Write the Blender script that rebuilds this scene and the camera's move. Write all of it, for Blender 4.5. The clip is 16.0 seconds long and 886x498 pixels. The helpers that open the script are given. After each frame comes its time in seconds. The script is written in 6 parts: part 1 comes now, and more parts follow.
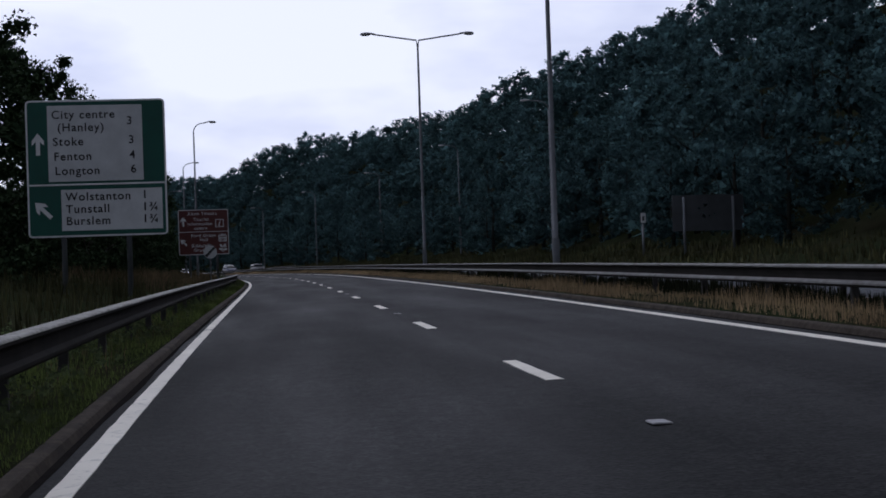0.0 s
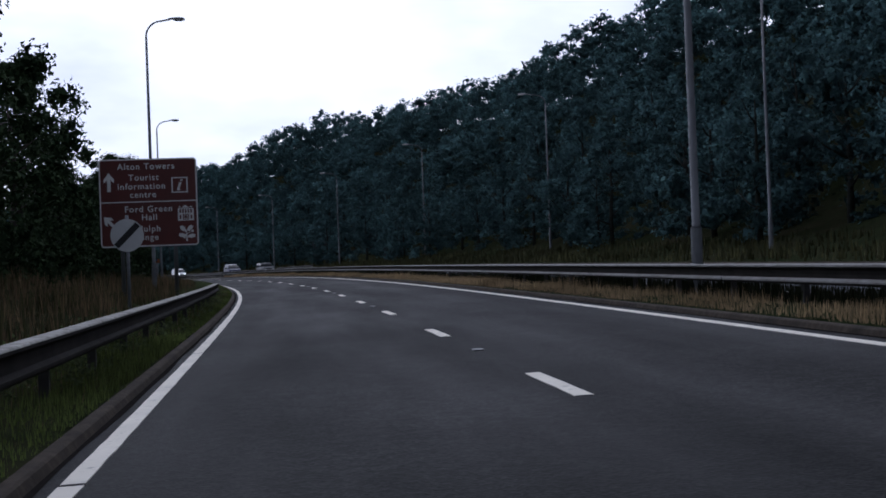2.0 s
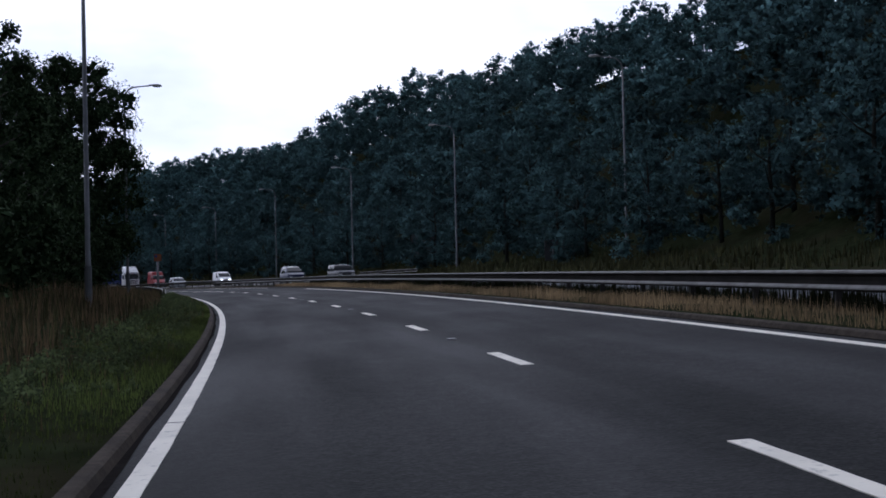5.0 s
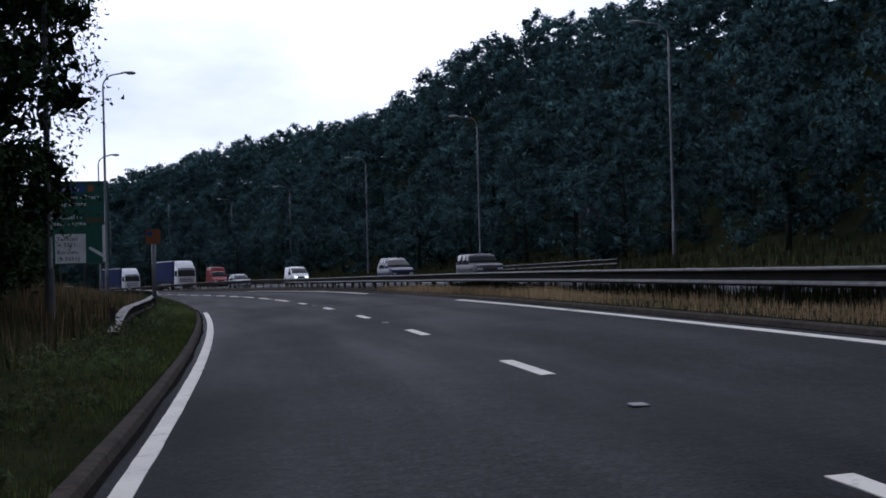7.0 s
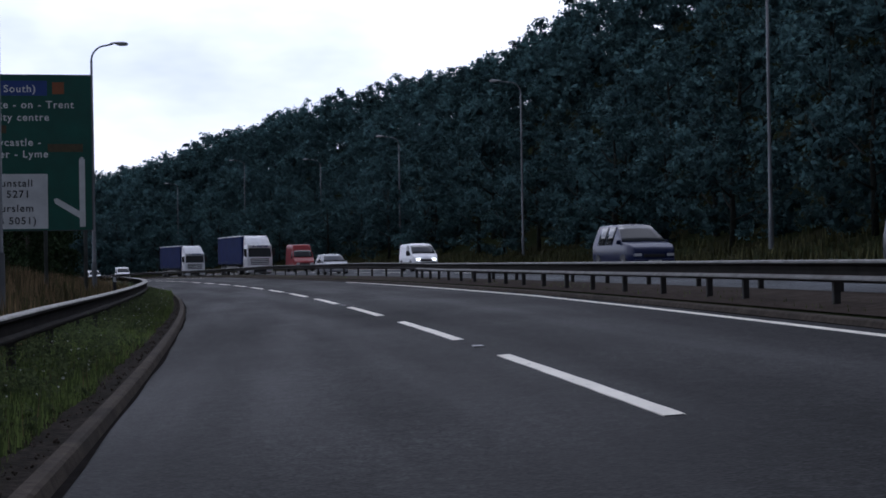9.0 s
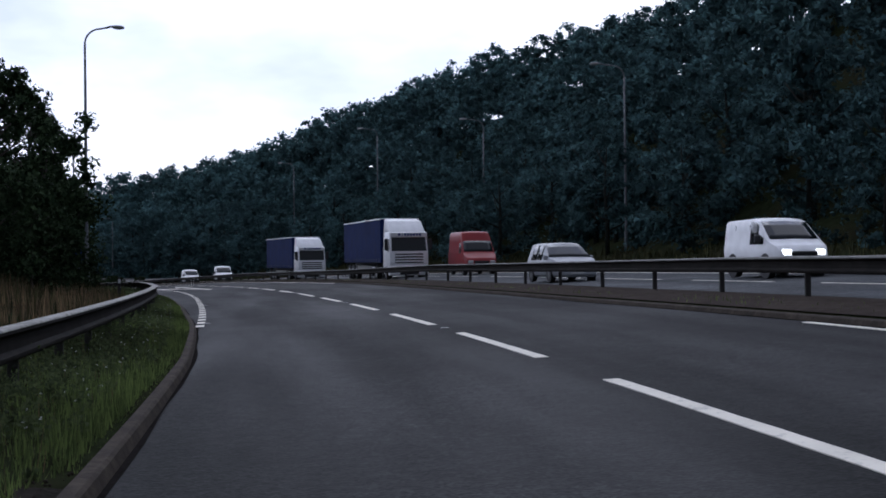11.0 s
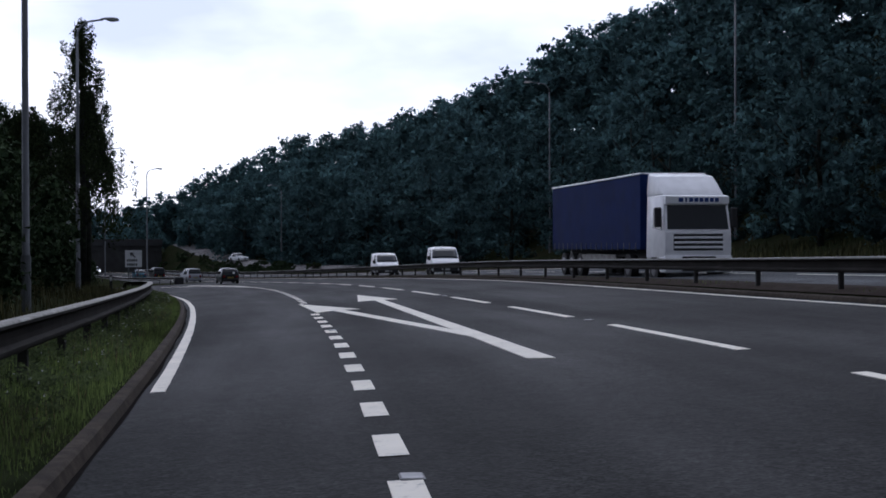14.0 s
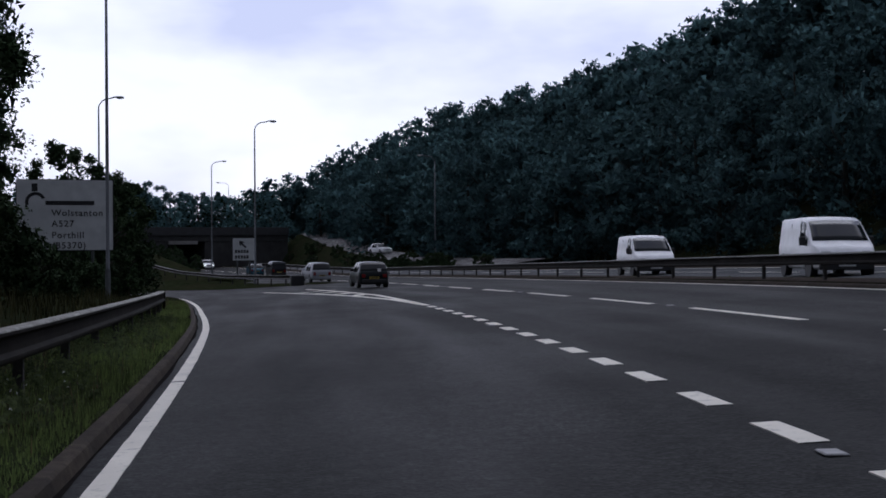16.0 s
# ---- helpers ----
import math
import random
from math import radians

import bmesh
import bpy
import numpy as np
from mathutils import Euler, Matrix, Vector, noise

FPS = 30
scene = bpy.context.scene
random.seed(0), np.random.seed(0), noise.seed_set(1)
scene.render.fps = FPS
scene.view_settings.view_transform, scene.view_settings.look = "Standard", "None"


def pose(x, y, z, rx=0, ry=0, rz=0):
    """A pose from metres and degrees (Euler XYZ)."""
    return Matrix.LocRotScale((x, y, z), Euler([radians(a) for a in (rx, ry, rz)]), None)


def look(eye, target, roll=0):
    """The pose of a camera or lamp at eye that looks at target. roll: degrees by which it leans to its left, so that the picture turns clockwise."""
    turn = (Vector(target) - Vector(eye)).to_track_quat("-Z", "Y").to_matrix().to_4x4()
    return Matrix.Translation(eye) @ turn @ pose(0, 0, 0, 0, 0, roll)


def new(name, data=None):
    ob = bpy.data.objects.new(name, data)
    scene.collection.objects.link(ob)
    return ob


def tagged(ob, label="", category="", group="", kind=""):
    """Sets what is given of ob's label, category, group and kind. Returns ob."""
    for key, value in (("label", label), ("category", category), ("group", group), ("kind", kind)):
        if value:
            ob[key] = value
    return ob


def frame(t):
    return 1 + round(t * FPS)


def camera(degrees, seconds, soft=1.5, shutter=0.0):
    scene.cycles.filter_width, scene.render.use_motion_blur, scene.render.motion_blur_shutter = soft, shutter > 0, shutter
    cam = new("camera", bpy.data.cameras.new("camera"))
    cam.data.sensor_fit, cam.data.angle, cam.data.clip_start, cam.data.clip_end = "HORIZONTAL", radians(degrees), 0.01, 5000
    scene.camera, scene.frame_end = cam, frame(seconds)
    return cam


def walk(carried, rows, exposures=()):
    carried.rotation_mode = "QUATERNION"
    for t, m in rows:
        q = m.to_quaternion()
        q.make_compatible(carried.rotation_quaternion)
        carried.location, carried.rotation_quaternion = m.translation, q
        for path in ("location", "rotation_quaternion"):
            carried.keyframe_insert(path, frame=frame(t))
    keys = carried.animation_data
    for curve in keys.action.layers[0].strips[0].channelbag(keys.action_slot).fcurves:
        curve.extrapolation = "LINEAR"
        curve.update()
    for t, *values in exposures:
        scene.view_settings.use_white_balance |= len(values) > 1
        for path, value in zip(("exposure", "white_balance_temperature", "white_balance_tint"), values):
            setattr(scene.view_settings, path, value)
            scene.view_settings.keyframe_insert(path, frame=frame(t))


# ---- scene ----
# ---- camera ----
cam = camera(36.9, 16.0, soft=1.7)
# seconds, x, y, z, yaw, pitch, roll
PATH = [
    (0.0, -2.510, -11.776, 0.847, -7.517, 0.782, 1.966),
    (0.5, -2.502, 0.035, 0.958, -7.249, 0.750, 2.303),
    (1.0, -2.469, 11.05, 1.051, -6.90, 0.803, 2.252),
    (1.5, -2.380, 22.860, 1.136, -7.069, 0.814, 2.047),
    (2.0, -2.283, 34.354, 1.200, -7.011, 0.721, 2.154),
    (2.5, -2.365, 45.450, 1.242, -6.824, 0.859, 1.850),
    (3.0, -2.344, 56.605, 1.286, -6.463, 1.056, 2.10),
    (3.5, -2.445, 67.587, 1.326, -5.730, 1.149, 2.12),
    (4.0, -2.765, 78.930, 1.363, -5.248, 1.095, 1.605),
    (4.5, -3.044, 90.519, 1.405, -4.690, 1.089, 1.492),
    (5.0, -3.482, 102.096, 1.445, -4.004, 1.083, 1.378),
    (5.5, -4.103, 113.658, 1.486, -3.198, 1.082, 1.265),
    (6.0, -4.924, 125.207, 1.525, -2.376, 1.052, 1.151),
    (6.5, -5.885, 136.827, 1.557, -1.510, 0.989, 1.117),
    (7.0, -7.089, 148.329, 1.576, -0.520, 0.975, 1.516),
    (7.5, -8.587, 160.275, 1.582, 0.411, 0.921, 1.670),
    (8.0, -10.287, 172.192, 1.583, 1.222, 0.724, 1.481),
    (8.5, -12.122, 183.708, 1.588, 2.167, 0.563, 1.037),
    (9.0, -14.142, 195.318, 1.580, 3.233, 0.318, 0.933),
    (9.5, -16.517, 206.943, 1.542, 4.462, 0.286, 0.864),
    (10.0, -19.096, 218.520, 1.481, 5.743, 0.257, 0.795),
    (10.5, -21.888, 230.044, 1.409, 7.082, 0.332, 0.726),
    (11.0, -24.903, 241.507, 1.336, 8.466, 0.403, 0.657),
    (11.5, -28.149, 252.903, 1.261, 9.890, 0.464, 0.588),
    (12.0, -31.676, 264.097, 1.179, 11.723, 0.567, 1.299),
    (12.5, -35.524, 275.312, 1.090, 13.207, 0.527, 1.264),
    (13.0, -39.780, 286.801, 0.992, 14.482, 0.479, 0.803),
    (13.5, -44.472, 298.600, 0.881, 15.520, 0.215, 1.281),
    (14.0, -49.318, 309.720, 0.743, 16.445, -0.125, 0.256),
    (14.5, -54.459, 321.016, 0.583, 17.491, -0.528, 0.523),
    (15.0, -59.686, 332.198, 0.382, 18.649, -0.728, 0.584),
    (15.5, -65.033, 342.810, 0.178, 20.348, -0.491, 0.522),
    (16.0, -70.471, 353.142, -0.021, 22.273, -0.353, 0.297),
]
walk(cam, [(t, pose(x, y, z, 90 + p, r, w)) for t, x, y, z, w, p, r in PATH],
     exposures=[(0.0, -0.25, 5600, 12), (1.0, -0.18, 5600, 12), (2.0, 0.05, 5450, 12), (4.0, 0.15, 5450, 12), (7.0, 0.07, 5450, 12), (9.2, 0.15, 5450, 12), (11.3, 0.25, 5450, 11), (12.5, 0.25, 5500, 11), (15.0, 0.05, 5550, 12), (16.0, -0.1, 5600, 12.5)])

# ---- world and light: a bright overcast day ----
world = bpy.data.worlds.new("overcast_sky")
scene.world = world
world.use_nodes = True
wn, wl = world.node_tree.nodes, world.node_tree.links
wn.clear()
w_out = wn.new("ShaderNodeOutputWorld")
w_sky = wn.new("ShaderNodeTexSky")
w_sky.sky_type, w_sky.sun_disc = "NISHITA", False
w_sky.sun_elevation, w_sky.sun_rotation = radians(48), radians(-25)
w_bg_sky = wn.new("ShaderNodeBackground")
w_bg_sky.inputs[1].default_value = 0.012
wl.new(w_sky.outputs[0], w_bg_sky.inputs[0])
w_tc = wn.new("ShaderNodeTexCoord")
w_map = wn.new("ShaderNodeMapping")
w_map.inputs["Scale"].default_value = (1.0, 1.0, 2.6)
wl.new(w_tc.outputs["Generated"], w_map.inputs[0])
w_noise = wn.new("ShaderNodeTexNoise")
w_noise.inputs["Scale"].default_value, w_noise.inputs["Detail"].default_value = 3.4, 5.0
w_noise.inputs["Roughness"].default_value = 0.5
wl.new(w_map.outputs[0], w_noise.inputs["Vector"])
w_ramp = wn.new("ShaderNodeValToRGB")
w_ramp.color_ramp.elements[0].position, w_ramp.color_ramp.elements[1].position = 0.36, 0.56
w_ramp.color_ramp.elements[0].color = (0.66, 0.65, 0.79, 1)
w_ramp.color_ramp.elements[1].color = (1.08, 1.02, 1.03, 1)
wl.new(w_noise.outputs[0], w_ramp.inputs[0])
w_bg_cloud = wn.new("ShaderNodeBackground")
w_bg_cloud.inputs[1].default_value = 0.93
# the cloud thickens overhead, brightest towards the horizon
w_sep = wn.new("ShaderNodeSeparateXYZ")
wl.new(w_tc.outputs["Generated"], w_sep.inputs[0])
w_high = wn.new("ShaderNodeMapRange")
w_high.interpolation_type = "SMOOTHSTEP"
w_high.inputs["From Min"].default_value, w_high.inputs["From Max"].default_value = 0.18, 0.75
w_high.inputs["To Min"].default_value, w_high.inputs["To Max"].default_value = 1.0, 1.05
wl.new(w_sep.outputs["Z"], w_high.inputs[0])
# the veiled sun stands ahead, so the cloud is darker behind
w_dot = wn.new("ShaderNodeVectorMath")
w_dot.operation = "DOT_PRODUCT"
w_dot.inputs[1].default_value = (-0.25, 0.97, 0.0)
wl.new(w_tc.outputs["Generated"], w_dot.inputs[0])
w_side = wn.new("ShaderNodeMapRange")
w_side.interpolation_type = "SMOOTHSTEP"
w_side.inputs["From Min"].default_value, w_side.inputs["From Max"].default_value = -0.7, 0.75
w_side.inputs["To Min"].default_value, w_side.inputs["To Max"].default_value = 0.2, 1.05
wl.new(w_dot.outputs["Value"], w_side.inputs[0])
w_both = wn.new("ShaderNodeMath")
w_both.operation = "MULTIPLY"
wl.new(w_high.outputs[0], w_both.inputs[0])
wl.new(w_side.outputs[0], w_both.inputs[1])
w_thick = wn.new("ShaderNodeVectorMath")
w_thick.operation = "SCALE"
wl.new(w_ramp.outputs[0], w_thick.inputs[0])
wl.new(w_both.outputs[0], w_thick.inputs["Scale"])
wl.new(w_thick.outputs[0], w_bg_cloud.inputs[0])
w_add = wn.new("ShaderNodeAddShader")
wl.new(w_bg_sky.outputs[0], w_add.inputs[0])
wl.new(w_bg_cloud.outputs[0], w_add.inputs[1])
wl.new(w_add.outputs[0], w_out.inputs[0])

sun_data = bpy.data.lights.new("sun", "SUN")
sun_data.energy, sun_data.angle, sun_data.color = 0.2, radians(30), (1.0, 0.97, 0.93)
sun = new("sun", sun_data)
sun.matrix_world = look((-40, 300, 150), (0, 140, 0))


# ---- materials ----
def nodes_of(name):
    m = bpy.data.materials.new(name)
    m.use_nodes = True
    return m, m.node_tree.nodes, m.node_tree.links, m.node_tree.nodes["Principled BSDF"]


def mat(name, color, rough=0.6, metal=0.0, var=0.25, scale=6.0, bump=0.0, bump_scale=80.0, dirt=None, dirt_amt=0.35, dirt_scale=0.8,
        per_object=0.0, per_island=0.0, spec=0.5, emit=0.0):
    """A painted, mineral or plant surface: base colour with fine grain, broad stains and bump."""
    m, n, l, b = nodes_of(name)
    tc = n.new("ShaderNodeTexCoord")
    fine = n.new("ShaderNodeTexNoise")
    fine.inputs["Scale"].default_value, fine.inputs["Detail"].default_value = scale, 5
    l.new(tc.outputs["Object"], fine.inputs["Vector"])
    ramp = n.new("ShaderNodeMapRange")
    ramp.inputs["From Min"].default_value, ramp.inputs["From Max"].default_value = 0.3, 0.7
    ramp.inputs["To Min"].default_value, ramp.inputs["To Max"].default_value = 1 - var, 1 + var
    l.new(fine.outputs[0], ramp.inputs[0])
    mul = n.new("ShaderNodeVectorMath")
    mul.operation = "SCALE"
    mul.inputs[0].default_value = color
    l.new(ramp.outputs[0], mul.inputs["Scale"])
    col = mul.outputs[0]
    if dirt:
        broad = n.new("ShaderNodeTexNoise")
        broad.inputs["Scale"].default_value, broad.inputs["Detail"].default_value = dirt_scale, 6
        broad.inputs["Roughness"].default_value = 0.65
        l.new(tc.outputs["Object"], broad.inputs["Vector"])
        dr = n.new("ShaderNodeMapRange")
        dr.inputs["From Min"].default_value, dr.inputs["From Max"].default_value = 0.45, 0.7
        dr.inputs["To Min"].default_value, dr.inputs["To Max"].default_value = 0.0, dirt_amt
        l.new(broad.outputs[0], dr.inputs[0])
        mix = n.new("ShaderNodeMix")
        mix.data_type = "RGBA"
        mix.inputs["B"].default_value = (*dirt, 1)
        l.new(dr.outputs[0], mix.inputs["Factor"])
        l.new(col, mix.inputs["A"])
        col = mix.outputs["Result"]
    for amount, kind in ((per_object, "ShaderNodeObjectInfo"), (per_island, "ShaderNodeNewGeometry")):
        if amount:
            src = n.new(kind)
            rr = n.new("ShaderNodeMapRange")
            rr.inputs["To Min"].default_value, rr.inputs["To Max"].default_value = 1 - amount, 1 + amount
            l.new(src.outputs["Random" if kind.endswith("Info") else "Random Per Island"], rr.inputs[0])
            sc = n.new("ShaderNodeVectorMath")
            sc.operation = "SCALE"
            l.new(col, sc.inputs[0])
            l.new(rr.outputs[0], sc.inputs["Scale"])
            col = sc.outputs[0]
    l.new(col, b.inputs["Base Color"])
    b.inputs["Roughness"].default_value, b.inputs["Metallic"].default_value = rough, metal
    b.inputs["Specular IOR Level"].default_value = spec
    if emit:
        b.inputs["Emission Color"].default_value = (*color, 1)
        b.inputs["Emission Strength"].default_value = emit
    if bump:
        bn = n.new("ShaderNodeTexNoise")
        bn.inputs["Scale"].default_value, bn.inputs["Detail"].default_value = bump_scale, 4
        l.new(tc.outputs["Object"], bn.inputs["Vector"])
        bp = n.new("ShaderNodeBump")
        bp.inputs["Strength"].default_value, bp.inputs["Distance"].default_value = bump, 0.02
        l.new(bn.outputs[0], bp.inputs["Height"])
        l.new(bp.outputs[0], b.inputs["Normal"])
    return m


def asphalt_mat(name, base):
    """Dark rolled asphalt: aggregate speckle, broad patches, and paler wheel tracks along the road (UV x is metres across)."""
    m, n, l, b = nodes_of(name)
    tc = n.new("ShaderNodeTexCoord")
    speck = n.new("ShaderNodeTexVoronoi")
    speck.inputs["Scale"].default_value = 45
    l.new(tc.outputs["Object"], speck.inputs["Vector"])
    sp = n.new("ShaderNodeMapRange")
    sp.inputs["To Min"].default_value, sp.inputs["To Max"].default_value = 0.1, 2.4
    l.new(speck.outputs["Color"], sp.inputs[0])
    broad = n.new("ShaderNodeTexNoise")
    broad.inputs["Scale"].default_value, broad.inputs["Detail"].default_value = 0.35, 6
    l.new(tc.outputs["Object"], broad.inputs["Vector"])
    br = n.new("ShaderNodeMapRange")
    br.inputs["From Min"].default_value, br.inputs["From Max"].default_value = 0.3, 0.7
    br.inputs["To Min"].default_value, br.inputs["To Max"].default_value = 0.6, 1.42
    l.new(broad.outputs[0], br.inputs[0])
    # coarse mottling of bitumen and chippings
    clot = n.new("ShaderNodeTexNoise")
    clot.inputs["Scale"].default_value, clot.inputs["Detail"].default_value, clot.inputs["Roughness"].default_value = 7, 8, 0.8
    l.new(tc.outputs["Object"], clot.inputs["Vector"])
    cr = n.new("ShaderNodeMapRange")
    cr.inputs["From Min"].default_value, cr.inputs["From Max"].default_value = 0.36, 0.66
    cr.inputs["To Min"].default_value, cr.inputs["To Max"].default_value = 0.45, 1.6
    l.new(clot.outputs[0], cr.inputs[0])
    uv = n.new("ShaderNodeUVMap")
    wave = n.new("ShaderNodeTexWave")
    wave.inputs["Scale"].default_value = 0.088
    wave.inputs["Distortion"].default_value, wave.inputs["Detail Scale"].default_value = 0.25, 0.3
    l.new(uv.outputs[0], wave.inputs["Vector"])
    wr = n.new("ShaderNodeMapRange")
    wr.inputs["To Min"].default_value, wr.inputs["To Max"].default_value = 0.82, 1.2
    l.new(wave.outputs[0], wr.inputs[0])
    m1 = n.new("ShaderNodeMath"); m1.operation = "MULTIPLY"
    m2 = n.new("ShaderNodeMath"); m2.operation = "MULTIPLY"
    l.new(sp.outputs[0], m1.inputs[0]); l.new(br.outputs[0], m1.inputs[1])
    l.new(m1.outputs[0], m2.inputs[0]); l.new(wr.outputs[0], m2.inputs[1])
    mul = n.new("ShaderNodeVectorMath"); mul.operation = "SCALE"
    mul.inputs[0].default_value = base
    m3 = n.new("ShaderNodeMath"); m3.operation = "MULTIPLY"
    l.new(m2.outputs[0], m3.inputs[0]); l.new(cr.outputs[0], m3.inputs[1])
    l.new(m3.outputs[0], mul.inputs["Scale"])
    l.new(mul.outputs[0], b.inputs["Base Color"])
    # polished and dull stretches, drawn out along the road
    sm = n.new("ShaderNodeMapping")
    sm.inputs["Scale"].default_value = (0.7, 0.07, 1)
    l.new(uv.outputs[0], sm.inputs[0])
    sheen = n.new("ShaderNodeTexNoise")
    sheen.inputs["Scale"].default_value, sheen.inputs["Detail"].default_value = 1.0, 4
    l.new(sm.outputs[0], sheen.inputs["Vector"])
    sr = n.new("ShaderNodeMapRange")
    sr.inputs["From Min"].default_value, sr.inputs["From Max"].default_value = 0.3, 0.7
    sr.inputs["To Min"].default_value, sr.inputs["To Max"].default_value = 0.60, 0.80
    l.new(sheen.outputs[0], sr.inputs[0])
    l.new(sr.outputs[0], b.inputs["Roughness"])
    b.inputs["Specular IOR Level"].default_value = 0.06
    bp = n.new("ShaderNodeBump")
    bp.inputs["Strength"].default_value, bp.inputs["Distance"].default_value = 0.35, 0.006
    l.new(speck.outputs["Distance"], bp.inputs["Height"])
    l.new(bp.outputs[0], b.inputs["Normal"])
    return m


def marking_mat(name, color):
    """Thermoplastic road paint, worn through to the asphalt in places."""
    m, n, l, b = nodes_of(name)
    tc = n.new("ShaderNodeTexCoord")
    a = n.new("ShaderNodeTexNoise")
    a.inputs["Scale"].default_value, a.inputs["Detail"].default_value, a.inputs["Roughness"].default_value = 7, 8, 0.75
    l.new(tc.outputs["Object"], a.inputs["Vector"])
    r = n.new("ShaderNodeMapRange")
    r.inputs["From Min"].default_value, r.inputs["From Max"].default_value = 0.55, 0.78
    l.new(a.outputs[0], r.inputs[0])
    g = n.new("ShaderNodeTexNoise")
    g.inputs["Scale"].default_value, g.inputs["Detail"].default_value = 1.2, 4
    l.new(tc.outputs["Object"], g.inputs["Vector"])
    gr = n.new("ShaderNodeMapRange")
    gr.inputs["To Min"].default_value, gr.inputs["To Max"].default_value = 0.68, 1.12
    l.new(g.outputs[0], gr.inputs[0])
    sc = n.new("ShaderNodeVectorMath"); sc.operation = "SCALE"
    sc.inputs[0].default_value = color
    l.new(gr.outputs[0], sc.inputs["Scale"])
    mix = n.new("ShaderNodeMix"); mix.data_type = "RGBA"
    mix.inputs["B"].default_value = (0.12, 0.12, 0.12, 1)
    l.new(r.outputs[0], mix.inputs["Factor"])
    l.new(sc.outputs[0], mix.inputs["A"])
    l.new(mix.outputs["Result"], b.inputs["Base Color"])
    b.inputs["Roughness"].default_value = 0.7
    return m


def leaf_mat(name, color, vary=0.45, thin=0.0):
    m, n, l, b = nodes_of(name)
    geo = n.new("ShaderNodeNewGeometry")
    ramp = n.new("ShaderNodeValToRGB")
    ramp.color_ramp.elements[0].color = (*[c * (1 - vary) for c in color], 1)
    ramp.color_ramp.elements[1].color = (color[0] * (1 + vary * 1.3), color[1] * (1 + vary), color[2] * (1 + vary * 0.6), 1)
    l.new(geo.outputs["Random Per Island"], ramp.inputs[0])
    tc = n.new("ShaderNodeTexCoord")
    broad = n.new("ShaderNodeTexNoise")
    broad.inputs["Scale"].default_value, broad.inputs["Detail"].default_value = 0.16, 4
    l.new(tc.outputs["Object"], broad.inputs["Vector"])
    br = n.new("ShaderNodeMapRange")
    br.inputs["From Min"].default_value, br.inputs["From Max"].default_value = 0.3, 0.7
    br.inputs["To Min"].default_value, br.inputs["To Max"].default_value = 0.45, 1.55
    l.new(broad.outputs[0], br.inputs[0])
    sc = n.new("ShaderNodeVectorMath"); sc.operation = "SCALE"
    l.new(ramp.outputs[0], sc.inputs[0])
    l.new(br.outputs[0], sc.inputs["Scale"])
    l.new(sc.outputs[0], b.inputs["Base Color"])
    b.inputs["Roughness"].default_value = 0.85
    b.inputs["Specular IOR Level"].default_value = 0.06
    if thin:
        # daylight shining through thin blades
        tr = n.new("ShaderNodeBsdfTranslucent")
        l.new(sc.outputs[0], tr.inputs["Color"])
        mx = n.new("ShaderNodeMixShader")
        mx.inputs[0].default_value = thin
        l.new(b.outputs[0], mx.inputs[1])
        l.new(tr.outputs[0], mx.inputs[2])
        l.new(mx.outputs[0], n["Material Output"].inputs["Surface"])
    return m


ASPHALT = asphalt_mat("asphalt", (0.0098, 0.0099, 0.0098))
ASPHALT_WORN = asphalt_mat("worn_asphalt", (0.0110, 0.0111, 0.0110))
ASPHALT_NEW = asphalt_mat("newer_asphalt", (0.036, 0.039, 0.042))
PALE_ROAD = asphalt_mat("pale_slip_road", (0.16, 0.155, 0.15))
PAINT = marking_mat("white_road_paint", (0.82, 0.77, 0.65))
KERB = mat("kerb_concrete", (0.056, 0.046, 0.036), 0.9, spec=0.06, var=0.3, scale=9, bump=0.5, bump_scale=40, dirt=(0.022, 0.020, 0.017), dirt_amt=0.8, dirt_scale=1.5)
SOIL = mat("dusty_soil", (0.046, 0.037, 0.030), 0.95, spec=0.02, var=0.35, scale=5, bump=0.8, bump_scale=14, dirt=(0.032, 0.026, 0.022), dirt_amt=0.7, dirt_scale=0.9)
EARTH = mat("bare_verge_earth", (0.024, 0.020, 0.016), 0.95, spec=0.02, var=0.5, scale=14, bump=1.0, bump_scale=24, dirt=(0.010, 0.010, 0.007), dirt_amt=0.8, dirt_scale=3)
# lichened rail top, coloured pale for the sky light on it
LIT_MOSSY_STEEL = mat("sky_lit_lichened_beam_top", (0.30, 0.29, 0.26), 0.75, var=0.3, scale=6, dirt=(0.06, 0.055, 0.04), dirt_amt=0.8, dirt_scale=5, bump=0.1, spec=0.3)
# dark tone for shade at the kerb's foot, also used in the drain slot
GULLY_DARK = mat("gully_dark", (0.017, 0.0155, 0.0145), 0.95, var=0.3, scale=12, spec=0.0)
GROUND = mat("rough_grass_ground", (0.020, 0.025, 0.012), 0.95, var=0.45, scale=2.2, bump=0.9, bump_scale=6, dirt=(0.034, 0.028, 0.018), dirt_amt=0.8, dirt_scale=0.25, spec=0.0)
GRASS = leaf_mat("green_grass", (0.080, 0.112, 0.036), 0.55, 0.35)
GRASS_LIGHT = leaf_mat("fresh_verge_grass", (0.098, 0.142, 0.052), 0.6, 0.45)
WEED = leaf_mat("leafy_weeds", (0.078, 0.106, 0.052), 0.45, 0.4)
BANK_GRASS = leaf_mat("rough_bank_grass", (0.058, 0.062, 0.030), 0.5)
DRY = leaf_mat("dry_grass", (0.27, 0.21, 0.13), 0.45, 0.4)
DRY_DARK = leaf_mat("dry_bank_grass", (0.13, 0.10, 0.062), 0.4, 0.4)
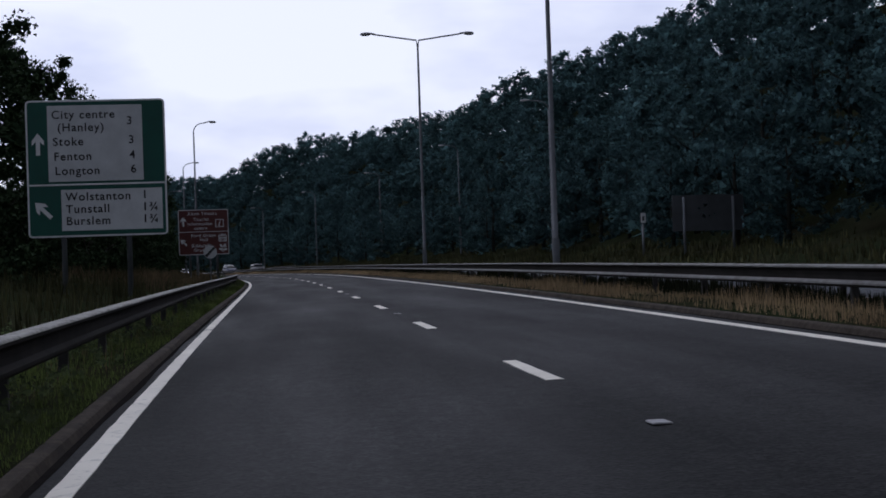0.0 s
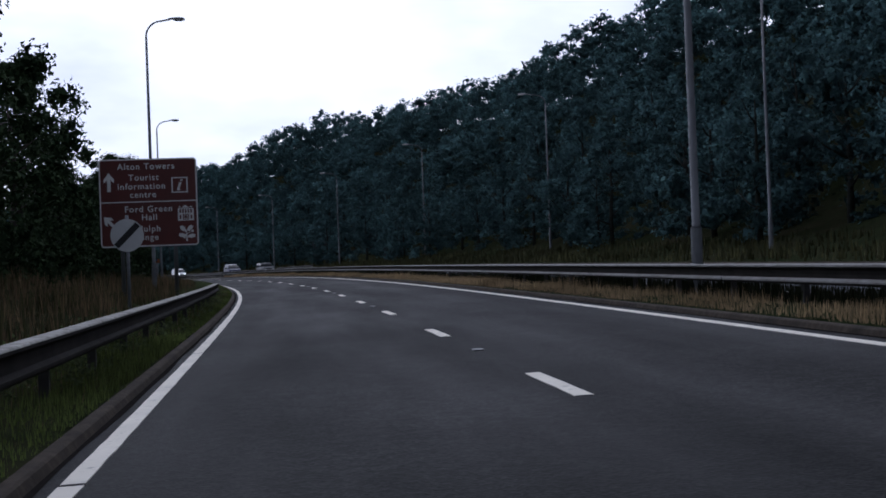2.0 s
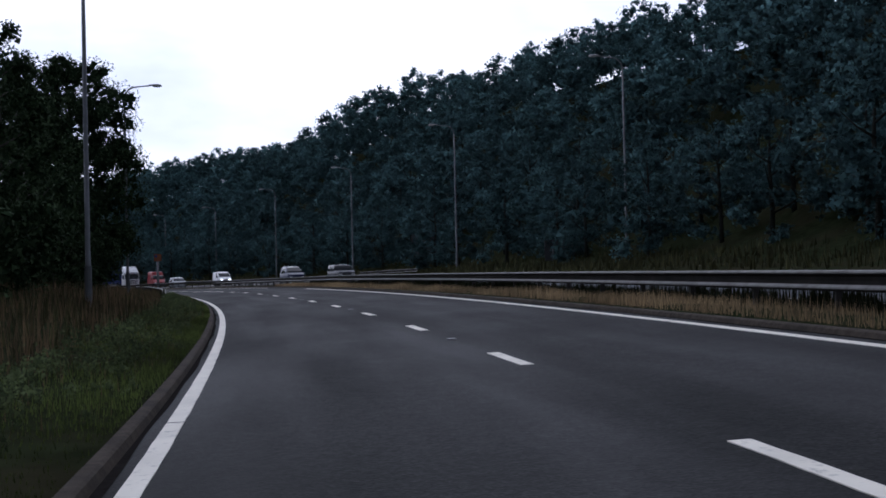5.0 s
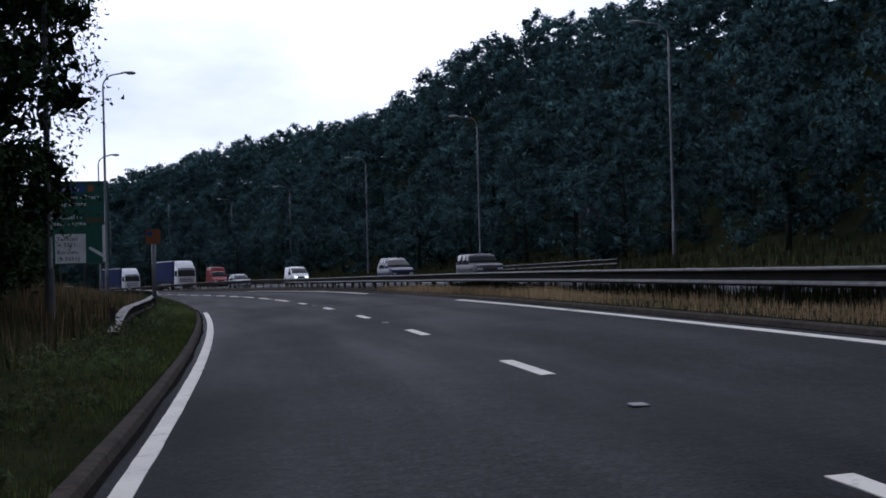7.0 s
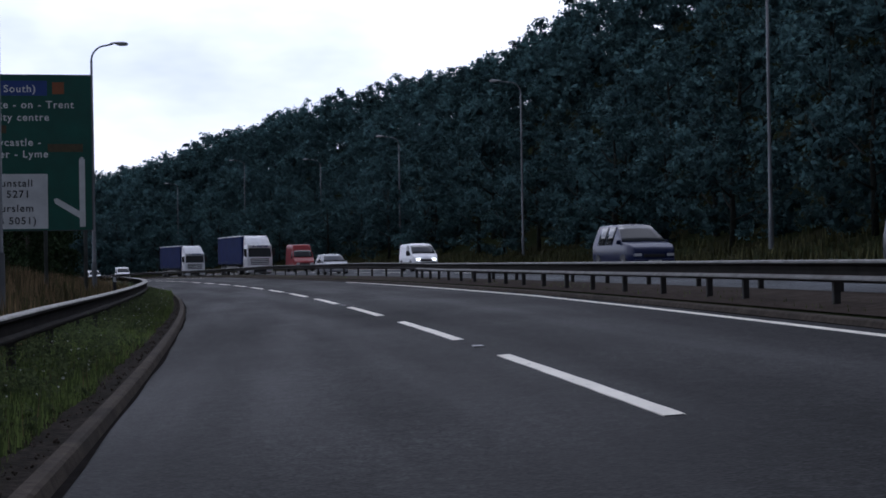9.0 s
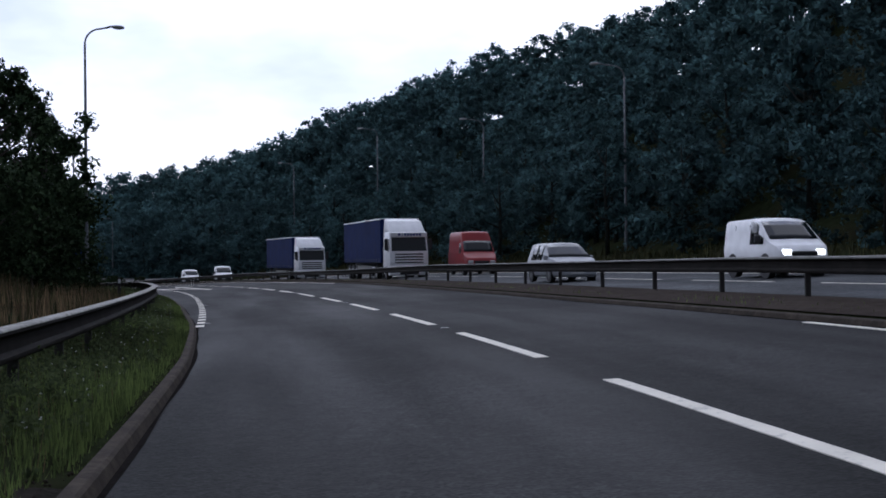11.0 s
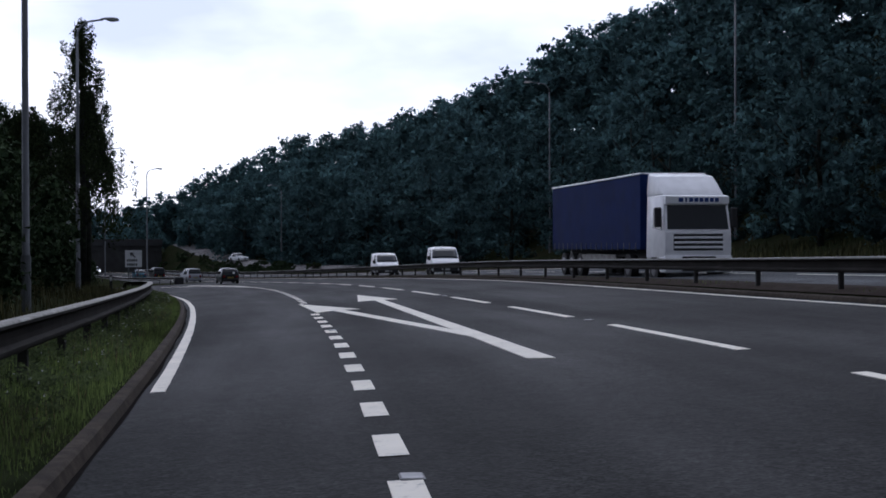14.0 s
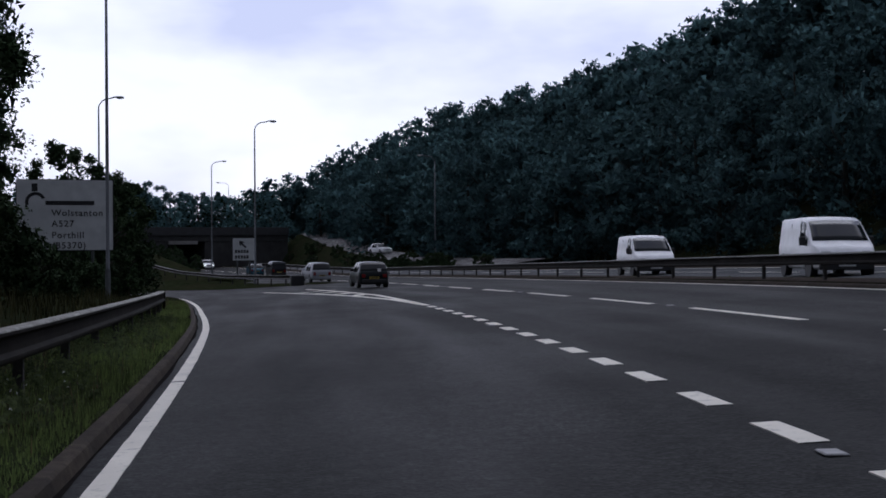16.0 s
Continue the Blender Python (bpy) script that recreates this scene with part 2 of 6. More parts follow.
# leaf green shifted to blue, which puts haze into the colour
HAZY_WOOD_LEAF = leaf_mat("haze_tinted_woodland_leaves", (0.086, 0.164, 0.180), 0.3, 0.45)
# dark leaf tone that paints the shade inside the near-side crowns
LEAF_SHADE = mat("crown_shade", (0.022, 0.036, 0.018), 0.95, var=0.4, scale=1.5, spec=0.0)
LEAF = leaf_mat("tree_leaves", (0.036, 0.060, 0.030))
SCRUB = leaf_mat("dark_scrub", (0.016, 0.020, 0.010))
BIRCH_LEAF = leaf_mat("birch_leaves", (0.028, 0.042, 0.018))
# darker than BARK, with the shade among the crowns put in its colour
DARK_BARK = mat("shaded_bark", (0.026, 0.028, 0.024), 0.95, var=0.4, scale=5, spec=0.05)
BARK = mat("bark", (0.055, 0.045, 0.036), 0.95, var=0.4, scale=5, bump=0.8, bump_scale=18)
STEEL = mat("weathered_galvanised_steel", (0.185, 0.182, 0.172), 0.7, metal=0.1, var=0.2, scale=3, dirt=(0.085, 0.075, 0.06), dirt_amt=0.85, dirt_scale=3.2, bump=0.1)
# rail face coloured dark for its shade, with patchy grime
SHADED_GRIMY_STEEL = mat("shaded_grimy_beam_face", (0.019, 0.017, 0.015), 0.8, var=0.35, scale=2.5, dirt=(0.008, 0.007, 0.006), dirt_amt=0.7, dirt_scale=0.7, spec=0.05)
POST_STEEL = mat("grimy_post_steel", (0.035, 0.033, 0.031), 0.8, metal=0.1, var=0.3, scale=6, dirt=(0.04, 0.035, 0.03), dirt_amt=0.6)
COLUMN = mat("grey_lamp_column", (0.16, 0.17, 0.18), 0.5, metal=0.3, var=0.15, scale=2, dirt=(0.08, 0.08, 0.08), dirt_amt=0.5)
LAMP_BODY = mat("grey_lantern_shell", (0.36, 0.36, 0.36), 0.5, var=0.15, scale=4)
LAMP_GLASS = mat("lantern_bowl", (0.62, 0.62, 0.60), 0.2, var=0.1, scale=4)
SIGN_GREEN = mat("green_sign_sheet", (0.002, 0.074, 0.050), 0.55, var=0.15, scale=1.5, dirt=(0.008, 0.058, 0.042), dirt_amt=0.4)
SIGN_BROWN = mat("brown_sign_sheet", (0.105, 0.022, 0.018), 0.45, var=0.15, scale=1.5, dirt=(0.07, 0.03, 0.025), dirt_amt=0.4)
SIGN_WHITE = mat("white_sign_sheet", (0.60, 0.61, 0.60), 0.5, var=0.1, scale=1.5, dirt=(0.40, 0.41, 0.41), dirt_amt=0.5)
SIGN_LEGEND = mat("white_sign_legend", (0.72, 0.72, 0.70), 0.45, var=0.1, scale=3)
SIGN_BLACK = mat("black_sign_legend", (0.012, 0.012, 0.014), 0.5, var=0.1)
SIGN_BLUE = mat("blue_sign_sheet", (0.012, 0.045, 0.21), 0.45, var=0.12, scale=2)
SIGN_ORANGE = mat("orange_sign_sheet", (0.24, 0.075, 0.02), 0.5, var=0.12, scale=2)
SIGN_BACK = mat("sign_back_aluminium", (0.07, 0.075, 0.08), 0.6, metal=0.2, var=0.15, scale=2)
CONCRETE = mat("bridge_concrete", (0.22, 0.21, 0.20), 0.9, var=0.2, scale=1, bump=0.3, bump_scale=8, dirt=(0.08, 0.075, 0.07), dirt_amt=0.6, dirt_scale=0.4)

# ---- the road's line: curvature, height and crossfall along it ----
CURVE = [-0.00157, -0.00075, 0.00008, 0.00017, 0.0010, 0.0015, 0.00144, 0.00166, 0.00142, 0.00163, 0.00177, 0.0015,
         0.00131, 0.00149, 0.00157, 0.00167, 0.00198, 0.00242, 0.00291, 0.00341, 0.00391, 0.00441, 0.0049]
HEIGHT = [-0.586, 0.001, 0.259, 0.5, 0.54, 0.186, -0.231, -1.085, -2.45, -4.0, -4.75, -5.0]
FALL = [0.0141, 0.0338, 0.0524, 0.0465, 0.0531, 0.0475, 0.045]
S = np.arange(-60.0, 900.5, 1.0)
kap = np.interp(S, np.arange(-40, 621, 30.0), CURVE)
kap[S > 620] = 0.0
heading = np.concatenate([[0], np.cumsum((kap[1:] + kap[:-1]) / 2)])
heading -= np.interp(0, S, heading)
line_x = np.concatenate([[0], np.cumsum(-(np.sin(heading[1:]) + np.sin(heading[:-1])) / 2)])
line_y = np.concatenate([[0], np.cumsum((np.cos(heading[1:]) + np.cos(heading[:-1])) / 2)])
line_x -= np.interp(0, S, line_x)
line_y -= np.interp(0, S, line_y)
line_z = np.convolve(np.pad(np.interp(S, np.arange(-40, 621, 60.0), HEIGHT), 20, mode="edge"), np.ones(41) / 41, "valid")
fall = np.interp(S, np.arange(-40, 621, 110.0), FALL)


def road_xyz(s, u, dz=0.0):
    """Places s metres along the lane line and u to its right, dz above the road's plane."""
    s, u = np.broadcast_arrays(np.asarray(s, float), np.asarray(u, float))
    a = np.interp(s, S, heading)
    return np.stack([np.interp(s, S, line_x) + u * np.cos(a), np.interp(s, S, line_y) + u * np.sin(a),
                     np.interp(s, S, line_z) + np.interp(s, S, fall) * np.clip(u, -16, 17) + dz], -1)


def road_pose(s, u, dz=0.0, turn=0.0):
    """A pose on the road whose y axis runs along it."""
    x, y, z = road_xyz(s, u, dz)
    return pose(x, y, z, 0, 0, math.degrees(np.interp(s, S, heading)) + turn)


def bend(s):
    """How far the through road straightens beyond the exit, towards the bridge."""
    return np.interp(s, [430, 450, 484, 504, 522, 565, 579, 640, 720], [0, 0.6, 2.2, 3.2, 4.7, 11.0, 14.0, 32.0, 60.0])


def road_left(s):
    return np.where(np.asarray(s) < 475, left_kerb(s), np.interp(s, [475, 505], [-19.0, -4.0]) + bend(s))


def left_kerb(s):
    return np.interp(s, [-60, 200, 218, 262, 272, 282, 296, 311, 325, 339, 352, 366, 373, 384, 396, 410, 440, 460, 480, 520, 560],
                     [-3.88, -3.88, -3.98, -4.10, -4.33, -4.70, -5.09, -5.62, -6.10, -6.80, -7.42, -8.11, -8.47, -9.15, -9.9, -10.9, -12.7, -14.6, -17.6, -25.0, -33.0])


def right_kerb(s):
    return np.interp(s, [-60, 195, 210, 228, 250, 262, 275, 290, 305, 320, 345, 372, 420],
                     [4.05, 4.05, 4.22, 4.62, 4.72, 4.55, 4.38, 4.42, 4.58, 4.85, 4.9, 5.3, 5.5]) + bend(s)


def right_line(s):
    return np.interp(s, [-60, 195, 210, 217, 228, 345, 372, 420], [3.68, 3.68, 3.82, 4.02, 4.34, 4.58, 5.0, 5.2]) + bend(s)


# ---- building helpers ----
def mesh_object(name, verts, faces, material, parent=None, label="", smooth=False, uvs=None):
    me = bpy.data.meshes.new(name)
    me.from_pydata([tuple(v) for v in np.asarray(verts, float)], [], [tuple(int(i) for i in f) for f in faces])
    me.materials.append(material)
    if smooth:
        me.polygons.foreach_set("use_smooth", [True] * len(me.polygons))
    if uvs is not None:
        layer = me.uv_layers.new(name="UVMap")
        loops = np.empty(len(me.loops), int)
        me.loops.foreach_get("vertex_index", loops)
        layer.data.foreach_set("uv", np.asarray(uvs, float)[loops].ravel())
    me.update()
    ob = new(name, me)
    if parent:
        ob.parent = parent
    if label:
        ob["label"] = label
    return ob


def shards_object(name, verts, material, parent=None):
    """One mesh of loose triangles: verts holds three corners each, in order."""
    n = len(verts) // 3
    me = bpy.data.meshes.new(name)
    me.vertices.add(len(verts))
    me.vertices.foreach_set("co", np.asarray(verts, np.float32).ravel())
    me.loops.add(len(verts))
    me.loops.foreach_set("vertex_index", np.arange(len(verts), dtype=np.int32))
    me.polygons.add(n)
    me.polygons.foreach_set("loop_start", np.arange(0, 3 * n, 3, dtype=np.int32))
    me.materials.append(material)
    me.update(calc_edges=True)
    ob = new(name, me)
    if parent:
        ob.parent = parent
    return ob


def tris_object(name, verts, faces, material, parent=None, smooth=True):
    me = bpy.data.meshes.new(name)
    n = len(faces)
    me.vertices.add(len(verts))
    me.vertices.foreach_set("co", np.asarray(verts, np.float32).ravel())
    me.loops.add(3 * n)
    me.loops.foreach_set("vertex_index", np.asarray(faces, np.int32).ravel())
    me.polygons.add(n)
    me.polygons.foreach_set("loop_start", np.arange(0, 3 * n, 3, dtype=np.int32))
    if smooth:
        me.polygons.foreach_set("use_smooth", np.ones(n, bool))
    me.materials.append(material)
    me.update(calc_edges=True)
    ob = new(name, me)
    if parent:
        ob.parent = parent
    return ob


def part(name, bm, material, parent, label="", smooth=False):
    me = bpy.data.meshes.new(name)
    bm.to_mesh(me)
    bm.free()
    me.materials.append(material)
    if smooth:
        me.polygons.foreach_set("use_smooth", [True] * len(me.polygons))
    ob = new(name, me)
    if parent:
        ob.parent = parent
    if label:
        ob["label"] = label
    return ob


def share(ob, name, m, parent=None):
    """Another object on the same mesh."""
    o = new(name, ob.data)
    o.matrix_basis = m
    if parent:
        o.parent = parent
    return o


def thing(name, m, label, category, group="", kind=""):
    ob = new(name)
    ob.empty_display_size = 0.2
    ob.matrix_basis = m
    return tagged(ob, label, category, group, kind)


def box(bm, x0, x1, y0, y1, z0, z1, bevel=0.0):
    vs = [bm.verts.new((x, y, z)) for x in (x0, x1) for y in (y0, y1) for z in (z0, z1)]
    fs = [bm.faces.new([vs[i] for i in f]) for f in ((0, 1, 3, 2), (4, 6, 7, 5), (0, 4, 5, 1), (2, 3, 7, 6), (0, 2, 6, 4), (1, 5, 7, 3))]
    if bevel:
        bmesh.ops.bevel(bm, geom=list({e for f in fs for e in f.edges}), offset=bevel, segments=1, profile=0.5, affect="EDGES")


def tube(bm, points, radii, sides=10, cap=True):
    """A round tube along points."""
    rings = []
    pts = [Vector(p) for p in points]
    for i, p in enumerate(pts):
        d = (pts[min(i + 1, len(pts) - 1)] - pts[max(i - 1, 0)]).normalized()
        a = d.orthogonal().normalized() if abs(d.z) < 0.9 else d.cross(Vector((0, 1, 0))).normalized()
        if rings:
            a = (last - d * last.dot(d)).normalized()
        last = a
        b = d.cross(a)
        rings.append([bm.verts.new(p + radii[i] * (math.cos(t) * a + math.sin(t) * b)) for t in np.linspace(0, 2 * math.pi, sides, endpoint=False)])
    for r0, r1 in zip(rings, rings[1:]):
        for k in range(sides):
            bm.faces.new((r0[k], r0[(k + 1) % sides], r1[(k + 1) % sides], r1[k]))
    if cap:
        bm.faces.new(rings[0][::-1])
        bm.faces.new(rings[-1])


def ribbon(name, s_list, cols, material, parent=None, label="", smooth=False):
    """A strip along the road: cols gives (u, dz) functions of s, from left to right."""
    s_list = np.asarray(s_list, float)
    grid = np.stack([road_xyz(s_list, u(s_list), dz(s_list)) for u, dz in cols], 1)
    us = np.stack([np.stack([u(s_list) + 0 * s_list, s_list], -1) for u, dz in cols], 1)
    n, k = grid.shape[:2]
    faces = [(i * k + j, i * k + j + 1, (i + 1) * k + j + 1, (i + 1) * k + j) for i in range(n - 1) for j in range(k - 1)]
    return mesh_object(name, grid.reshape(-1, 3), faces, material, parent, label, smooth, us.reshape(-1, 2))


def const(v):
    return lambda s: v + 0 * s


# ---- carriageways ----
road = thing("road", Matrix(), "dark grey asphalt dual carriageway with worn white markings", "road", kind="structure")
s_all = np.arange(-58, 640, 2.0)
near_cols = [((lambda s, f=f: road_left(s) + f * (right_kerb(s) - road_left(s))), const(0.0)) for f in np.linspace(0, 1, 8)]
ribbon("near_carriageway", np.append(np.arange(-58, 196, 2.0), 197.3), near_cols, ASPHALT, road, smooth=True)
ribbon("near_carriageway", np.append(197.3, np.arange(198, 640, 2.0)), near_cols, ASPHALT_WORN, road, smooth=True)
far_cols = [((lambda s, u=u: u + bend(s)), const(0.0)) for u in np.linspace(7.05, 15.3, 5)]
ribbon("far_carriageway", s_all, far_cols, ASPHALT_NEW, road, smooth=True)


def marking(name, s0, s1, u0, u1, w, step=0.35, group_parent=None):
    """A painted stripe from (s0, u0) to (s1, u1), w wide, a few millimetres thick."""
    ss = np.linspace(s0, s1, max(2, int((s1 - s0) / step) + 1))
    centre = (lambda s: u0(s)) if callable(u0) else (lambda s: u0 + (u1 - u0) * (s - s0) / (s1 - s0))
    rag = np.random.RandomState(int(abs(s0) * 10) + 7)
    lo, hi = rag.normal(0, 0.0028, len(ss)), rag.normal(0, 0.0028, len(ss))
    rows = [((lambda s: centre(s) - w / 2 + lo), const(0.0)), ((lambda s: centre(s) - w / 2 + lo), const(0.007)),
            ((lambda s: centre(s) + w / 2 + hi), const(0.007)), ((lambda s: centre(s) + w / 2 + hi), const(0.0))]
    return ribbon(name, ss, rows, PAINT, group_parent or road)



for n in range(-3, 23):
    marking("lane_mark", 9 * n - 0.12, 9 * n + 2.14, 0, 0, 0.15)
for n in range(23, 66):
    s0 = 9 * n - 1.86
    marking("lane_mark", s0, s0 + 6, lambda s: bend(s), 0, 0.15)
for n in range(-7, 60):
    s0 = float(np.interp(n, [-7, 0, 4, 6, 11, 20, 25, 31, 37, 43, 46, 59], [274.4, 287.84, 295.51, 299.5, 308.45, 325.66, 336.16, 348.41, 360.24, 371.9, 378.15, 403.56])) - 0.5
    if 348.3 < s0 < 357.3:
        continue
    marking("exit_mark", s0, s0 + 1.0, lambda s: np.interp(s, [270, 295, 305, 320, 336, 348, 360, 372, 380, 405], [-4.29, -4.29, -4.22, -4.20, -4.18, -4.22, -4.13, -4.10, -4.04, -4.04]), 0, 0.19, 0.5)


def broken(name, s0, s1, centre, w, seed):
    """An edge line, with short worn-away gaps."""
    r = random.Random(seed)
    s = s0
    while s < s1:
        e = min(s1, s + r.uniform(9, 40))
        marking(name, s, e, centre, 0, w)
        s = e + r.choice((0.05, 0.08, 0.12, 0.2))


broken("edge_line", -50, 197.3, lambda s: -3.655 + 0 * s, 0.15, 1)
broken("edge_line", 330.5, 520, lambda s: left_kerb(s) + np.interp(s, [330, 352, 362, 380], [0.19, 0.21, 0.25, 0.24]), 0.15, 2)
broken("edge_line", -50, 188, right_line, 0.17, 3)
broken("edge_line", 208, 262, right_line, 0.12, 4)
broken("edge_line", 322.5, 600, right_line, 0.12, 5)
broken("edge_line", -50, 600, lambda s: 7.6 + bend(s), 0.15, 6)
broken("edge_line", -50, 600, lambda s: 14.9 + bend(s), 0.15, 8)
for n in range(-3, 66):
    marking("lane_mark", 9 * n, 9 * n + (2 if n < 20 else 6), lambda s: 11.25 + bend(s), 0, 0.12)
# nose of the exit: two converging lines and chevrons
marking("nose_line", 404, 444, lambda s: np.interp(s, [404, 412, 420, 430, 444], [-4.05, -4.3, -4.9, -6.0, -7.8]), 0, 0.22)
marking("nose_line", 404, 446, lambda s: np.interp(s, [404, 420, 446], [-4.05, -4.1, -5.2]), 0, 0.2)
for s0 in (421, 426, 431, 436):
    marking("chevron", s0, s0 + 2.2, float(np.interp(s0, [404, 420, 430, 440], [-4.0, -4.7, -5.8, -7.2])), -4.45, 0.5)


def flat_shape(name, outline):
    """A painted flat shape from (s, u) corners, counter-clockwise seen from above."""
    top = [road_xyz(s, u, 0.009) for s, u in outline]
    low = [road_xyz(s, u, 0.0) for s, u in outline]
    n = len(outline)
    faces = [tuple(range(n))] + [(i, n + i, n + (i + 1) % n, (i + 1) % n) for i in range(n)]
    return mesh_object(name, top + low, faces, PAINT, road)


flat_shape("arrow_stem", [(331.8, -2.27), (331.6, -1.98), (338.0, -2.02), (356.5, -1.86), (356.5, -2.14), (338.0, -2.30)][::-1])
flat_shape("arrow_stem", [(336.3, -2.29), (338.6, -2.30), (350.6, -3.46), (350.5, -3.74)])
flat_shape("arrow_head", [(363.7, -2.03), (356.25, -2.64), (356.6, -2.05), (356.4, -1.45)])
flat_shape("arrow_head", [(357.2, -4.34), (349.4, -4.14), (350.3, -3.66), (350.35, -3.05)])

# reflecting studs in the gaps of the lane line
bm = bmesh.new()
box(bm, -0.07, 0.07, -0.1, 0.1, 0.0, 0.018, 0.012)
stud = part("road_stud", bm, mat("stud_casting", (0.2, 0.2, 0.2), 0.5, metal=0.5), road)
stud.matrix_basis = road_pose(-3.3, 0)
for n in range(1, 30):
    share(stud, "road_stud", road_pose(-3.3 + 18 * n, float(bend(-3.3 + 18 * n))), road)
for n in range(0, 8):
    share(stud, "road_stud", road_pose(275.6 + 16.24 * n, -4.15), road)

# ---- kerbs ----
def kerb_run(name, s0, s1, edge, side, label, rise=0.085):
    """A run of concrete kerb with a dark gully at its foot; side -1 has the verge to the left."""
    ss = np.append(np.arange(s0, s1, 2.0), s1)
    k = side
    prof = [(0.0, 0.0), (0.03, 0.78 * rise), (0.055, 0.95 * rise), (0.14, rise), (0.16, 0.02)]
    cols = [((lambda s, o=o: edge(s) + k * o), const(z)) for o, z in prof]
    if side < 0:
        cols = cols[::-1]
    ob = ribbon(name, ss, cols, KERB)
    bm = bmesh.new()
    bm.from_mesh(ob.data)
    bm.verts.ensure_lookup_table()
    n = len(cols)
    for ring in (range(n), range(len(bm.verts) - n, len(bm.verts))):
        bm.faces.new([bm.verts[i] for i in ring])
    bm.to_mesh(ob.data)
    bm.free()
    return tagged(ob, label, "kerb", kind="structure")


kerb_run("kerb_left_1", -58, 197.55, left_kerb, -1, "worn low concrete kerb along the grass verge", 0.078)
kerb_run("kerb_left_2", 198.05, 500, lambda s: left_kerb(s) + 0.02, -1, "worn concrete kerb along the exit verge", 0.105)
kerb_run("kerb_central", -58, 600, right_kerb, 1, "worn concrete kerb along the central reservation")
kerb_run("kerb_central_far", -58, 600, lambda s: 7.05 + bend(s), -1, "low concrete kerb of the opposite carriageway")
kerb_run("kerb_far", -58, 600, lambda s: 15.3 + bend(s), 1, "concrete kerb below the wooded bank")


def gully(name, s0, s1, edge, side):
    """A dark strip along a kerb's foot that paints the shade of its face."""
    w = lambda s: 0.06 + 0.025 * np.sin(s * 0.9) * np.sin(s * 0.37 + 1)
    cols = [((lambda s: edge(s) - side * 0.002), const(0.006)), ((lambda s: edge(s) - side * w(s)), const(0.004))]
    ob = ribbon(name, np.arange(s0, s1, 1.0), cols if side < 0 else cols[::-1], GULLY_DARK)
    return tagged(ob, "dark strip for the shade at the foot of the kerb", "gutter", kind="structure")


# open drain inlet behind the break in the kerb
inlet = thing("drain_inlet", road_pose(198.0, -4.1), "concrete drain inlet with a dark slot behind the kerb", "drain")
bm = bmesh.new()
box(bm, -0.34, 0.2, 0.06, 0.17, -0.05, 0.118, 0.012)
part("lip", bm, KERB, inlet)
# solid dark block in place of the open slot
bm = bmesh.new()
box(bm, -0.33, 0.08, -0.36, 0.06, -0.05, 0.112, 0.01)
part("slot", bm, GULLY_DARK, inlet, "dark block filling the slot")

gully("gutter_left", -40, 460, left_kerb, -1)
gully("gutter_central", -40, 460, right_kerb, 1)


# ---- the ground: verges, banks and the wooded cutting slope, one sheet ----
def crest(s):
    """Height of the treetops along the cutting."""
    return np.interp(s, [-60, 140, 196, 215, 255, 268, 290, 300, 310, 318, 345, 365, 392, 405, 436, 456, 476, 496, 510, 524, 548, 575, 596, 640, 700],
                     [28, 31.8, 32.4, 30.5, 31.9, 32.5, 31.2, 33.1, 35.6, 34.4, 31.3, 29.6, 30.2, 31.9, 31.6, 30.8, 29.8, 28.2, 26.2, 26.0, 25.5, 25.0, 24.6, 22.0, 9.5])


def foot(s):
    """How far the foot of the slope draws back from the road beyond the exit."""
    return np.interp(s, [455, 490, 540, 620], [0, 4.0, 7.0, 9.0])


def ground_dz(s, u):
    """Height of the ground over the road's plane."""
    lk, rk, b = left_kerb(s), right_kerb(s), bend(s)
    left = np.interp(lk - u, [0.1, 0.14, 1.0, 2.5, 5.0, 9.0, 14.0, 30.0, 120.0, 300.0], [-0.2, 0.08, 0.14, 0.22, 0.7, 1.7, 2.6, 4.5, 6.0, -14.0])
    v = u - b
    far = v - foot(s) * np.clip((v - 16) / 6, 0, 1) + np.maximum(0, b * 0 + foot(s) * np.clip((v - 46) / 20, 0, 1))
    rise = np.clip((crest(s) - 9.5) / 21.5, 0.1, 1.2)
    right = np.interp(far, [15.35, 15.47, 17.0, 20.0, 23.5, 27.0, 52.0, 64.0, 150.0, 400.0], [-0.2, 0.09, 0.12, 0.35, 1.0, 2.2, 21.5, 25.0, 30.0, -20.0])
    right = np.where(far > 20, 0.35 + (right - 0.35) * rise, right)
    mid = np.interp(v - (rk - b), [0.1, 0.17, 0.8, 2.0], [-0.2, 0.09, 0.13, 0.08])
    mid = np.where(v > 6.85, -0.2, mid)
    out = np.where(u < lk - 0.1, left, np.where(u < rk + 0.1, -0.2, np.where(v < 7.0, mid, np.where(v < 15.35, -0.2, right))))
    return out


s_g = np.arange(-58, 720, 3.0)
offs_left = [-300, -120, -60, -38, -28, -20, -15, -11, -8.5, -6.5, -5, -3.6, -2.5, -1.7, -1.0, -0.5, -0.14, -0.1, 0.4]
offs_right = [17, 18.5, 20, 21.5, 23.5, 25, 27, 30, 34, 38, 43, 48, 52, 58, 64, 80, 110, 150, 400]
cols = []
for o in offs_left:
    cols.append(left_kerb(s_g) + o)
cols += [right_kerb(s_g) - 0.4, right_kerb(s_g) + 0.1, right_kerb(s_g) + 0.17, right_kerb(s_g) + 0.8, 6.3 + bend(s_g), 6.88 + bend(s_g), 7.4 + bend(s_g), 15.0 + bend(s_g), 15.36 + bend(s_g), 15.48 + bend(s_g)]
for o in offs_right:
    cols.append(o + bend(s_g))
cols = np.array(cols).T
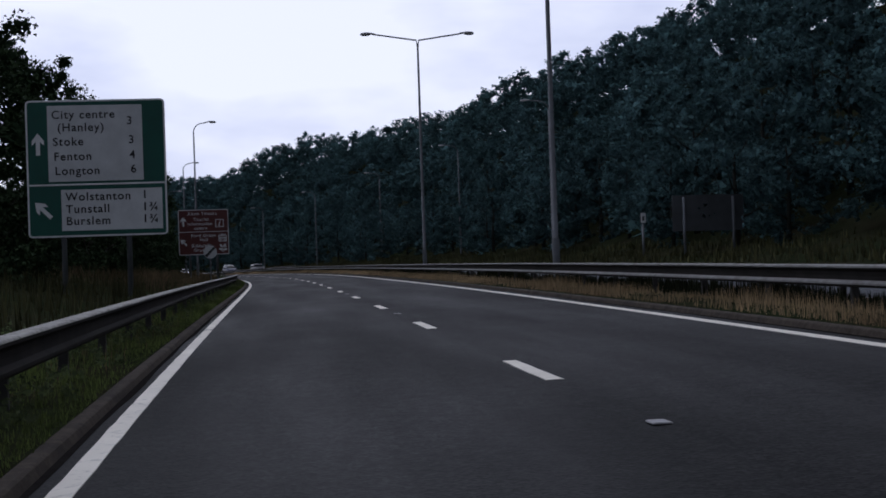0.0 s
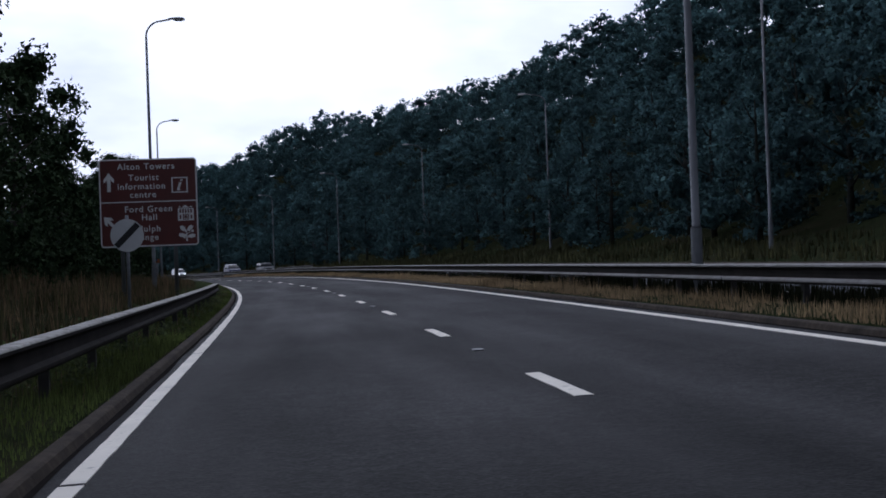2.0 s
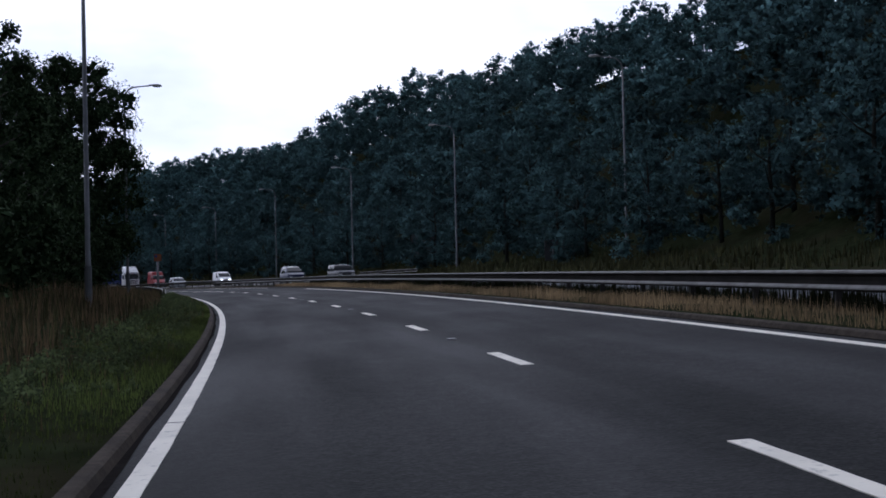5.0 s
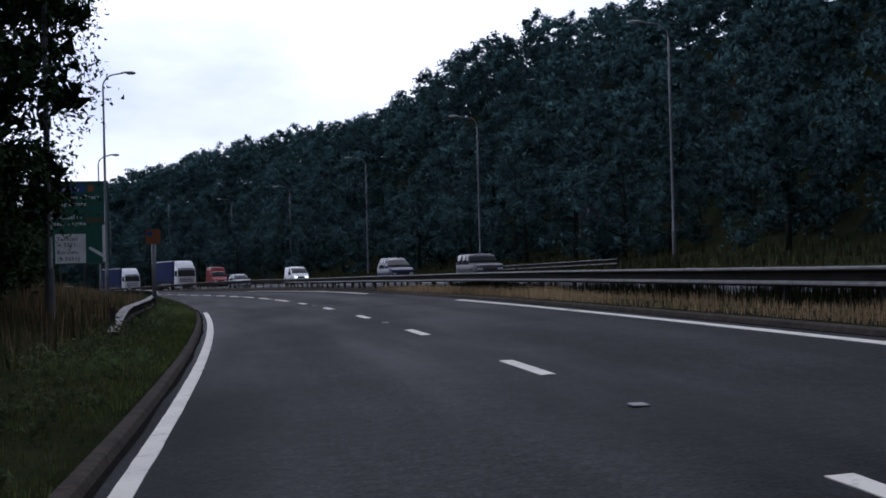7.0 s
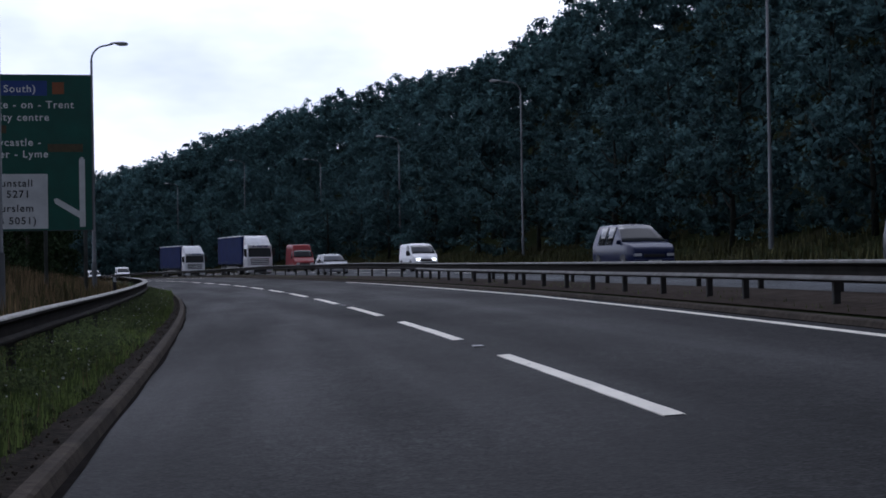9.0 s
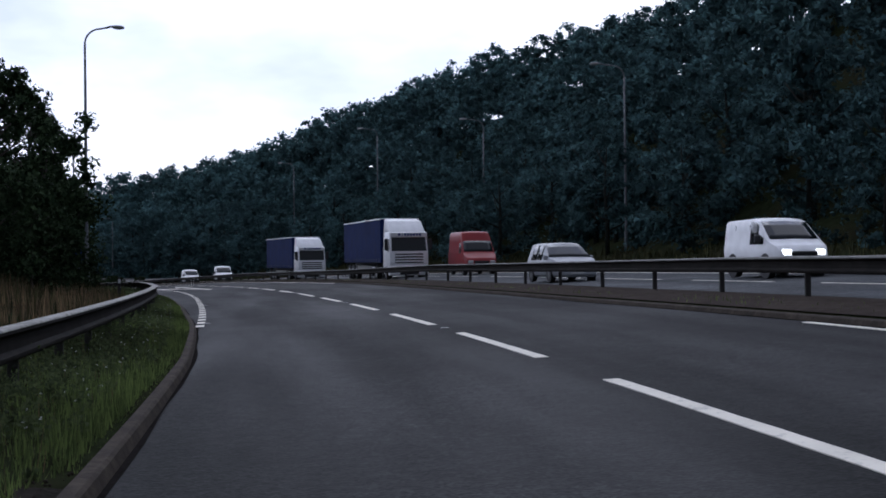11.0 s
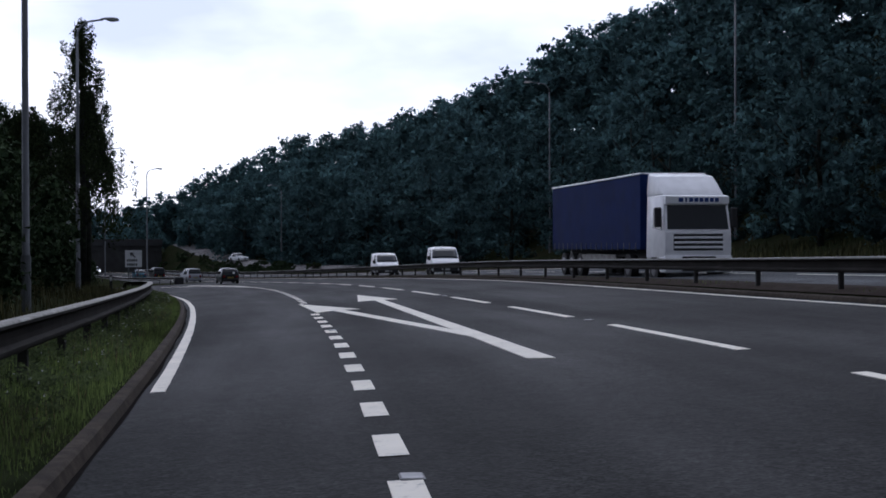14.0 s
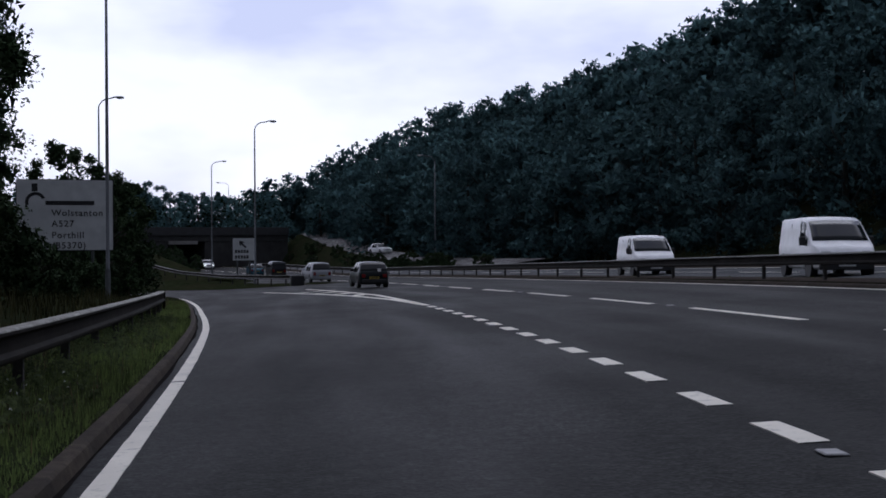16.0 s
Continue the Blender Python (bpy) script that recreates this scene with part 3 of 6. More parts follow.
dz = np.stack([ground_dz(s_g, cols[:, j]) for j in range(cols.shape[1])], 1)
jit = np.random.RandomState(3)
wob = np.where((cols < left_kerb(s_g)[:, None] - 2) | (cols > 17), 1.0, 0.0)
dz = dz + wob * jit.uniform(-0.12, 0.12, dz.shape)
grid = road_xyz(np.repeat(s_g[:, None], cols.shape[1], 1), cols, dz)
n, k = grid.shape[:2]
faces = [(i * k + j, i * k + j + 1, (i + 1) * k + j + 1, (i + 1) * k + j) for i in range(n - 1) for j in range(k - 1)]
ground = mesh_object("ground", grid.reshape(-1, 3), faces, GROUND, smooth=True)
tagged(ground, "rough grassy verges and steep cutting banks beside the road", "ground", kind="structure")
# bare dusty reservation
ribbon("reservation_soil", np.arange(205, 560, 2.0), [((lambda s: right_kerb(s) + 0.17), const(0.115)), ((lambda s: 5.9 + bend(s)), const(0.155)), ((lambda s: 6.86 + bend(s)), const(0.12))], SOIL)
tagged(bpy.data.objects["reservation_soil"], "bare dusty soil strip between the barriers", "soil", kind="structure")
mesh_object("far_ground", [(-4000, -4000, -9), (4000, -4000, -9), (4000, 4000, -9), (-4000, 4000, -9)], [(0, 1, 2, 3)], GROUND)
tagged(bpy.data.objects["far_ground"], "distant green ground reaching the horizon", "ground", kind="structure")


# ---- woodland on the cutting: clumps of leaves over dark cores ----
ICO = bmesh.new()
bmesh.ops.create_icosphere(ICO, subdivisions=1, radius=1.0)
ICO_V = np.array([v.co[:] for v in ICO.verts])
ICO_F = np.array([[v.index for v in f.verts] for f in ICO.faces])
ICO.free()


def leaf_shards(centres, radii, count, size, rs, squash=0.85, droop=0.0, inner=0.72, loose=0.8):
    """Corners of randomly turned leaf sprays on the skins of clumps."""
    n = len(centres)
    c = np.repeat(centres, count, 0)
    r = np.repeat(radii, count)
    d = rs.normal(size=(n * count, 3))
    d /= np.linalg.norm(d, axis=1, keepdims=True)
    p = c + d * (r * rs.uniform(inner, 1.2, n * count))[:, None] * (1, 1, squash)
    a = rs.normal(size=(n * count, 3))
    a[:, 2] -= droop
    a /= np.linalg.norm(a, axis=1, keepdims=True)
    nrm = d + loose * rs.normal(size=d.shape)
    b = np.cross(nrm, a)
    b /= np.linalg.norm(b, axis=1, keepdims=True) + 1e-9
    sz = size * rs.uniform(0.6, 1.4, n * count)
    a, b = a * sz[:, None], b * (sz * 0.62)[:, None]
    return np.stack([p - a, p + 0.75 * a + b, p + 0.55 * a - b], 1).reshape(-1, 3)


def cores(centres, radii, rs, shrink=0.8):
    n = len(centres)
    v = ICO_V[None] * (radii * shrink)[:, None, None] * rs.uniform(0.55, 1.3, (n, len(ICO_V), 1)) + centres[:, None]
    f = ICO_F[None] + (np.arange(n) * len(ICO_V))[:, None, None]
    return v.reshape(-1, 3), f.reshape(-1, 3)


def crown_form(seed, leaves, bare, inner):
    """A crown 9 m high and 3.7 m in radius: corners of leaf sprays with their normals. bare leaves off the lowest part."""
    r = np.random.RandomState(seed)
    k = 27
    lev = np.concatenate([np.linspace(0.12, 0.78, k - 5) + r.uniform(-0.06, 0.06, k - 5), (0.70, 0.77, 0.83, 0.88, 0.93)])
    ang = np.arange(k) * 2.4 + r.uniform(-0.9, 0.9, k)
    reach = 3.7 * np.sqrt(np.clip(1.0 - (np.abs(lev - 0.40) / 0.60) ** 2, 0.03, 1)) * np.where(r.rand(k) < 0.3, r.uniform(0.15, 0.6, k), r.uniform(0.6, 0.92, k))
    reach[-5:] *= (0.9, 0.75, 0.6, 0.4, 0.15)
    rad = r.uniform(0.6, 1.25, k) * (1.15 - 0.5 * lev)
    c = np.stack([reach * np.cos(ang), reach * np.sin(ang), 9.0 * lev - 0.5 * rad], -1)
    keep = lev > bare
    c, rad = c[keep], rad[keep]
    flat = r.uniform(0.6, 1.15, (len(c), 3)) * (1.1, 1.1, 0.72)
    # side sprays that break up each mass
    d = r.normal(size=(len(c), 4, 3)) * (1, 1, 0.6) + (0, 0, 0.2)
    d /= np.linalg.norm(d, axis=2, keepdims=True)
    sc, sr = (c[:, None] + d * (rad * 1.0)[:, None, None]).reshape(-1, 3), np.repeat(rad, 4) * r.uniform(0.25, 0.55, 4 * len(rad))
    ac, ar, af = np.concatenate([c, sc]), np.concatenate([rad, sr]), np.concatenate([flat, np.repeat(flat, 4, 0)])
    pick = r.choice(len(ac), leaves, p=ar ** 2 / np.sum(ar ** 2))
    d = r.normal(size=(leaves, 3)) + (0, 0, 0.2)
    d /= np.linalg.norm(d, axis=1, keepdims=True)
    p = ac[pick] + d * af[pick] * (ar[pick] * np.clip(r.normal(0.92, 0.26, leaves), 0.3, 1.6))[:, None]
    a = r.normal(size=(leaves, 3))
    a /= np.linalg.norm(a, axis=1, keepdims=True)
    b = np.cross(d + 0.7 * r.normal(size=d.shape), a)
    b /= np.linalg.norm(b, axis=1, keepdims=True) + 1e-9
    sz = r.uniform(0.09, 0.2, leaves) * (1.0 if leaves > 2000 else 1.3)
    a, b = a * sz[:, None], b * (sz * 0.66)[:, None]
    shards = np.stack([p - a, p + 0.75 * a + b, p + 0.6 * a - b], 1).reshape(-1, 3)
    out = p - np.array((0, 0, 3.4))
    out /= np.linalg.norm(out, axis=1, keepdims=True) + 1e-9
    nrm = 0.75 * d + 0.6 * out + 0.27 * r.normal(size=d.shape)
    nrm /= np.linalg.norm(nrm, axis=1, keepdims=True)
    # coarse inner sprays that close the crown
    q = r.normal(size=(len(c), inner, 3))
    q /= np.linalg.norm(q, axis=2, keepdims=True)
    n_in = (0.75 * q + 0.27 * r.normal(size=q.shape)).reshape(-1, 3)
    at = (c[:, None] + q * flat[:, None] * (rad[:, None, None] * r.uniform(0.1, 0.8, (len(c), inner, 1)))).reshape(-1, 3)
    e1, e2 = r.normal(size=at.shape), r.normal(size=at.shape)
    big = np.repeat(rad, inner)[:, None] * r.uniform(0.25, 0.5, (len(at), 1))
    e1, e2 = e1 / np.linalg.norm(e1, axis=1, keepdims=True) * big, e2 / np.linalg.norm(e2, axis=1, keepdims=True) * big
    n_in = n_in + 0.6 * (at - (0, 0, 3.4)) / (np.linalg.norm(at - (0, 0, 3.4), axis=1, keepdims=True) + 1e-9)
    n_in /= np.linalg.norm(n_in, axis=1, keepdims=True)
    shards = np.concatenate([shards, np.stack([at - e1, at + e1, at + e2], 1).reshape(-1, 3)])
    return shards, np.repeat(np.concatenate([nrm, n_in]), 3, 0)


def crown_object(name, forms, material, parent=None):
    """One mesh of leaf sprays; forms holds what crown_form gives, placed."""
    sh = np.concatenate([f[0] for f in forms])
    ob = tris_object(name, sh, np.arange(len(sh)).reshape(-1, 3), material, parent)
    ob.data.normals_split_custom_set_from_vertices(np.concatenate([f[1] for f in forms]).astype(np.float32))
    return ob


rs = np.random.RandomState(11)
stand = []
u_row = 24.5
while u_row < 64.5:
    s_tree = 20.0 + rs.uniform(0, 5)
    while s_tree < 604:
        s_tree += rs.uniform(4.2, 7.0)
        u_t = u_row + rs.uniform(-2.2, 2.2) + float(bend(s_tree)) * 0.4
        if u_t - float(bend(s_tree)) < 21 + float(foot(s_tree)) * 0.5:
            continue
        base = road_xyz(s_tree, u_t, float(ground_dz(np.array(s_tree), np.array(u_t))))
        room = float(crest(s_tree)) * np.interp(u_t, [24, 30, 50, 56], [0.36, 0.52, 1.03, 1.06]) - base[2]
        hgt = max(3.0, min(13.0 + 3.0 * (292 < s_tree < 338) if s_tree < 425 else 19.0, room)) * (rs.uniform(0.84, 1.0) if u_row > 44 else rs.uniform(0.62, 0.95))
        wid = max(hgt, 6) * rs.uniform(0.36, 0.48)
        stand.append((u_row < 32, base, hgt, wid, rs.uniform(0, 6.28), rs.randint(8)))
    u_row += 4.9

EDGE_TREE = "dark green broadleaf tree at the edge of the steep woodland"
edge_crowns = [crown_object("crown", [crown_form(900 + i, 2600, 0.0, 26)], HAZY_WOOD_LEAF) for i in range(8)]
bm = bmesh.new()
tube(bm, [(0, 0, -0.6), (0.05, 0.05, 2.0), (-0.1, 0.1, 4.5), (0.05, 0, 7.4)], [0.2, 0.16, 0.11, 0.04], 7)
for i in range(7):
    z, a, ln = 1.6 + 0.75 * i, 2.4 * i, 2.4 - 0.2 * i
    tube(bm, [(0, 0, z), (0.5 * ln * math.cos(a), 0.5 * ln * math.sin(a), z + 0.5), (ln * math.cos(a), ln * math.sin(a), z + 1.3)], [0.08, 0.05, 0.02], 5)
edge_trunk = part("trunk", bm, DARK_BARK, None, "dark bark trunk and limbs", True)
for edge, base, hgt, wid, turn, kind_of in stand:
    if not edge:
        continue
    t = thing("woodland_tree", Matrix.Translation(base), EDGE_TREE, "tree", "woodland edge trees")
    m = Matrix.Rotation(turn, 4, "Z") @ Matrix.Diagonal((wid / 3.7, wid / 3.7, hgt / 9.0, 1.0))
    for proto in (edge_crowns[kind_of], edge_trunk):
        if proto.parent is None:
            proto.parent, proto.matrix_basis = t, m
        else:
            o = share(proto, proto.name.split(".")[0], m, t)
            if proto is edge_trunk:
                o["label"] = proto["label"]
for proto in edge_crowns:
    if proto.parent is None:
        bpy.data.objects.remove(proto)

wood = thing("woodland", Matrix(), "dense dark green deciduous woodland climbing the steep cutting slope", "woodland", kind="stuff")
deep_forms = [crown_form(940 + i, 820, 0.3, 32) for i in range(8)]
placed = []
for edge, base, hgt, wid, turn, kind_of in stand:
    if edge:
        continue
    c, q = math.cos(turn), math.sin(turn)
    rot = np.array(((c, -q, 0), (q, c, 0), (0, 0, 1)))
    k = np.array((wid / 3.7, wid / 3.7, hgt / 9.0))
    f = deep_forms[kind_of]
    placed.append(((f[0] * k) @ rot.T + base, f[1] @ rot.T))
tagged(crown_object("leaves", placed, HAZY_WOOD_LEAF, wood), kind="stuff")


# ---- single trees on the near side ----
def tree(name, s, u, height, width, label, seed, leaf=LEAF, size=0.105, clumps=70, per=105, droop=0.0, trunk=0.16, low=0.15, xyz=None):
    r = np.random.RandomState(seed)
    base = Vector(xyz) if xyz else Vector(road_xyz(s, u, float(ground_dz(np.array(float(s)), np.array(float(u)))) - 0.1))
    t = thing(name, Matrix.Translation(base), label, "tree", "roadside trees")
    bm = bmesh.new()
    sway = r.uniform(-0.3, 0.3, (6, 2))
    pts = [Vector((sway[i][0] * i / 5, sway[i][1] * i / 5, height * 0.86 * i / 5)) for i in range(6)]
    tube(bm, pts, [trunk * (1.15 - 0.19 * i) for i in range(6)], 9)
    for _ in range(14):
        f = r.uniform(0.25, 0.85)
        p = Vector((0, 0, height * 0.86 * f))
        a = r.uniform(0, 6.28)
        ln = width * 0.5 * r.uniform(0.5, 0.95) * (1.1 - 0.6 * f)
        q = p + Vector((math.cos(a) * ln, math.sin(a) * ln, ln * r.uniform(0.3, 0.9) * (0.3 if droop else 1)))
        tube(bm, [p, p.lerp(q, 0.5) + Vector((0, 0, 0.1)), q], [trunk * 0.38, trunk * 0.24, trunk * 0.08], 5)
    part("trunk", bm, BARK, t, "dark bark trunk and limbs", True)
    lev = np.sort(r.uniform(low, 1.0, clumps))
    ang = r.uniform(0, 6.283, clumps)
    if droop:
        env = np.clip(0.2 + 1.2 * (1 - lev), 0.08, 1.0)
    else:
        env = np.sqrt(np.clip(1 - (np.abs(lev - 0.45) / 0.6) ** 2, 0.03, 1))
    reach = width * 0.5 * env * np.sqrt(r.uniform(0.05, 1, clumps))
    c = np.stack([reach * np.cos(ang), reach * np.sin(ang), height * lev], -1)
    rd = width * r.uniform(0.08, 0.16, clumps) * (1.1 - 0.45 * lev)
    if droop:
        long = np.repeat(c, 3, 0) - np.stack([0 * r.rand(clumps * 3), 0 * r.rand(clumps * 3), np.tile([0.0, 0.07, 0.14], clumps) * height], -1)
        c, rd = long, np.repeat(rd, 3) * np.tile([1.0, 0.7, 0.45], clumps)
    shards_object("crown", leaf_shards(c, rd, per, size, r, 0.9 if not droop else 1.6, droop, 0.3 if droop else 0.55), leaf, t)
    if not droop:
        # coarse inner sprays, coloured dark for the shade within the crown
        tagged(shards_object("inner_shade_sprays", leaf_shards(c, rd * 0.62, 16, width * 0.036, r, 0.9, 0.0, 0.1, 2.0), LEAF_SHADE, t), kind="stuff")
    return t


DARK_TREE = "dark green broadleaf tree on the roadside bank"
for i, (s, u, h, w) in enumerate([
        (30, -15, 9, 7), (38, -13.5, 10.5, 7), (46, -15, 11.5, 8), (55, -14.2, 10.4, 7.5), (64, -14, 10.2, 7.5), (72, -13.0, 10, 6.5), (67, -11.2, 8.8, 5.2), (79, -11.6, 8.2, 6.0),
        (87, -12.1, 8.2, 6.2), (96, -13.2, 7.8, 6.5), (104, -12.5, 5.2, 5.5), (112, -13, 4.8, 6), (121, -12.2, 4.7, 6), (129, -11.8, 5.2, 5.5), (138, -12.2, 5.8, 6),
        (147, -11.4, 8.8, 5.5), (155, -11.6, 9.4, 5.5), (164, -12.0, 9.6, 5.5), (174, -12.3, 9.5, 6), (184, -12.5, 9.5, 6), (181, -11.2, 11.5, 6.6), (182.5, -10.6, 13.0, 8.4), (200, -15.5, 9.5, 7)]):
    tree("broadleaf_tree", s, u, h, w, DARK_TREE, 100 + i, low=0.16 if h == 13.0 else 0.04, clumps=190 if h == 13.0 else 78, per=230 if h == 13.0 else 105, size=0.072 if h == 13.0 else 0.092)

BUSH = "dense dark green bush at the foot of the trees"
rb = random.Random(21)
for i in range(44):
    s = 24 + 4.3 * i + rb.uniform(-1.5, 1.5)
    if 76 < s < 92 or 20 < s < 32:
        continue
    tree("bush", s, -11.2 + rb.uniform(-1.2, 0.8) - (1.5 if s > 205 else 0), rb.uniform(2.2, 4.0), rb.uniform(3.2, 4.6), BUSH, 600 + i, size=0.09, clumps=38, per=66, trunk=0.06, low=0.05)
for i, (s, u, h, w) in enumerate([(176, -9.6, 3.6, 3.4), (181, -10.2, 4.2, 4.0), (187, -10.8, 4.8, 4.2), (193, -11.4, 4.6, 4.2), (199, -11.8, 4.8, 4.4)]):
    tree("bush", s, u, h, w, BUSH, 680 + i, size=0.085, clumps=46, per=90, trunk=0.06, low=0.04)


# ---- safety barriers ----
def barrier(name, s0, s1, centre, face, label, spacing=3.2, top=0.76, ground_h=0.1, posts=True, ramp=0.0, lift=None, rib=STEEL, run=3.2, shelf=0.05, edge_mat=STEEL):
    """A W-section steel beam on posts; face -1 shows its ribs to the left. s runs along the road, centre(s) across it."""
    ss = np.arange(s0, s1 + 0.1, 1.6)
    b = thing(name, Matrix(), label, "safety barrier", "safety barriers")
    prof = [(-shelf, -0.004), (0.07, 0.0), (0.085, -0.012), (0.088, -0.05), (0.035, -0.085), (0.03, -0.15), (0.035, -0.205), (0.088, -0.245), (0.088, -0.275), (0.07, -0.298), (0.0, -0.305)]
    z0 = top + ground_h
    dip = (lambda s: -ramp * np.clip((s - (s1 - run)) / run, 0, 1) ** 2 - ramp * np.clip((s0 + run - s) / run, 0, 1) ** 2)
    front = [((lambda s, o=o: centre(s) + face * (0.05 + o)), (lambda s, z=z: z0 + z + dip(s) + (lift(s) if lift else 0))) for o, z in prof]
    back = [((lambda s, o=o: centre(s) + face * (0.045 + o)), (lambda s, z=z: z0 + z + dip(s) + (lift(s) if lift else 0))) for o, z in prof[::-1]]
    cols = front + back + front[:1]
    if face > 0:
        cols = cols[::-1]
    ribbon("beam", ss, cols, SHADED_GRIMY_STEEL, b, smooth=False)
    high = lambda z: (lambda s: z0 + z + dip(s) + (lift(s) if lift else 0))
    # edge strips carry the fall of sky light on the beam in their colour
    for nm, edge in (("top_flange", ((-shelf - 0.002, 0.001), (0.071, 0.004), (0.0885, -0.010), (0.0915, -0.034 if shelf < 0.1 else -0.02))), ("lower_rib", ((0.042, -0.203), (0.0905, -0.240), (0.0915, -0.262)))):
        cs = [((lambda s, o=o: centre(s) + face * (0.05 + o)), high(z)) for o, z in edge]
        ribbon(nm, ss, cs if face > 0 else cs[::-1], edge_mat if nm == "top_flange" else rib, b, "weathered steel edge, toned for how light falls")
    if posts:
        bm = bmesh.new()
        box(bm, -0.05, 0.05, -0.035, 0.035, -0.35, top - 0.03, 0.006)
        first = part("post", bm, POST_STEEL, b)
        first.matrix_basis = road_pose(s0 + 0.8, float(centre(np.array(s0 + 0.8))) - face * 0.02, ground_h)
        s = s0 + 0.8 + spacing
        while s < s1:
            share(first, "post", road_pose(s, float(centre(np.array(s))) - face * 0.02, ground_h + (float(lift(s)) if lift else 0)), b)
            s += spacing
    return b


def left_rail(s):
    return np.interp(s, [-60, 93, 176, 200, 250, 290, 318, 345, 379, 405, 440], [-4.62, -4.62, -5.6, -5.5, -5.4, -5.85, -6.85, -8.25, -9.95, -11.55, -14.2])


barrier("guard_rail", -40, 90.3, left_rail, 1, "weathered galvanised steel guard rail above the grass verge, end ramped", top=0.66, ground_h=0.05, ramp=0.06, rib=SHADED_GRIMY_STEEL, shelf=0.12, edge_mat=LIT_MOSSY_STEEL)
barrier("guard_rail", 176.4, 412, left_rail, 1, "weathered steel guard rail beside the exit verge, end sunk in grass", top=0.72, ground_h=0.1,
        ramp=0.42, lift=lambda s: np.interp(s, [190, 215], [-0.1, 0.0]), rib=SHADED_GRIMY_STEEL, run=5.0, shelf=0.12, edge_mat=LIT_MOSSY_STEEL)


def central_rail(s):
    return np.interp(s, [-40, 195, 213, 225, 245, 256, 270, 304, 318, 330, 345, 372, 600], [5.45, 5.45, 5.1, 5.1, 5.6, 6.3, 6.65, 6.65, 6.2, 5.6, 5.6, 5.75, 5.75]) + bend(s)


def central_lift(s):
    return np.interp(s, [205, 215, 250, 270, 304, 325, 345, 360, 375], [0.0, 0.03, 0.08, 0.15, 0.15, 0.05, 0.06, 0.09, 0.12])


barrier("guard_rail", -40, 217.6, central_rail, -1, "long weathered steel guard rail on the central reservation", top=0.68, ground_h=0.03, lift=central_lift)
barrier("guard_rail", 217.6, 252.8, central_rail, -1, "weathered steel guard rail on close-set posts over dry grass", 2.4, top=0.68, ground_h=0.03, lift=central_lift)
barrier("guard_rail", 252.8, 560, central_rail, -1, "long weathered steel guard rail on tall posts beside the bare reservation", 4.4, top=0.68, ground_h=0.03, lift=central_lift, rib=SHADED_GRIMY_STEEL)
barrier("guard_rail", -40, 247, lambda s: 6.75 + bend(s), 1, "weathered steel guard rail facing the opposite carriageway", top=0.7, ground_h=-0.08)
barrier("guard_rail", 212, 234, lambda s: 17.2 + bend(s), -1, "pale steel guard rail below the wooded bank", ground_h=-0.1)


# ---- street lamps ----
def lamp_column(name, base, height, arm, turn, label, double=False):
    t = thing(name, pose(*base, 0, 0, turn), label, "street lamp", "street lamps")
    bm = bmesh.new()
    tube(bm, [(0, 0, -0.3), (0, 0, 1.3)], [0.115, 0.115], 12)
    part("base_sleeve", bm, COLUMN, t)
    bm = bmesh.new()
    tube(bm, [(0, 0, 1.3), (0, 0, 1.36), (0, 0, height * 0.6), (0, 0, height - 0.75)], [0.115, 0.085, 0.07, 0.055], 12)
    part("column", bm, COLUMN, t, smooth=True)
    for sign in ((-1, 1) if double else (-1,)):
        bm = bmesh.new()
        pts = [(0, 0, height - 0.76)]
        if double:
            pts += [(sign * 0.06, 0, height - 0.3), (sign * arm, 0, height + 0.05)]
        else:
            pts += [(sign * 0.75 * (1 - math.cos(a)), 0, height - 0.75 + 0.72 * math.sin(a)) for a in np.linspace(0.15, 1.5, 7)]
            pts += [(sign * arm, 0, height + 0.05)]
        tube(bm, pts, [0.05] + [0.042] * (len(pts) - 1), 8)
        part("arm", bm, COLUMN, t, smooth=True)
        bm = bmesh.new()
        bmesh.ops.create_uvsphere(bm, u_segments=14, v_segments=8, radius=1.0)
        for v in bm.verts:
            v.co = Vector((v.co.x * 0.42 * (1.0 - 0.25 * v.co.x * sign), v.co.y * 0.16, v.co.z * 0.10 if v.co.z > 0 else v.co.z * 0.02))
            v.co += Vector((sign * (arm + 0.36), 0, height + 0.06))
        head = part("lantern", bm, LAMP_BODY, t, smooth=True)
        bm = bmesh.new()
        bmesh.ops.create_uvsphere(bm, u_segments=14, v_segments=8, radius=1.0)
        for v in bm.verts:
            v.co = Vector((v.co.x * 0.30, v.co.y * 0.13, v.co.z * 0.015 if v.co.z > 0 else v.co.z * 0.09))
            v.co += Vector((sign * (arm + 0.40), 0, height + 0.045))
        part("bowl", bm, LAMP_GLASS, head, "pale translucent lantern bowl", True)
    return t


GREY_LAMP = "tall grey steel street lamp with a curved arm"


def lamp_at(head, side):
    """A lamp from the place of its lantern; side 1 stands to the right of the road with its arm to the left."""
    x, y, z = head
    k = int(np.argmin((line_x - x) ** 2 + (line_y - y) ** 2))
    a = math.degrees(heading[k])
    arm = 1.65 if side > 0 else 1.15
    ox, oy = side * (arm + 0.4) * math.cos(radians(a)), side * (arm + 0.4) * math.sin(radians(a))
    bx, by = x + ox, y + oy
    u = (bx - line_x[k]) * math.cos(radians(a)) + (by - line_y[k]) * math.sin(radians(a))
    gz = float(road_xyz(S[k], u, float(ground_dz(np.array(S[k]), np.array(u))))[2])
    return lamp_column("street_lamp", (bx, by, gz), z - gz, arm, a if side > 0 else a + 180, GREY_LAMP)


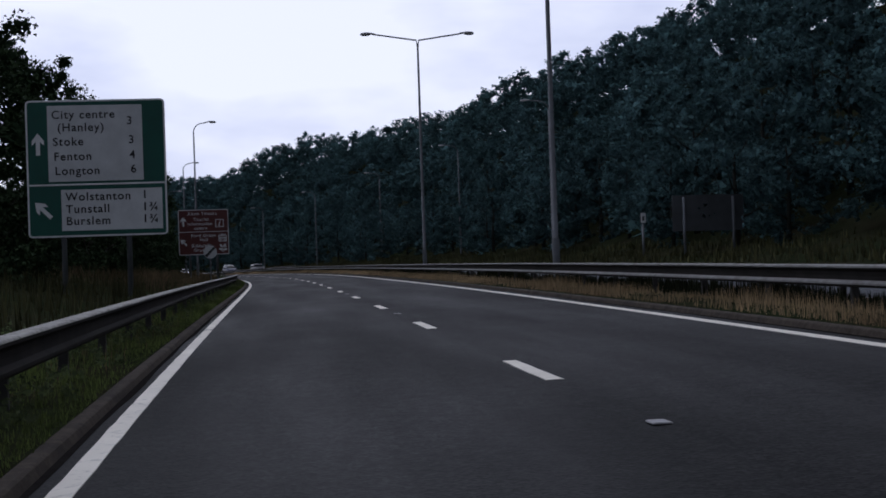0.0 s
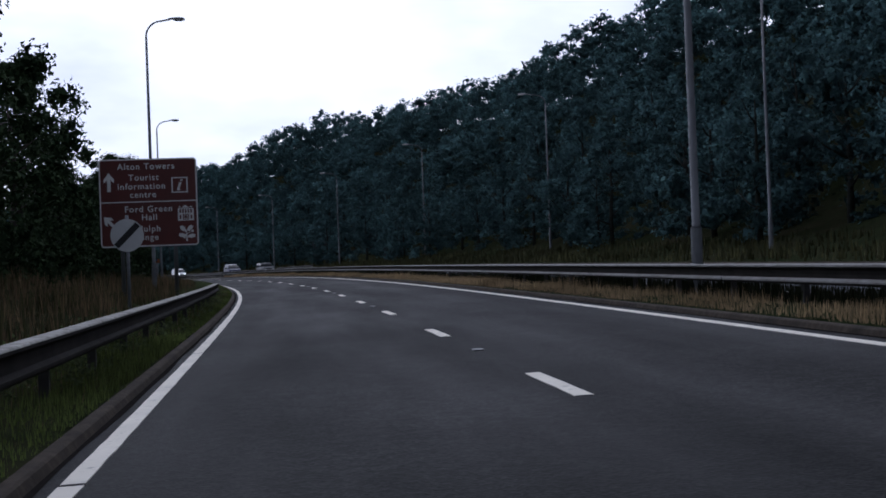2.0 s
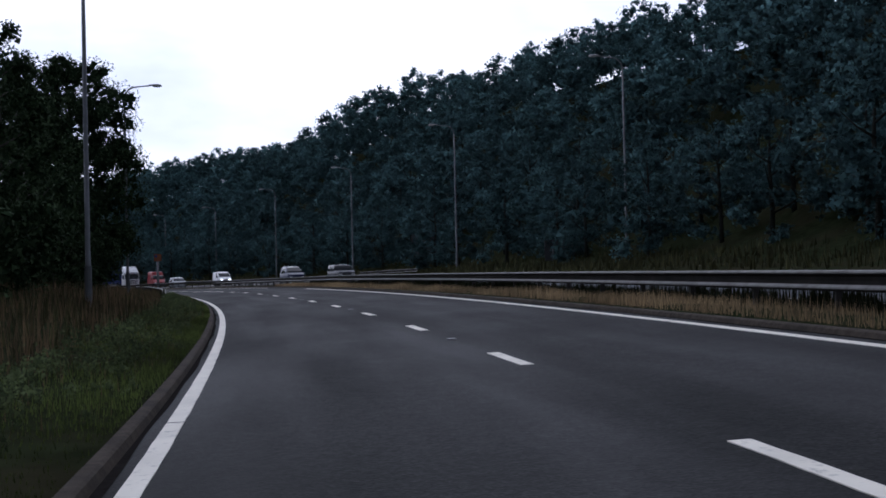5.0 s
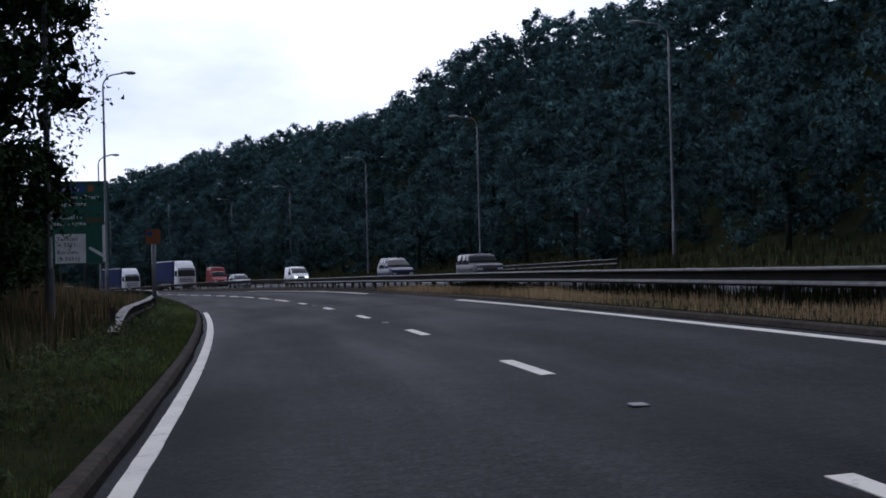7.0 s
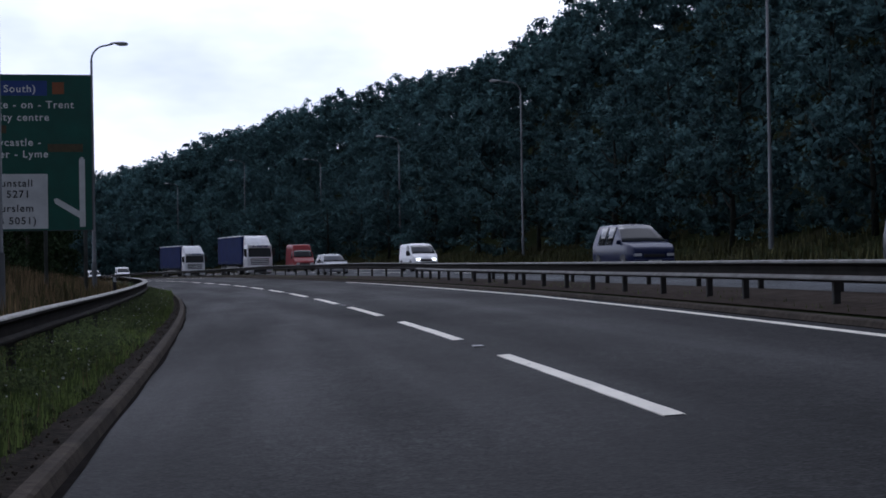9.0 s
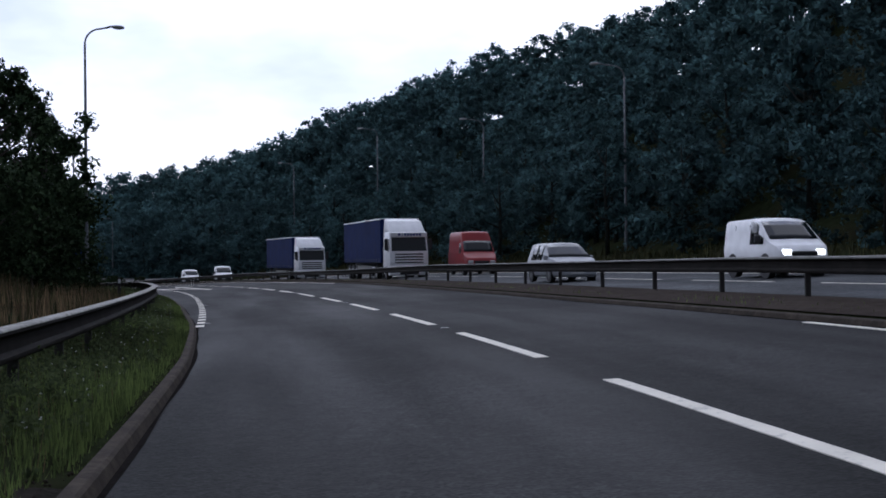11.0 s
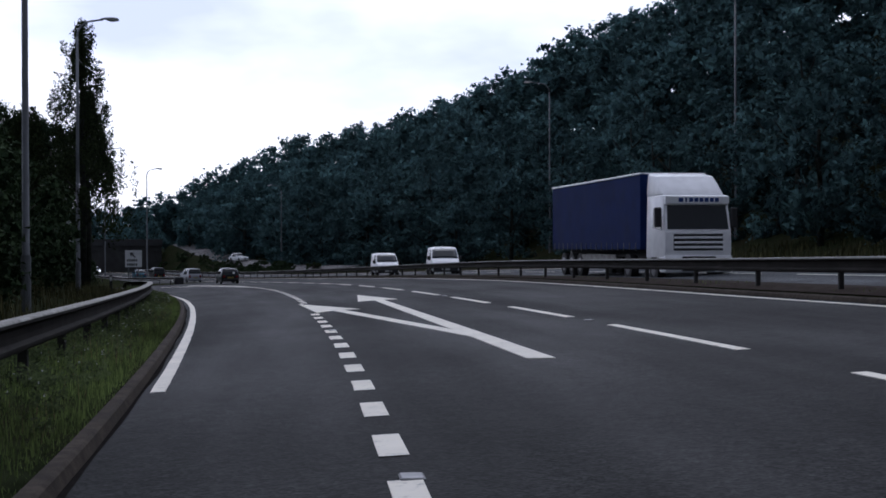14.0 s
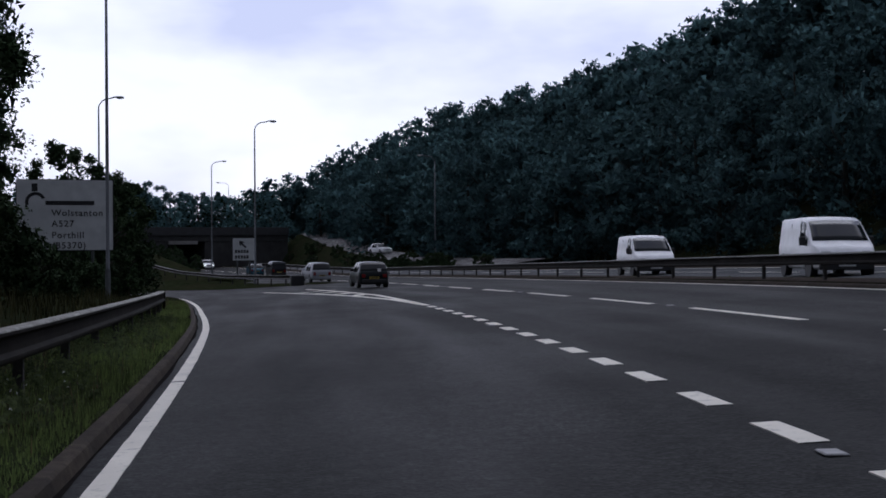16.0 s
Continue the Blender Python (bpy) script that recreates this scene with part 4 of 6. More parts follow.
for head in ((18.5, 94.0, 14.1), (17.988, 142.1, 15.04), (12.55, 187.25, 15.33), (4.0, 219.0, 14.6), (-5.1, 253.3, 13.8), (-15.7, 289.4, 13.9),
             (-27.7, 326.1, 13.5), (-41.19, 364.1, 14.25), (-57.0, 392.8, 16.5), (-75.1, 423.3, 15.0), (-114.5, 493.7, 10.75), (-134.1, 501.0, 10.3)):
    lamp_at(head, 1)
for head in ((-6.6, 98.2, 13.3), (-10.4, 146.0, 14.0), (-80.3, 362.6, 10.9), (-125.4, 450.1, 9.93), (-155.2, 490.8, 9.6)):
    lamp_at(head, -1)
for x, y, z, reach in ((-16.5, 181.2, 12.95, 1.85), (-25.4, 223.6, 13.3, 1.5), (-33.8, 256.0, 11.7, 1.35), (-50.7, 300.9, 12.4, 1.5), (-66.9, 335.9, 11.4, 1.5), (-106.7, 402.2, 13.0, 1.6), (-127.4, 429.3, 10.0, 1.4)):
    k = int(np.argmin((line_x - x) ** 2 + (line_y - y) ** 2))
    u = (x - line_x[k]) * math.cos(heading[k]) + (y - line_y[k]) * math.sin(heading[k])
    gz = float(road_xyz(S[k], u, float(ground_dz(np.array(S[k]), np.array(u))))[2])
    lamp_column("street_lamp", (x, y, gz), z - gz, reach - 0.35, math.degrees(heading[k]) + 180, GREY_LAMP)
for s, u in ((28.0, 6.15), (60.0, 5.87)):
    b = road_xyz(s, u, 0.1)
    lamp_column("twin_street_lamp", tuple(b), 13.1, 2.45, math.degrees(float(np.interp(s, S, heading))), "tall twin-armed grey street lamp on the central reservation", True)


# ---- traffic signs ----
def legend(text, size, x, z, material, parent, y=-0.02):
    """Sign lettering: x is its left end, z its baseline, size the height of a capital."""
    cu = bpy.data.curves.new("legend", "FONT")
    cu.body, cu.size, cu.extrude, cu.space_character = text, size * 1.46, 0.003, 1.16
    cu.offset = size * 0.02
    tmp = bpy.data.objects.new("legend", cu)
    scene.collection.objects.link(tmp)
    me = bpy.data.meshes.new_from_object(tmp.evaluated_get(bpy.context.evaluated_depsgraph_get()))
    bpy.data.objects.remove(tmp)
    bpy.data.curves.remove(cu)
    me.materials.clear()
    me.materials.append(material)
    ob = new("lettering", me)
    ob.parent = parent
    ob.matrix_basis = pose(x, y, z, 90)
    return ob


def panel(name, x0, x1, z0, z1, y0, y1, material, parent, r=0.0, label=""):
    bm = bmesh.new()
    box(bm, x0, x1, y0, y1, z0, z1)
    if r:
        es = [e for e in bm.edges if abs(e.verts[0].co.y - e.verts[1].co.y) > 1e-6]
        bmesh.ops.bevel(bm, geom=es, offset=r, segments=4, profile=0.5, affect="EDGES")
    return part(name, bm, material, parent, label)


def plate_shape(name, pts, y0, y1, material, parent):
    """A flat shape from (x, z) corners."""
    bm = bmesh.new()
    f = bm.faces.new([bm.verts.new((x, y0, z)) for x, z in pts])
    g = bmesh.ops.extrude_face_region(bm, geom=[f])
    for v in g["geom"]:
        if isinstance(v, bmesh.types.BMVert):
            v.co.y = y1
    bmesh.ops.recalc_face_normals(bm, faces=bm.faces)
    return part(name, bm, material, parent)


def arrow(x, z, size, turn, material, parent, y=-0.026):
    c, s = math.cos(radians(turn)), math.sin(radians(turn))
    pts = [(-0.09, -0.5), (0.09, -0.5), (0.09, 0.12), (0.27, -0.05), (0.27, 0.16), (0.0, 0.5), (-0.27, 0.16), (-0.27, -0.05), (-0.09, 0.12)]
    plate_shape("arrow", [(x + size * (c * a - s * b), z + size * (s * a + c * b)) for a, b in pts], -0.012, y, material, parent)


def sign_board(name, m, w, h, z0, sheet, label, posts, border=SIGN_LEGEND, rim=0.05, r=0.12):
    """A framed board w wide and h high, its foot z0 over the ground, on steel posts; it faces -y."""
    t = thing(name, m, label, "road sign", "road signs")
    panel("back_plate", 0, w, z0, z0 + h, 0.0, 0.03, SIGN_BACK, t, r)
    panel("border", 0, w, z0, z0 + h, -0.006, -0.0005, border, t, r)
    panel("sheet", rim, w - rim, z0 + rim, z0 + h - rim, -0.012, -0.005, sheet, t, max(0.01, r - rim))
    for x in posts:
        bm = bmesh.new()
        tube(bm, [(x, 0.11, -0.6), (x, 0.11, z0 + h * 0.95)], [0.075, 0.075], 10)
        part("post", bm, COLUMN, t, "grey steel sign post", True)
    return t


def sign_pose(s, u, turn=0.0):
    x, y, z = road_xyz(s, u)
    gz = float(road_xyz(s, u, float(ground_dz(np.array(float(s)), np.array(float(u)))))[2])
    return pose(x, y, gz, 0, 0, math.degrees(float(np.interp(s, S, heading))) + turn), gz


# distances sign, green and white
m, gz = sign_pose(26.6, -9.2, -1)
W1, H1 = 3.85, 3.86
z0 = 2.05 - gz
t = sign_board("direction_sign", m, W1, H1, z0, SIGN_GREEN, "large green direction sign with white panels on steel posts", (0.95, 2.75))


def fx(f):
    return f * W1


def fz(f):
    return z0 + (1 - f) * H1


panel("white_panel", fx(0.155), fx(0.835), fz(0.595), fz(0.04), -0.018, -0.011, SIGN_WHITE, t)
panel("white_panel", fx(0.24), fx(0.965), fz(0.955), fz(0.655), -0.018, -0.011, SIGN_WHITE, t)
panel("divider", fx(0.012), fx(0.988), fz(0.624), fz(0.612), -0.018, -0.011, SIGN_LEGEND, t)
for text, x, z in (("City centre", 0.185, 0.135), ("(Hanley)", 0.225, 0.228), ("3", 0.735, 0.185), ("Stoke", 0.19, 0.332), ("3", 0.745, 0.325),
                   ("Fenton", 0.195, 0.44), ("4", 0.75, 0.435), ("Longton", 0.20, 0.545), ("6", 0.755, 0.54),
                   ("Wolstanton", 0.27, 0.735), ("1", 0.83, 0.73), ("Tunstall", 0.27, 0.825), ("1\u00be", 0.83, 0.82), ("Burslem", 0.27, 0.912), ("1\u00be", 0.83, 0.908)):
    legend(text, 0.222, fx(x - (0.012 if x > 0.7 else 0)), fz(z), SIGN_BLACK, t, -0.024)
arrow(fx(0.085), fz(0.32), 0.62, 0, SIGN_LEGEND, t)
arrow(fx(0.11), fz(0.80), 0.62, 45, SIGN_LEGEND, t)

# brown tourist sign
m, gz = sign_pose(83.8, -8.53, -2)
W1, H1 = 3.5, 3.2
z0 = 2.3 - gz
t = sign_board("tourist_sign", m, W1, H1, z0, SIGN_BROWN, "large brown tourist sign with white lettering and border", (0.75, 2.65))
panel("divider", fx(0.012), fx(0.988), fz(0.496), fz(0.484), -0.018, -0.011, SIGN_LEGEND, t)
for text, x, z, sz in (("Alton Towers", 0.19, 0.12, 0.225), ("Tourist", 0.30, 0.245, 0.225), ("information", 0.185, 0.345, 0.225), ("centre", 0.31, 0.44, 0.225),
                       ("Ford Green", 0.25, 0.605, 0.225), ("Hall", 0.42, 0.70, 0.225), ("Biddulph", 0.25, 0.83, 0.225), ("Grange", 0.29, 0.925, 0.225)):
    legend(text, sz * 0.95, fx(x), fz(z), SIGN_LEGEND, t)
arrow(fx(0.10), fz(0.26), 0.68, 0, SIGN_LEGEND, t)
arrow(fx(0.10), fz(0.72), 0.62, 45, SIGN_LEGEND, t)
# information square
for a, b, c, d in ((0.738, 0.905, 0.220, 0.233), (0.738, 0.905, 0.384, 0.397), (0.738, 0.752, 0.220, 0.397), (0.891, 0.905, 0.220, 0.397)):
    panel("square_edge", fx(a), fx(b), fz(d), fz(c), -0.02, -0.011, SIGN_LEGEND, t)
plate_shape("info_symbol", [(fx(x), fz(z)) for x, z in ((0.808, 0.300), (0.818, 0.281), (0.845, 0.278), (0.822, 0.346), (0.818, 0.357), (0.830, 0.353), (0.829, 0.367), (0.812, 0.376), (0.797, 0.371), (0.795, 0.352), (0.813, 0.300))][::-1],
            -0.011, -0.021, SIGN_LEGEND, t)
plate_shape("info_dot", [(fx(0.828), fz(0.264)), (fx(0.850), fz(0.264)), (fx(0.856), fz(0.246)), (fx(0.833), fz(0.246))], -0.011, -0.021, SIGN_LEGEND, t)
# hall symbol: a flat front with a pediment, five windows over two and a doorway
panel("hall_wall", fx(0.794), fx(0.957), fz(0.718), fz(0.578), -0.019, -0.011, SIGN_LEGEND, t)
plate_shape("hall_pediment", [(fx(0.833), fz(0.571)), (fx(0.912), fz(0.571)), (fx(0.872), fz(0.538))], -0.011, -0.02, SIGN_LEGEND, t)
for x0, x1, x2 in ((0.797, 0.830, 0.818), (0.948, 0.915, 0.927)):
    ends = [(fx(x0), fz(0.571)), (fx(x1), fz(0.566)), (fx(x2), fz(0.550))]
    plate_shape("hall_cresting", ends if x0 < x1 else ends[::-1], -0.011, -0.02, SIGN_LEGEND, t)
for i in range(5):
    panel("hall_window", fx(0.811 + 0.0277 * i), fx(0.828 + 0.0277 * i), fz(0.630), fz(0.588), -0.023, -0.0185, SIGN_BROWN, t)
for x in (0.811, 0.923):
    panel("hall_window", fx(x), fx(x + 0.017), fz(0.696), fz(0.654), -0.023, -0.0185, SIGN_BROWN, t)
panel("hall_doorway", fx(0.844), fx(0.907), fz(0.708), fz(0.644), -0.023, -0.0185, SIGN_BROWN, t)
panel("hall_door_frame", fx(0.853), fx(0.898), fz(0.698), fz(0.652), -0.026, -0.0225, SIGN_LEGEND, t)
panel("hall_door", fx(0.859), fx(0.892), fz(0.692), fz(0.660), -0.029, -0.0255, SIGN_BROWN, t)
# leaf symbol: four lobed leaves on a stalk
for cx, cz, a in ((0.843, 0.810, 38), (0.912, 0.806, -38), (0.836, 0.884, 82), (0.926, 0.894, -80)):
    pts = []
    for q in range(42):
        th = 2 * math.pi * q / 42
        rr = 0.036 * (1 + 0.13 * math.cos(7 * th))
        lx, lz = rr * (0.62 + 0.12 * math.sin(th)) * math.cos(th), rr * 1.12 * math.sin(th)
        pts.append((fx(cx + lx * math.cos(radians(a)) - lz * math.sin(radians(a))), fz(cz - lx * math.sin(radians(a)) - lz * math.cos(radians(a)))))
    plate_shape("leaf_symbol", pts, -0.011, -0.02, SIGN_LEGEND, t)
for x0, z0_, x1, z1 in ((0.874, 0.82, 0.883, 0.952), (0.878, 0.87, 0.93, 0.84), (0.878, 0.89, 0.856, 0.906)):
    w2 = 0.004
    flat = abs(x1 - x0) > abs(z1 - z0_) * 0.8
    pts = [(fx(x0), fz(z0_ + w2)), (fx(x1), fz(z1 + w2)), (fx(x1), fz(z1 - w2)), (fx(x0), fz(z0_ - w2))] if flat else [(fx(x0 - w2), fz(z1)), (fx(x1 + w2), fz(z1)), (fx(x0 + w2), fz(z0_)), (fx(x0 - w2), fz(z0_))]
    plate_shape("leaf_stalk", pts if x1 > x0 else pts[::-1], -0.011, -0.021, SIGN_LEGEND, t)
for x, z in ((0.938, 0.838), (0.852, 0.908)):
    plate_shape("acorn", [(fx(x + 0.014 * math.cos(q * math.pi / 6)), fz(z - 0.014 * math.sin(q * math.pi / 6))) for q in range(12)], -0.011, -0.022, SIGN_LEGEND, t)

# green sign before the exit
m, gz = sign_pose(250.8, -11.75, -3)
W1, H1 = 4.42, 6.1
z0 = 2.82 - gz
t = sign_board("exit_direction_sign", m, W1, H1, z0, SIGN_GREEN, "tall green exit direction sign on steel posts above long grass", (0.9, 2.6, 4.1), SIGN_BACK, 0.03, 0.05)
panel("blue_panel", fx(0.04), fx(0.62), fz(0.135), fz(0.04), -0.018, -0.011, SIGN_BLUE, t)
panel("orange_panel", fx(0.665), fx(0.765), fz(0.125), fz(0.05), -0.018, -0.011, SIGN_ORANGE, t)
legend("(M6 South)", 0.27, fx(0.055), fz(0.113), SIGN_LEGEND, t)
for text, x, z in (("Stoke - on - Trent", 0.05, 0.215), ("city centre", 0.17, 0.295), ("Newcastle -", 0.05, 0.455), ("under - Lyme", 0.05, 0.53)):
    legend(text, 0.275, fx(x), fz(z), SIGN_LEGEND, t)
for x0, x1, zz in ((0.06, 0.27, 0.355), (0.62, 0.92, 0.475)):
    panel("painted_out_patch", fx(x0), fx(x1), fz(zz + 0.02), fz(zz - 0.03), -0.016, -0.011, mat("faded_patch", (0.07, 0.05, 0.02), 0.6), t)
panel("white_panel", fx(0.125), fx(0.615), fz(0.985), fz(0.635), -0.018, -0.011, SIGN_WHITE, t)
for text, x, z in (("Tunstall", 0.155, 0.715), ("A 5271", 0.165, 0.785), ("Burslem", 0.155, 0.875), ("(B 5051)", 0.155, 0.955)):
    legend(text, 0.27, fx(x), fz(z), SIGN_BLACK, t, -0.024)
plate_shape("route_bar", [(fx(0.885), fz(0.975)), (fx(0.935), fz(0.975)), (fx(0.935), fz(0.545)), (fx(0.91), fz(0.525)), (fx(0.885), fz(0.545))], -0.011, -0.02, SIGN_WHITE, t)
plate_shape("route_branch", [(fx(0.885), fz(0.92)), (fx(0.885), fz(0.875)), (fx(0.69), fz(0.79)), (fx(0.665), fz(0.80)), (fx(0.675), fz(0.825))], -0.011, -0.019, SIGN_WHITE, t)

# white junction sign on the exit
m, gz = sign_pose(433.5, -20.2, 8)
W1, H1 = 4.6, 3.5
z0 = -0.42 - gz
t = sign_board("junction_sign", m, W1, H1, z0, SIGN_WHITE, "white junction direction sign half hidden by dark bushes", (1.0, 3.6), SIGN_BLACK, 0.04, 0.08)
for text, z in (("Wolstanton", 0.51), ("A527", 0.66), ("Porthill", 0.82), ("(B5370)", 0.965)):
    legend(text, 0.30, fx(0.36), fz(z), SIGN_BLACK, t)
plate_shape("route_bar", [(fx(0.30), fz(0.36)), (fx(0.80), fz(0.36)), (fx(0.80), fz(0.30)), (fx(0.30), fz(0.30))], -0.011, -0.02, SIGN_BLACK, t)
for k in range(7):
    a0, a1 = radians(200 - 25 * k), radians(200 - 25 * (k + 1))
    plate_shape("route_ring", [(fx(0.20) + 0.50 * math.cos(a0), fz(0.32) + 0.50 * math.sin(a0)), (fx(0.20) + 0.34 * math.cos(a0), fz(0.32) + 0.34 * math.sin(a0)),
                               (fx(0.20) + 0.34 * math.cos(a1), fz(0.32) + 0.34 * math.sin(a1)), (fx(0.20) + 0.50 * math.cos(a1), fz(0.32) + 0.50 * math.sin(a1))], -0.011, -0.02, SIGN_BLACK, t)
plate_shape("route_stub", [(fx(0.16), fz(0.17)), (fx(0.22), fz(0.17)), (fx(0.22), fz(0.06)), (fx(0.16), fz(0.06))], -0.011, -0.02, SIGN_BLACK, t)

# small sign at the nose of the exit
W1, H1 = 2.35, 2.4
z0 = 1.3
t = sign_board("nose_sign", pose(-142.9, 472.3, -3.3, 0, 0, 26), W1, H1, z0, SIGN_WHITE, "white exit sign with a black arrow at the road nose", (0.5, 1.8), SIGN_BLACK, 0.05, 0.06)
arrow(fx(0.45), fz(0.28), 1.0, 45, SIGN_BLACK, t)
for z, x1 in ((0.66, 0.72), (0.9, 0.84)):
    for k in range(int(x1 * 7)):
        panel("unreadable_bar", fx(0.12 + 0.125 * k), fx(0.21 + 0.125 * k), fz(z), fz(z - 0.14), -0.018, -0.011, SIGN_BLACK, t)

# end-of-restriction disc on a post
m, gz = sign_pose(65.8, -5.85, 0)
t = thing("speed_sign", m, "round white sign with a black diagonal stripe on a grey post", "road sign", "road signs")
bm = bmesh.new()
tube(bm, [(0, 0.05, -0.4), (0, 0.05, 2.45)], [0.04, 0.04], 10)
part("post", bm, COLUMN, t, "", True)
bm = bmesh.new()
bmesh.ops.create_cone(bm, cap_ends=True, segments=32, radius1=0.38, radius2=0.38, depth=0.02, matrix=pose(0, 0, 1.98, 90))
part("disc", bm, SIGN_WHITE, t)
plate_shape("stripe", [(-0.30, 1.98 - 0.20), (-0.20, 1.98 - 0.30), (0.30, 1.98 + 0.20), (0.20, 1.98 + 0.30)], -0.011, -0.018, SIGN_BLACK, t)

# orange temporary sign
m, gz = sign_pose(195.3, -5.62, 0)
t = sign_board("temporary_sign", m, 0.5, 0.5, 2.78 - gz, SIGN_ORANGE, "small orange temporary sign with a blue disc on a post", (0.25,), SIGN_BACK, 0.01, 0.01)
bm = bmesh.new()
bmesh.ops.create_cone(bm, cap_ends=True, segments=20, radius1=0.09, radius2=0.09, depth=0.008, matrix=pose(0.14, -0.016, 3.13 - gz, 90))
part("blue_disc", bm, SIGN_BLUE, t)

# blue board beside a lamp
m, gz = sign_pose(316, -10.18, 0)
t = sign_board("blue_board", m, 0.83, 0.84, 1.40, SIGN_BLUE, "small plain blue board with a pale rim among bushes", (0.41,), SIGN_WHITE, 0.018, 0.03)

# backs of the signs that face the opposite carriageway
for s, u, w, h, top in ((56, 18.6, 3.9, 1.9, 4.2), (193, 21.6, 2.7, 1.5, 3.7), (232, 22.4, 3.6, 2.2, 5.6)):
    m, gz = sign_pose(s, u, 180)
    m = m @ Matrix.Translation((-w, 0, 0))
    sign_board("sign_seen_from_behind", m, w, h, top + float(road_xyz(s, u)[2] - road_xyz(s, 0)[2]) * 0 - gz - h, SIGN_WHITE,
               "grey back of a large road sign below the wood", (0.6, w - 0.6), SIGN_BACK, 0.04, 0.05)
m, gz = sign_pose(63, 18.9, 0)
t = sign_board("marker_sign", m, 0.36, 0.62, 3.0 - gz, SIGN_WHITE, "small white marker sign on a thin post", (0.18,), SIGN_BLACK, 0.03, 0.03)
plate_shape("marker_bar", [(0.12, 3.15 - gz), (0.24, 3.15 - gz), (0.24, 3.4 - gz), (0.12, 3.4 - gz)], -0.011, -0.018, SIGN_BLACK, t)


for s, u in ((242.8, -6.3), (300, -7.4), (373.5, -11.2)):
    m, gz = sign_pose(s, u, 0)
    t = thing("marker_post", m, "short black and white verge marker post", "marker post", "marker posts")
    bm = bmesh.new()
    box(bm, -0.06, 0.06, -0.03, 0.03, -0.2, 0.95, 0.02)
    part("post_body", bm, SIGN_BLACK, t)
    bm = bmesh.new()
    box(bm, -0.045, 0.045, -0.037, -0.0295, 0.72, 0.88)
    part("reflector", bm, SIGN_WHITE, t, "pale reflector")


# ---- vehicles ----
def car_paint(name, color, rough=0.3):
    m, n, l, b = nodes_of(name)
    tc = n.new("ShaderNodeTexCoord")
    nz = n.new("ShaderNodeTexNoise")
    nz.inputs["Scale"].default_value, nz.inputs["Detail"].default_value = 2.5, 5
    l.new(tc.outputs["Object"], nz.inputs["Vector"])
    mr = n.new("ShaderNodeMapRange")
    mr.inputs["To Min"].default_value, mr.inputs["To Max"].default_value = 0.8, 1.15
    l.new(nz.outputs[0], mr.inputs[0])
    sc = n.new("ShaderNodeVectorMath"); sc.operation = "SCALE"
    sc.inputs[0].default_value = color
    l.new(mr.outputs[0], sc.inputs["Scale"])
    l.new(sc.outputs[0], b.inputs["Base Color"])
    b.inputs["Roughness"].default_value = rough
    b.inputs["Coat Weight"].default_value, b.inputs["Coat Roughness"].default_value = 0.08, 0.15
    b.inputs["Specular IOR Level"].default_value = 0.2
    return m


AUTO_GLASS = mat("dark_car_glass", (0.010, 0.013, 0.015), 0.08, var=0.1, spec=0.35)
TYRE = mat("tyre_rubber", (0.015, 0.015, 0.015), 0.85, var=0.2, scale=20)
RIM = mat("wheel_rim", (0.14, 0.14, 0.145), 0.4, metal=0.6, var=0.1)
TRIM = mat("black_car_trim", (0.018, 0.018, 0.019), 0.6, var=0.15)
RED_LAMP = mat("red_lamp_lens", (0.20, 0.012, 0.012), 0.25, var=0.1)
CLEAR_LAMP = mat("headlamp_lens", (0.6, 0.6, 0.6), 0.15, var=0.1)
LIT_LAMP = mat("lit_headlamp", (1.0, 0.97, 0.9), 0.2, var=0.02, emit=2.5)
PLATE_Y = mat("yellow_plate", (0.50, 0.36, 0.05), 0.5, var=0.1)
PLATE_W = mat("white_plate", (0.55, 0.55, 0.53), 0.5, var=0.1)


def hull(bm, pts, half, bevel=0.05):
    """A body from a side outline of (y, z) corners; half(y, z) is its half width there."""
    a = [bm.verts.new((-half(y, z), y, z)) for y, z in pts]
    b = [bm.verts.new((half(y, z), y, z)) for y, z in pts]
    n = len(pts)
    bm.faces.new(a[::-1])
    bm.faces.new(b)
    for i in range(n):
        bm.faces.new((a[i], a[(i + 1) % n], b[(i + 1) % n], b[i]))
    bmesh.ops.recalc_face_normals(bm, faces=bm.faces)
    if bevel:
        bmesh.ops.bevel(bm, geom=list(bm.edges), offset=bevel, segments=2, profile=0.5, affect="EDGES", clamp_overlap=True)


def wheel(t, x, y, r, w=0.19):
    bm = bmesh.new()
    bmesh.ops.create_cone(bm, cap_ends=True, segments=22, radius1=r, radius2=r, depth=w, matrix=pose(x, y, r, 0, 90))
    bmesh.ops.bevel(bm, geom=[e for e in bm.edges if len(e.link_faces) == 2 and abs(e.calc_face_angle(0)) > 1], offset=0.03, segments=2, profile=0.5, affect="EDGES")
    ty = part("tyre", bm, TYRE, t)
    side = 1 if x > 0 else -1
    bm = bmesh.new()
    bmesh.ops.create_cone(bm, cap_ends=True, segments=18, radius1=r * 0.62, radius2=r * 0.52, depth=0.02, matrix=pose(x + side * (w / 2 + 0.006), y, r, 0, 90 * side))
    part("rim", bm, RIM, ty, "grey wheel rim")


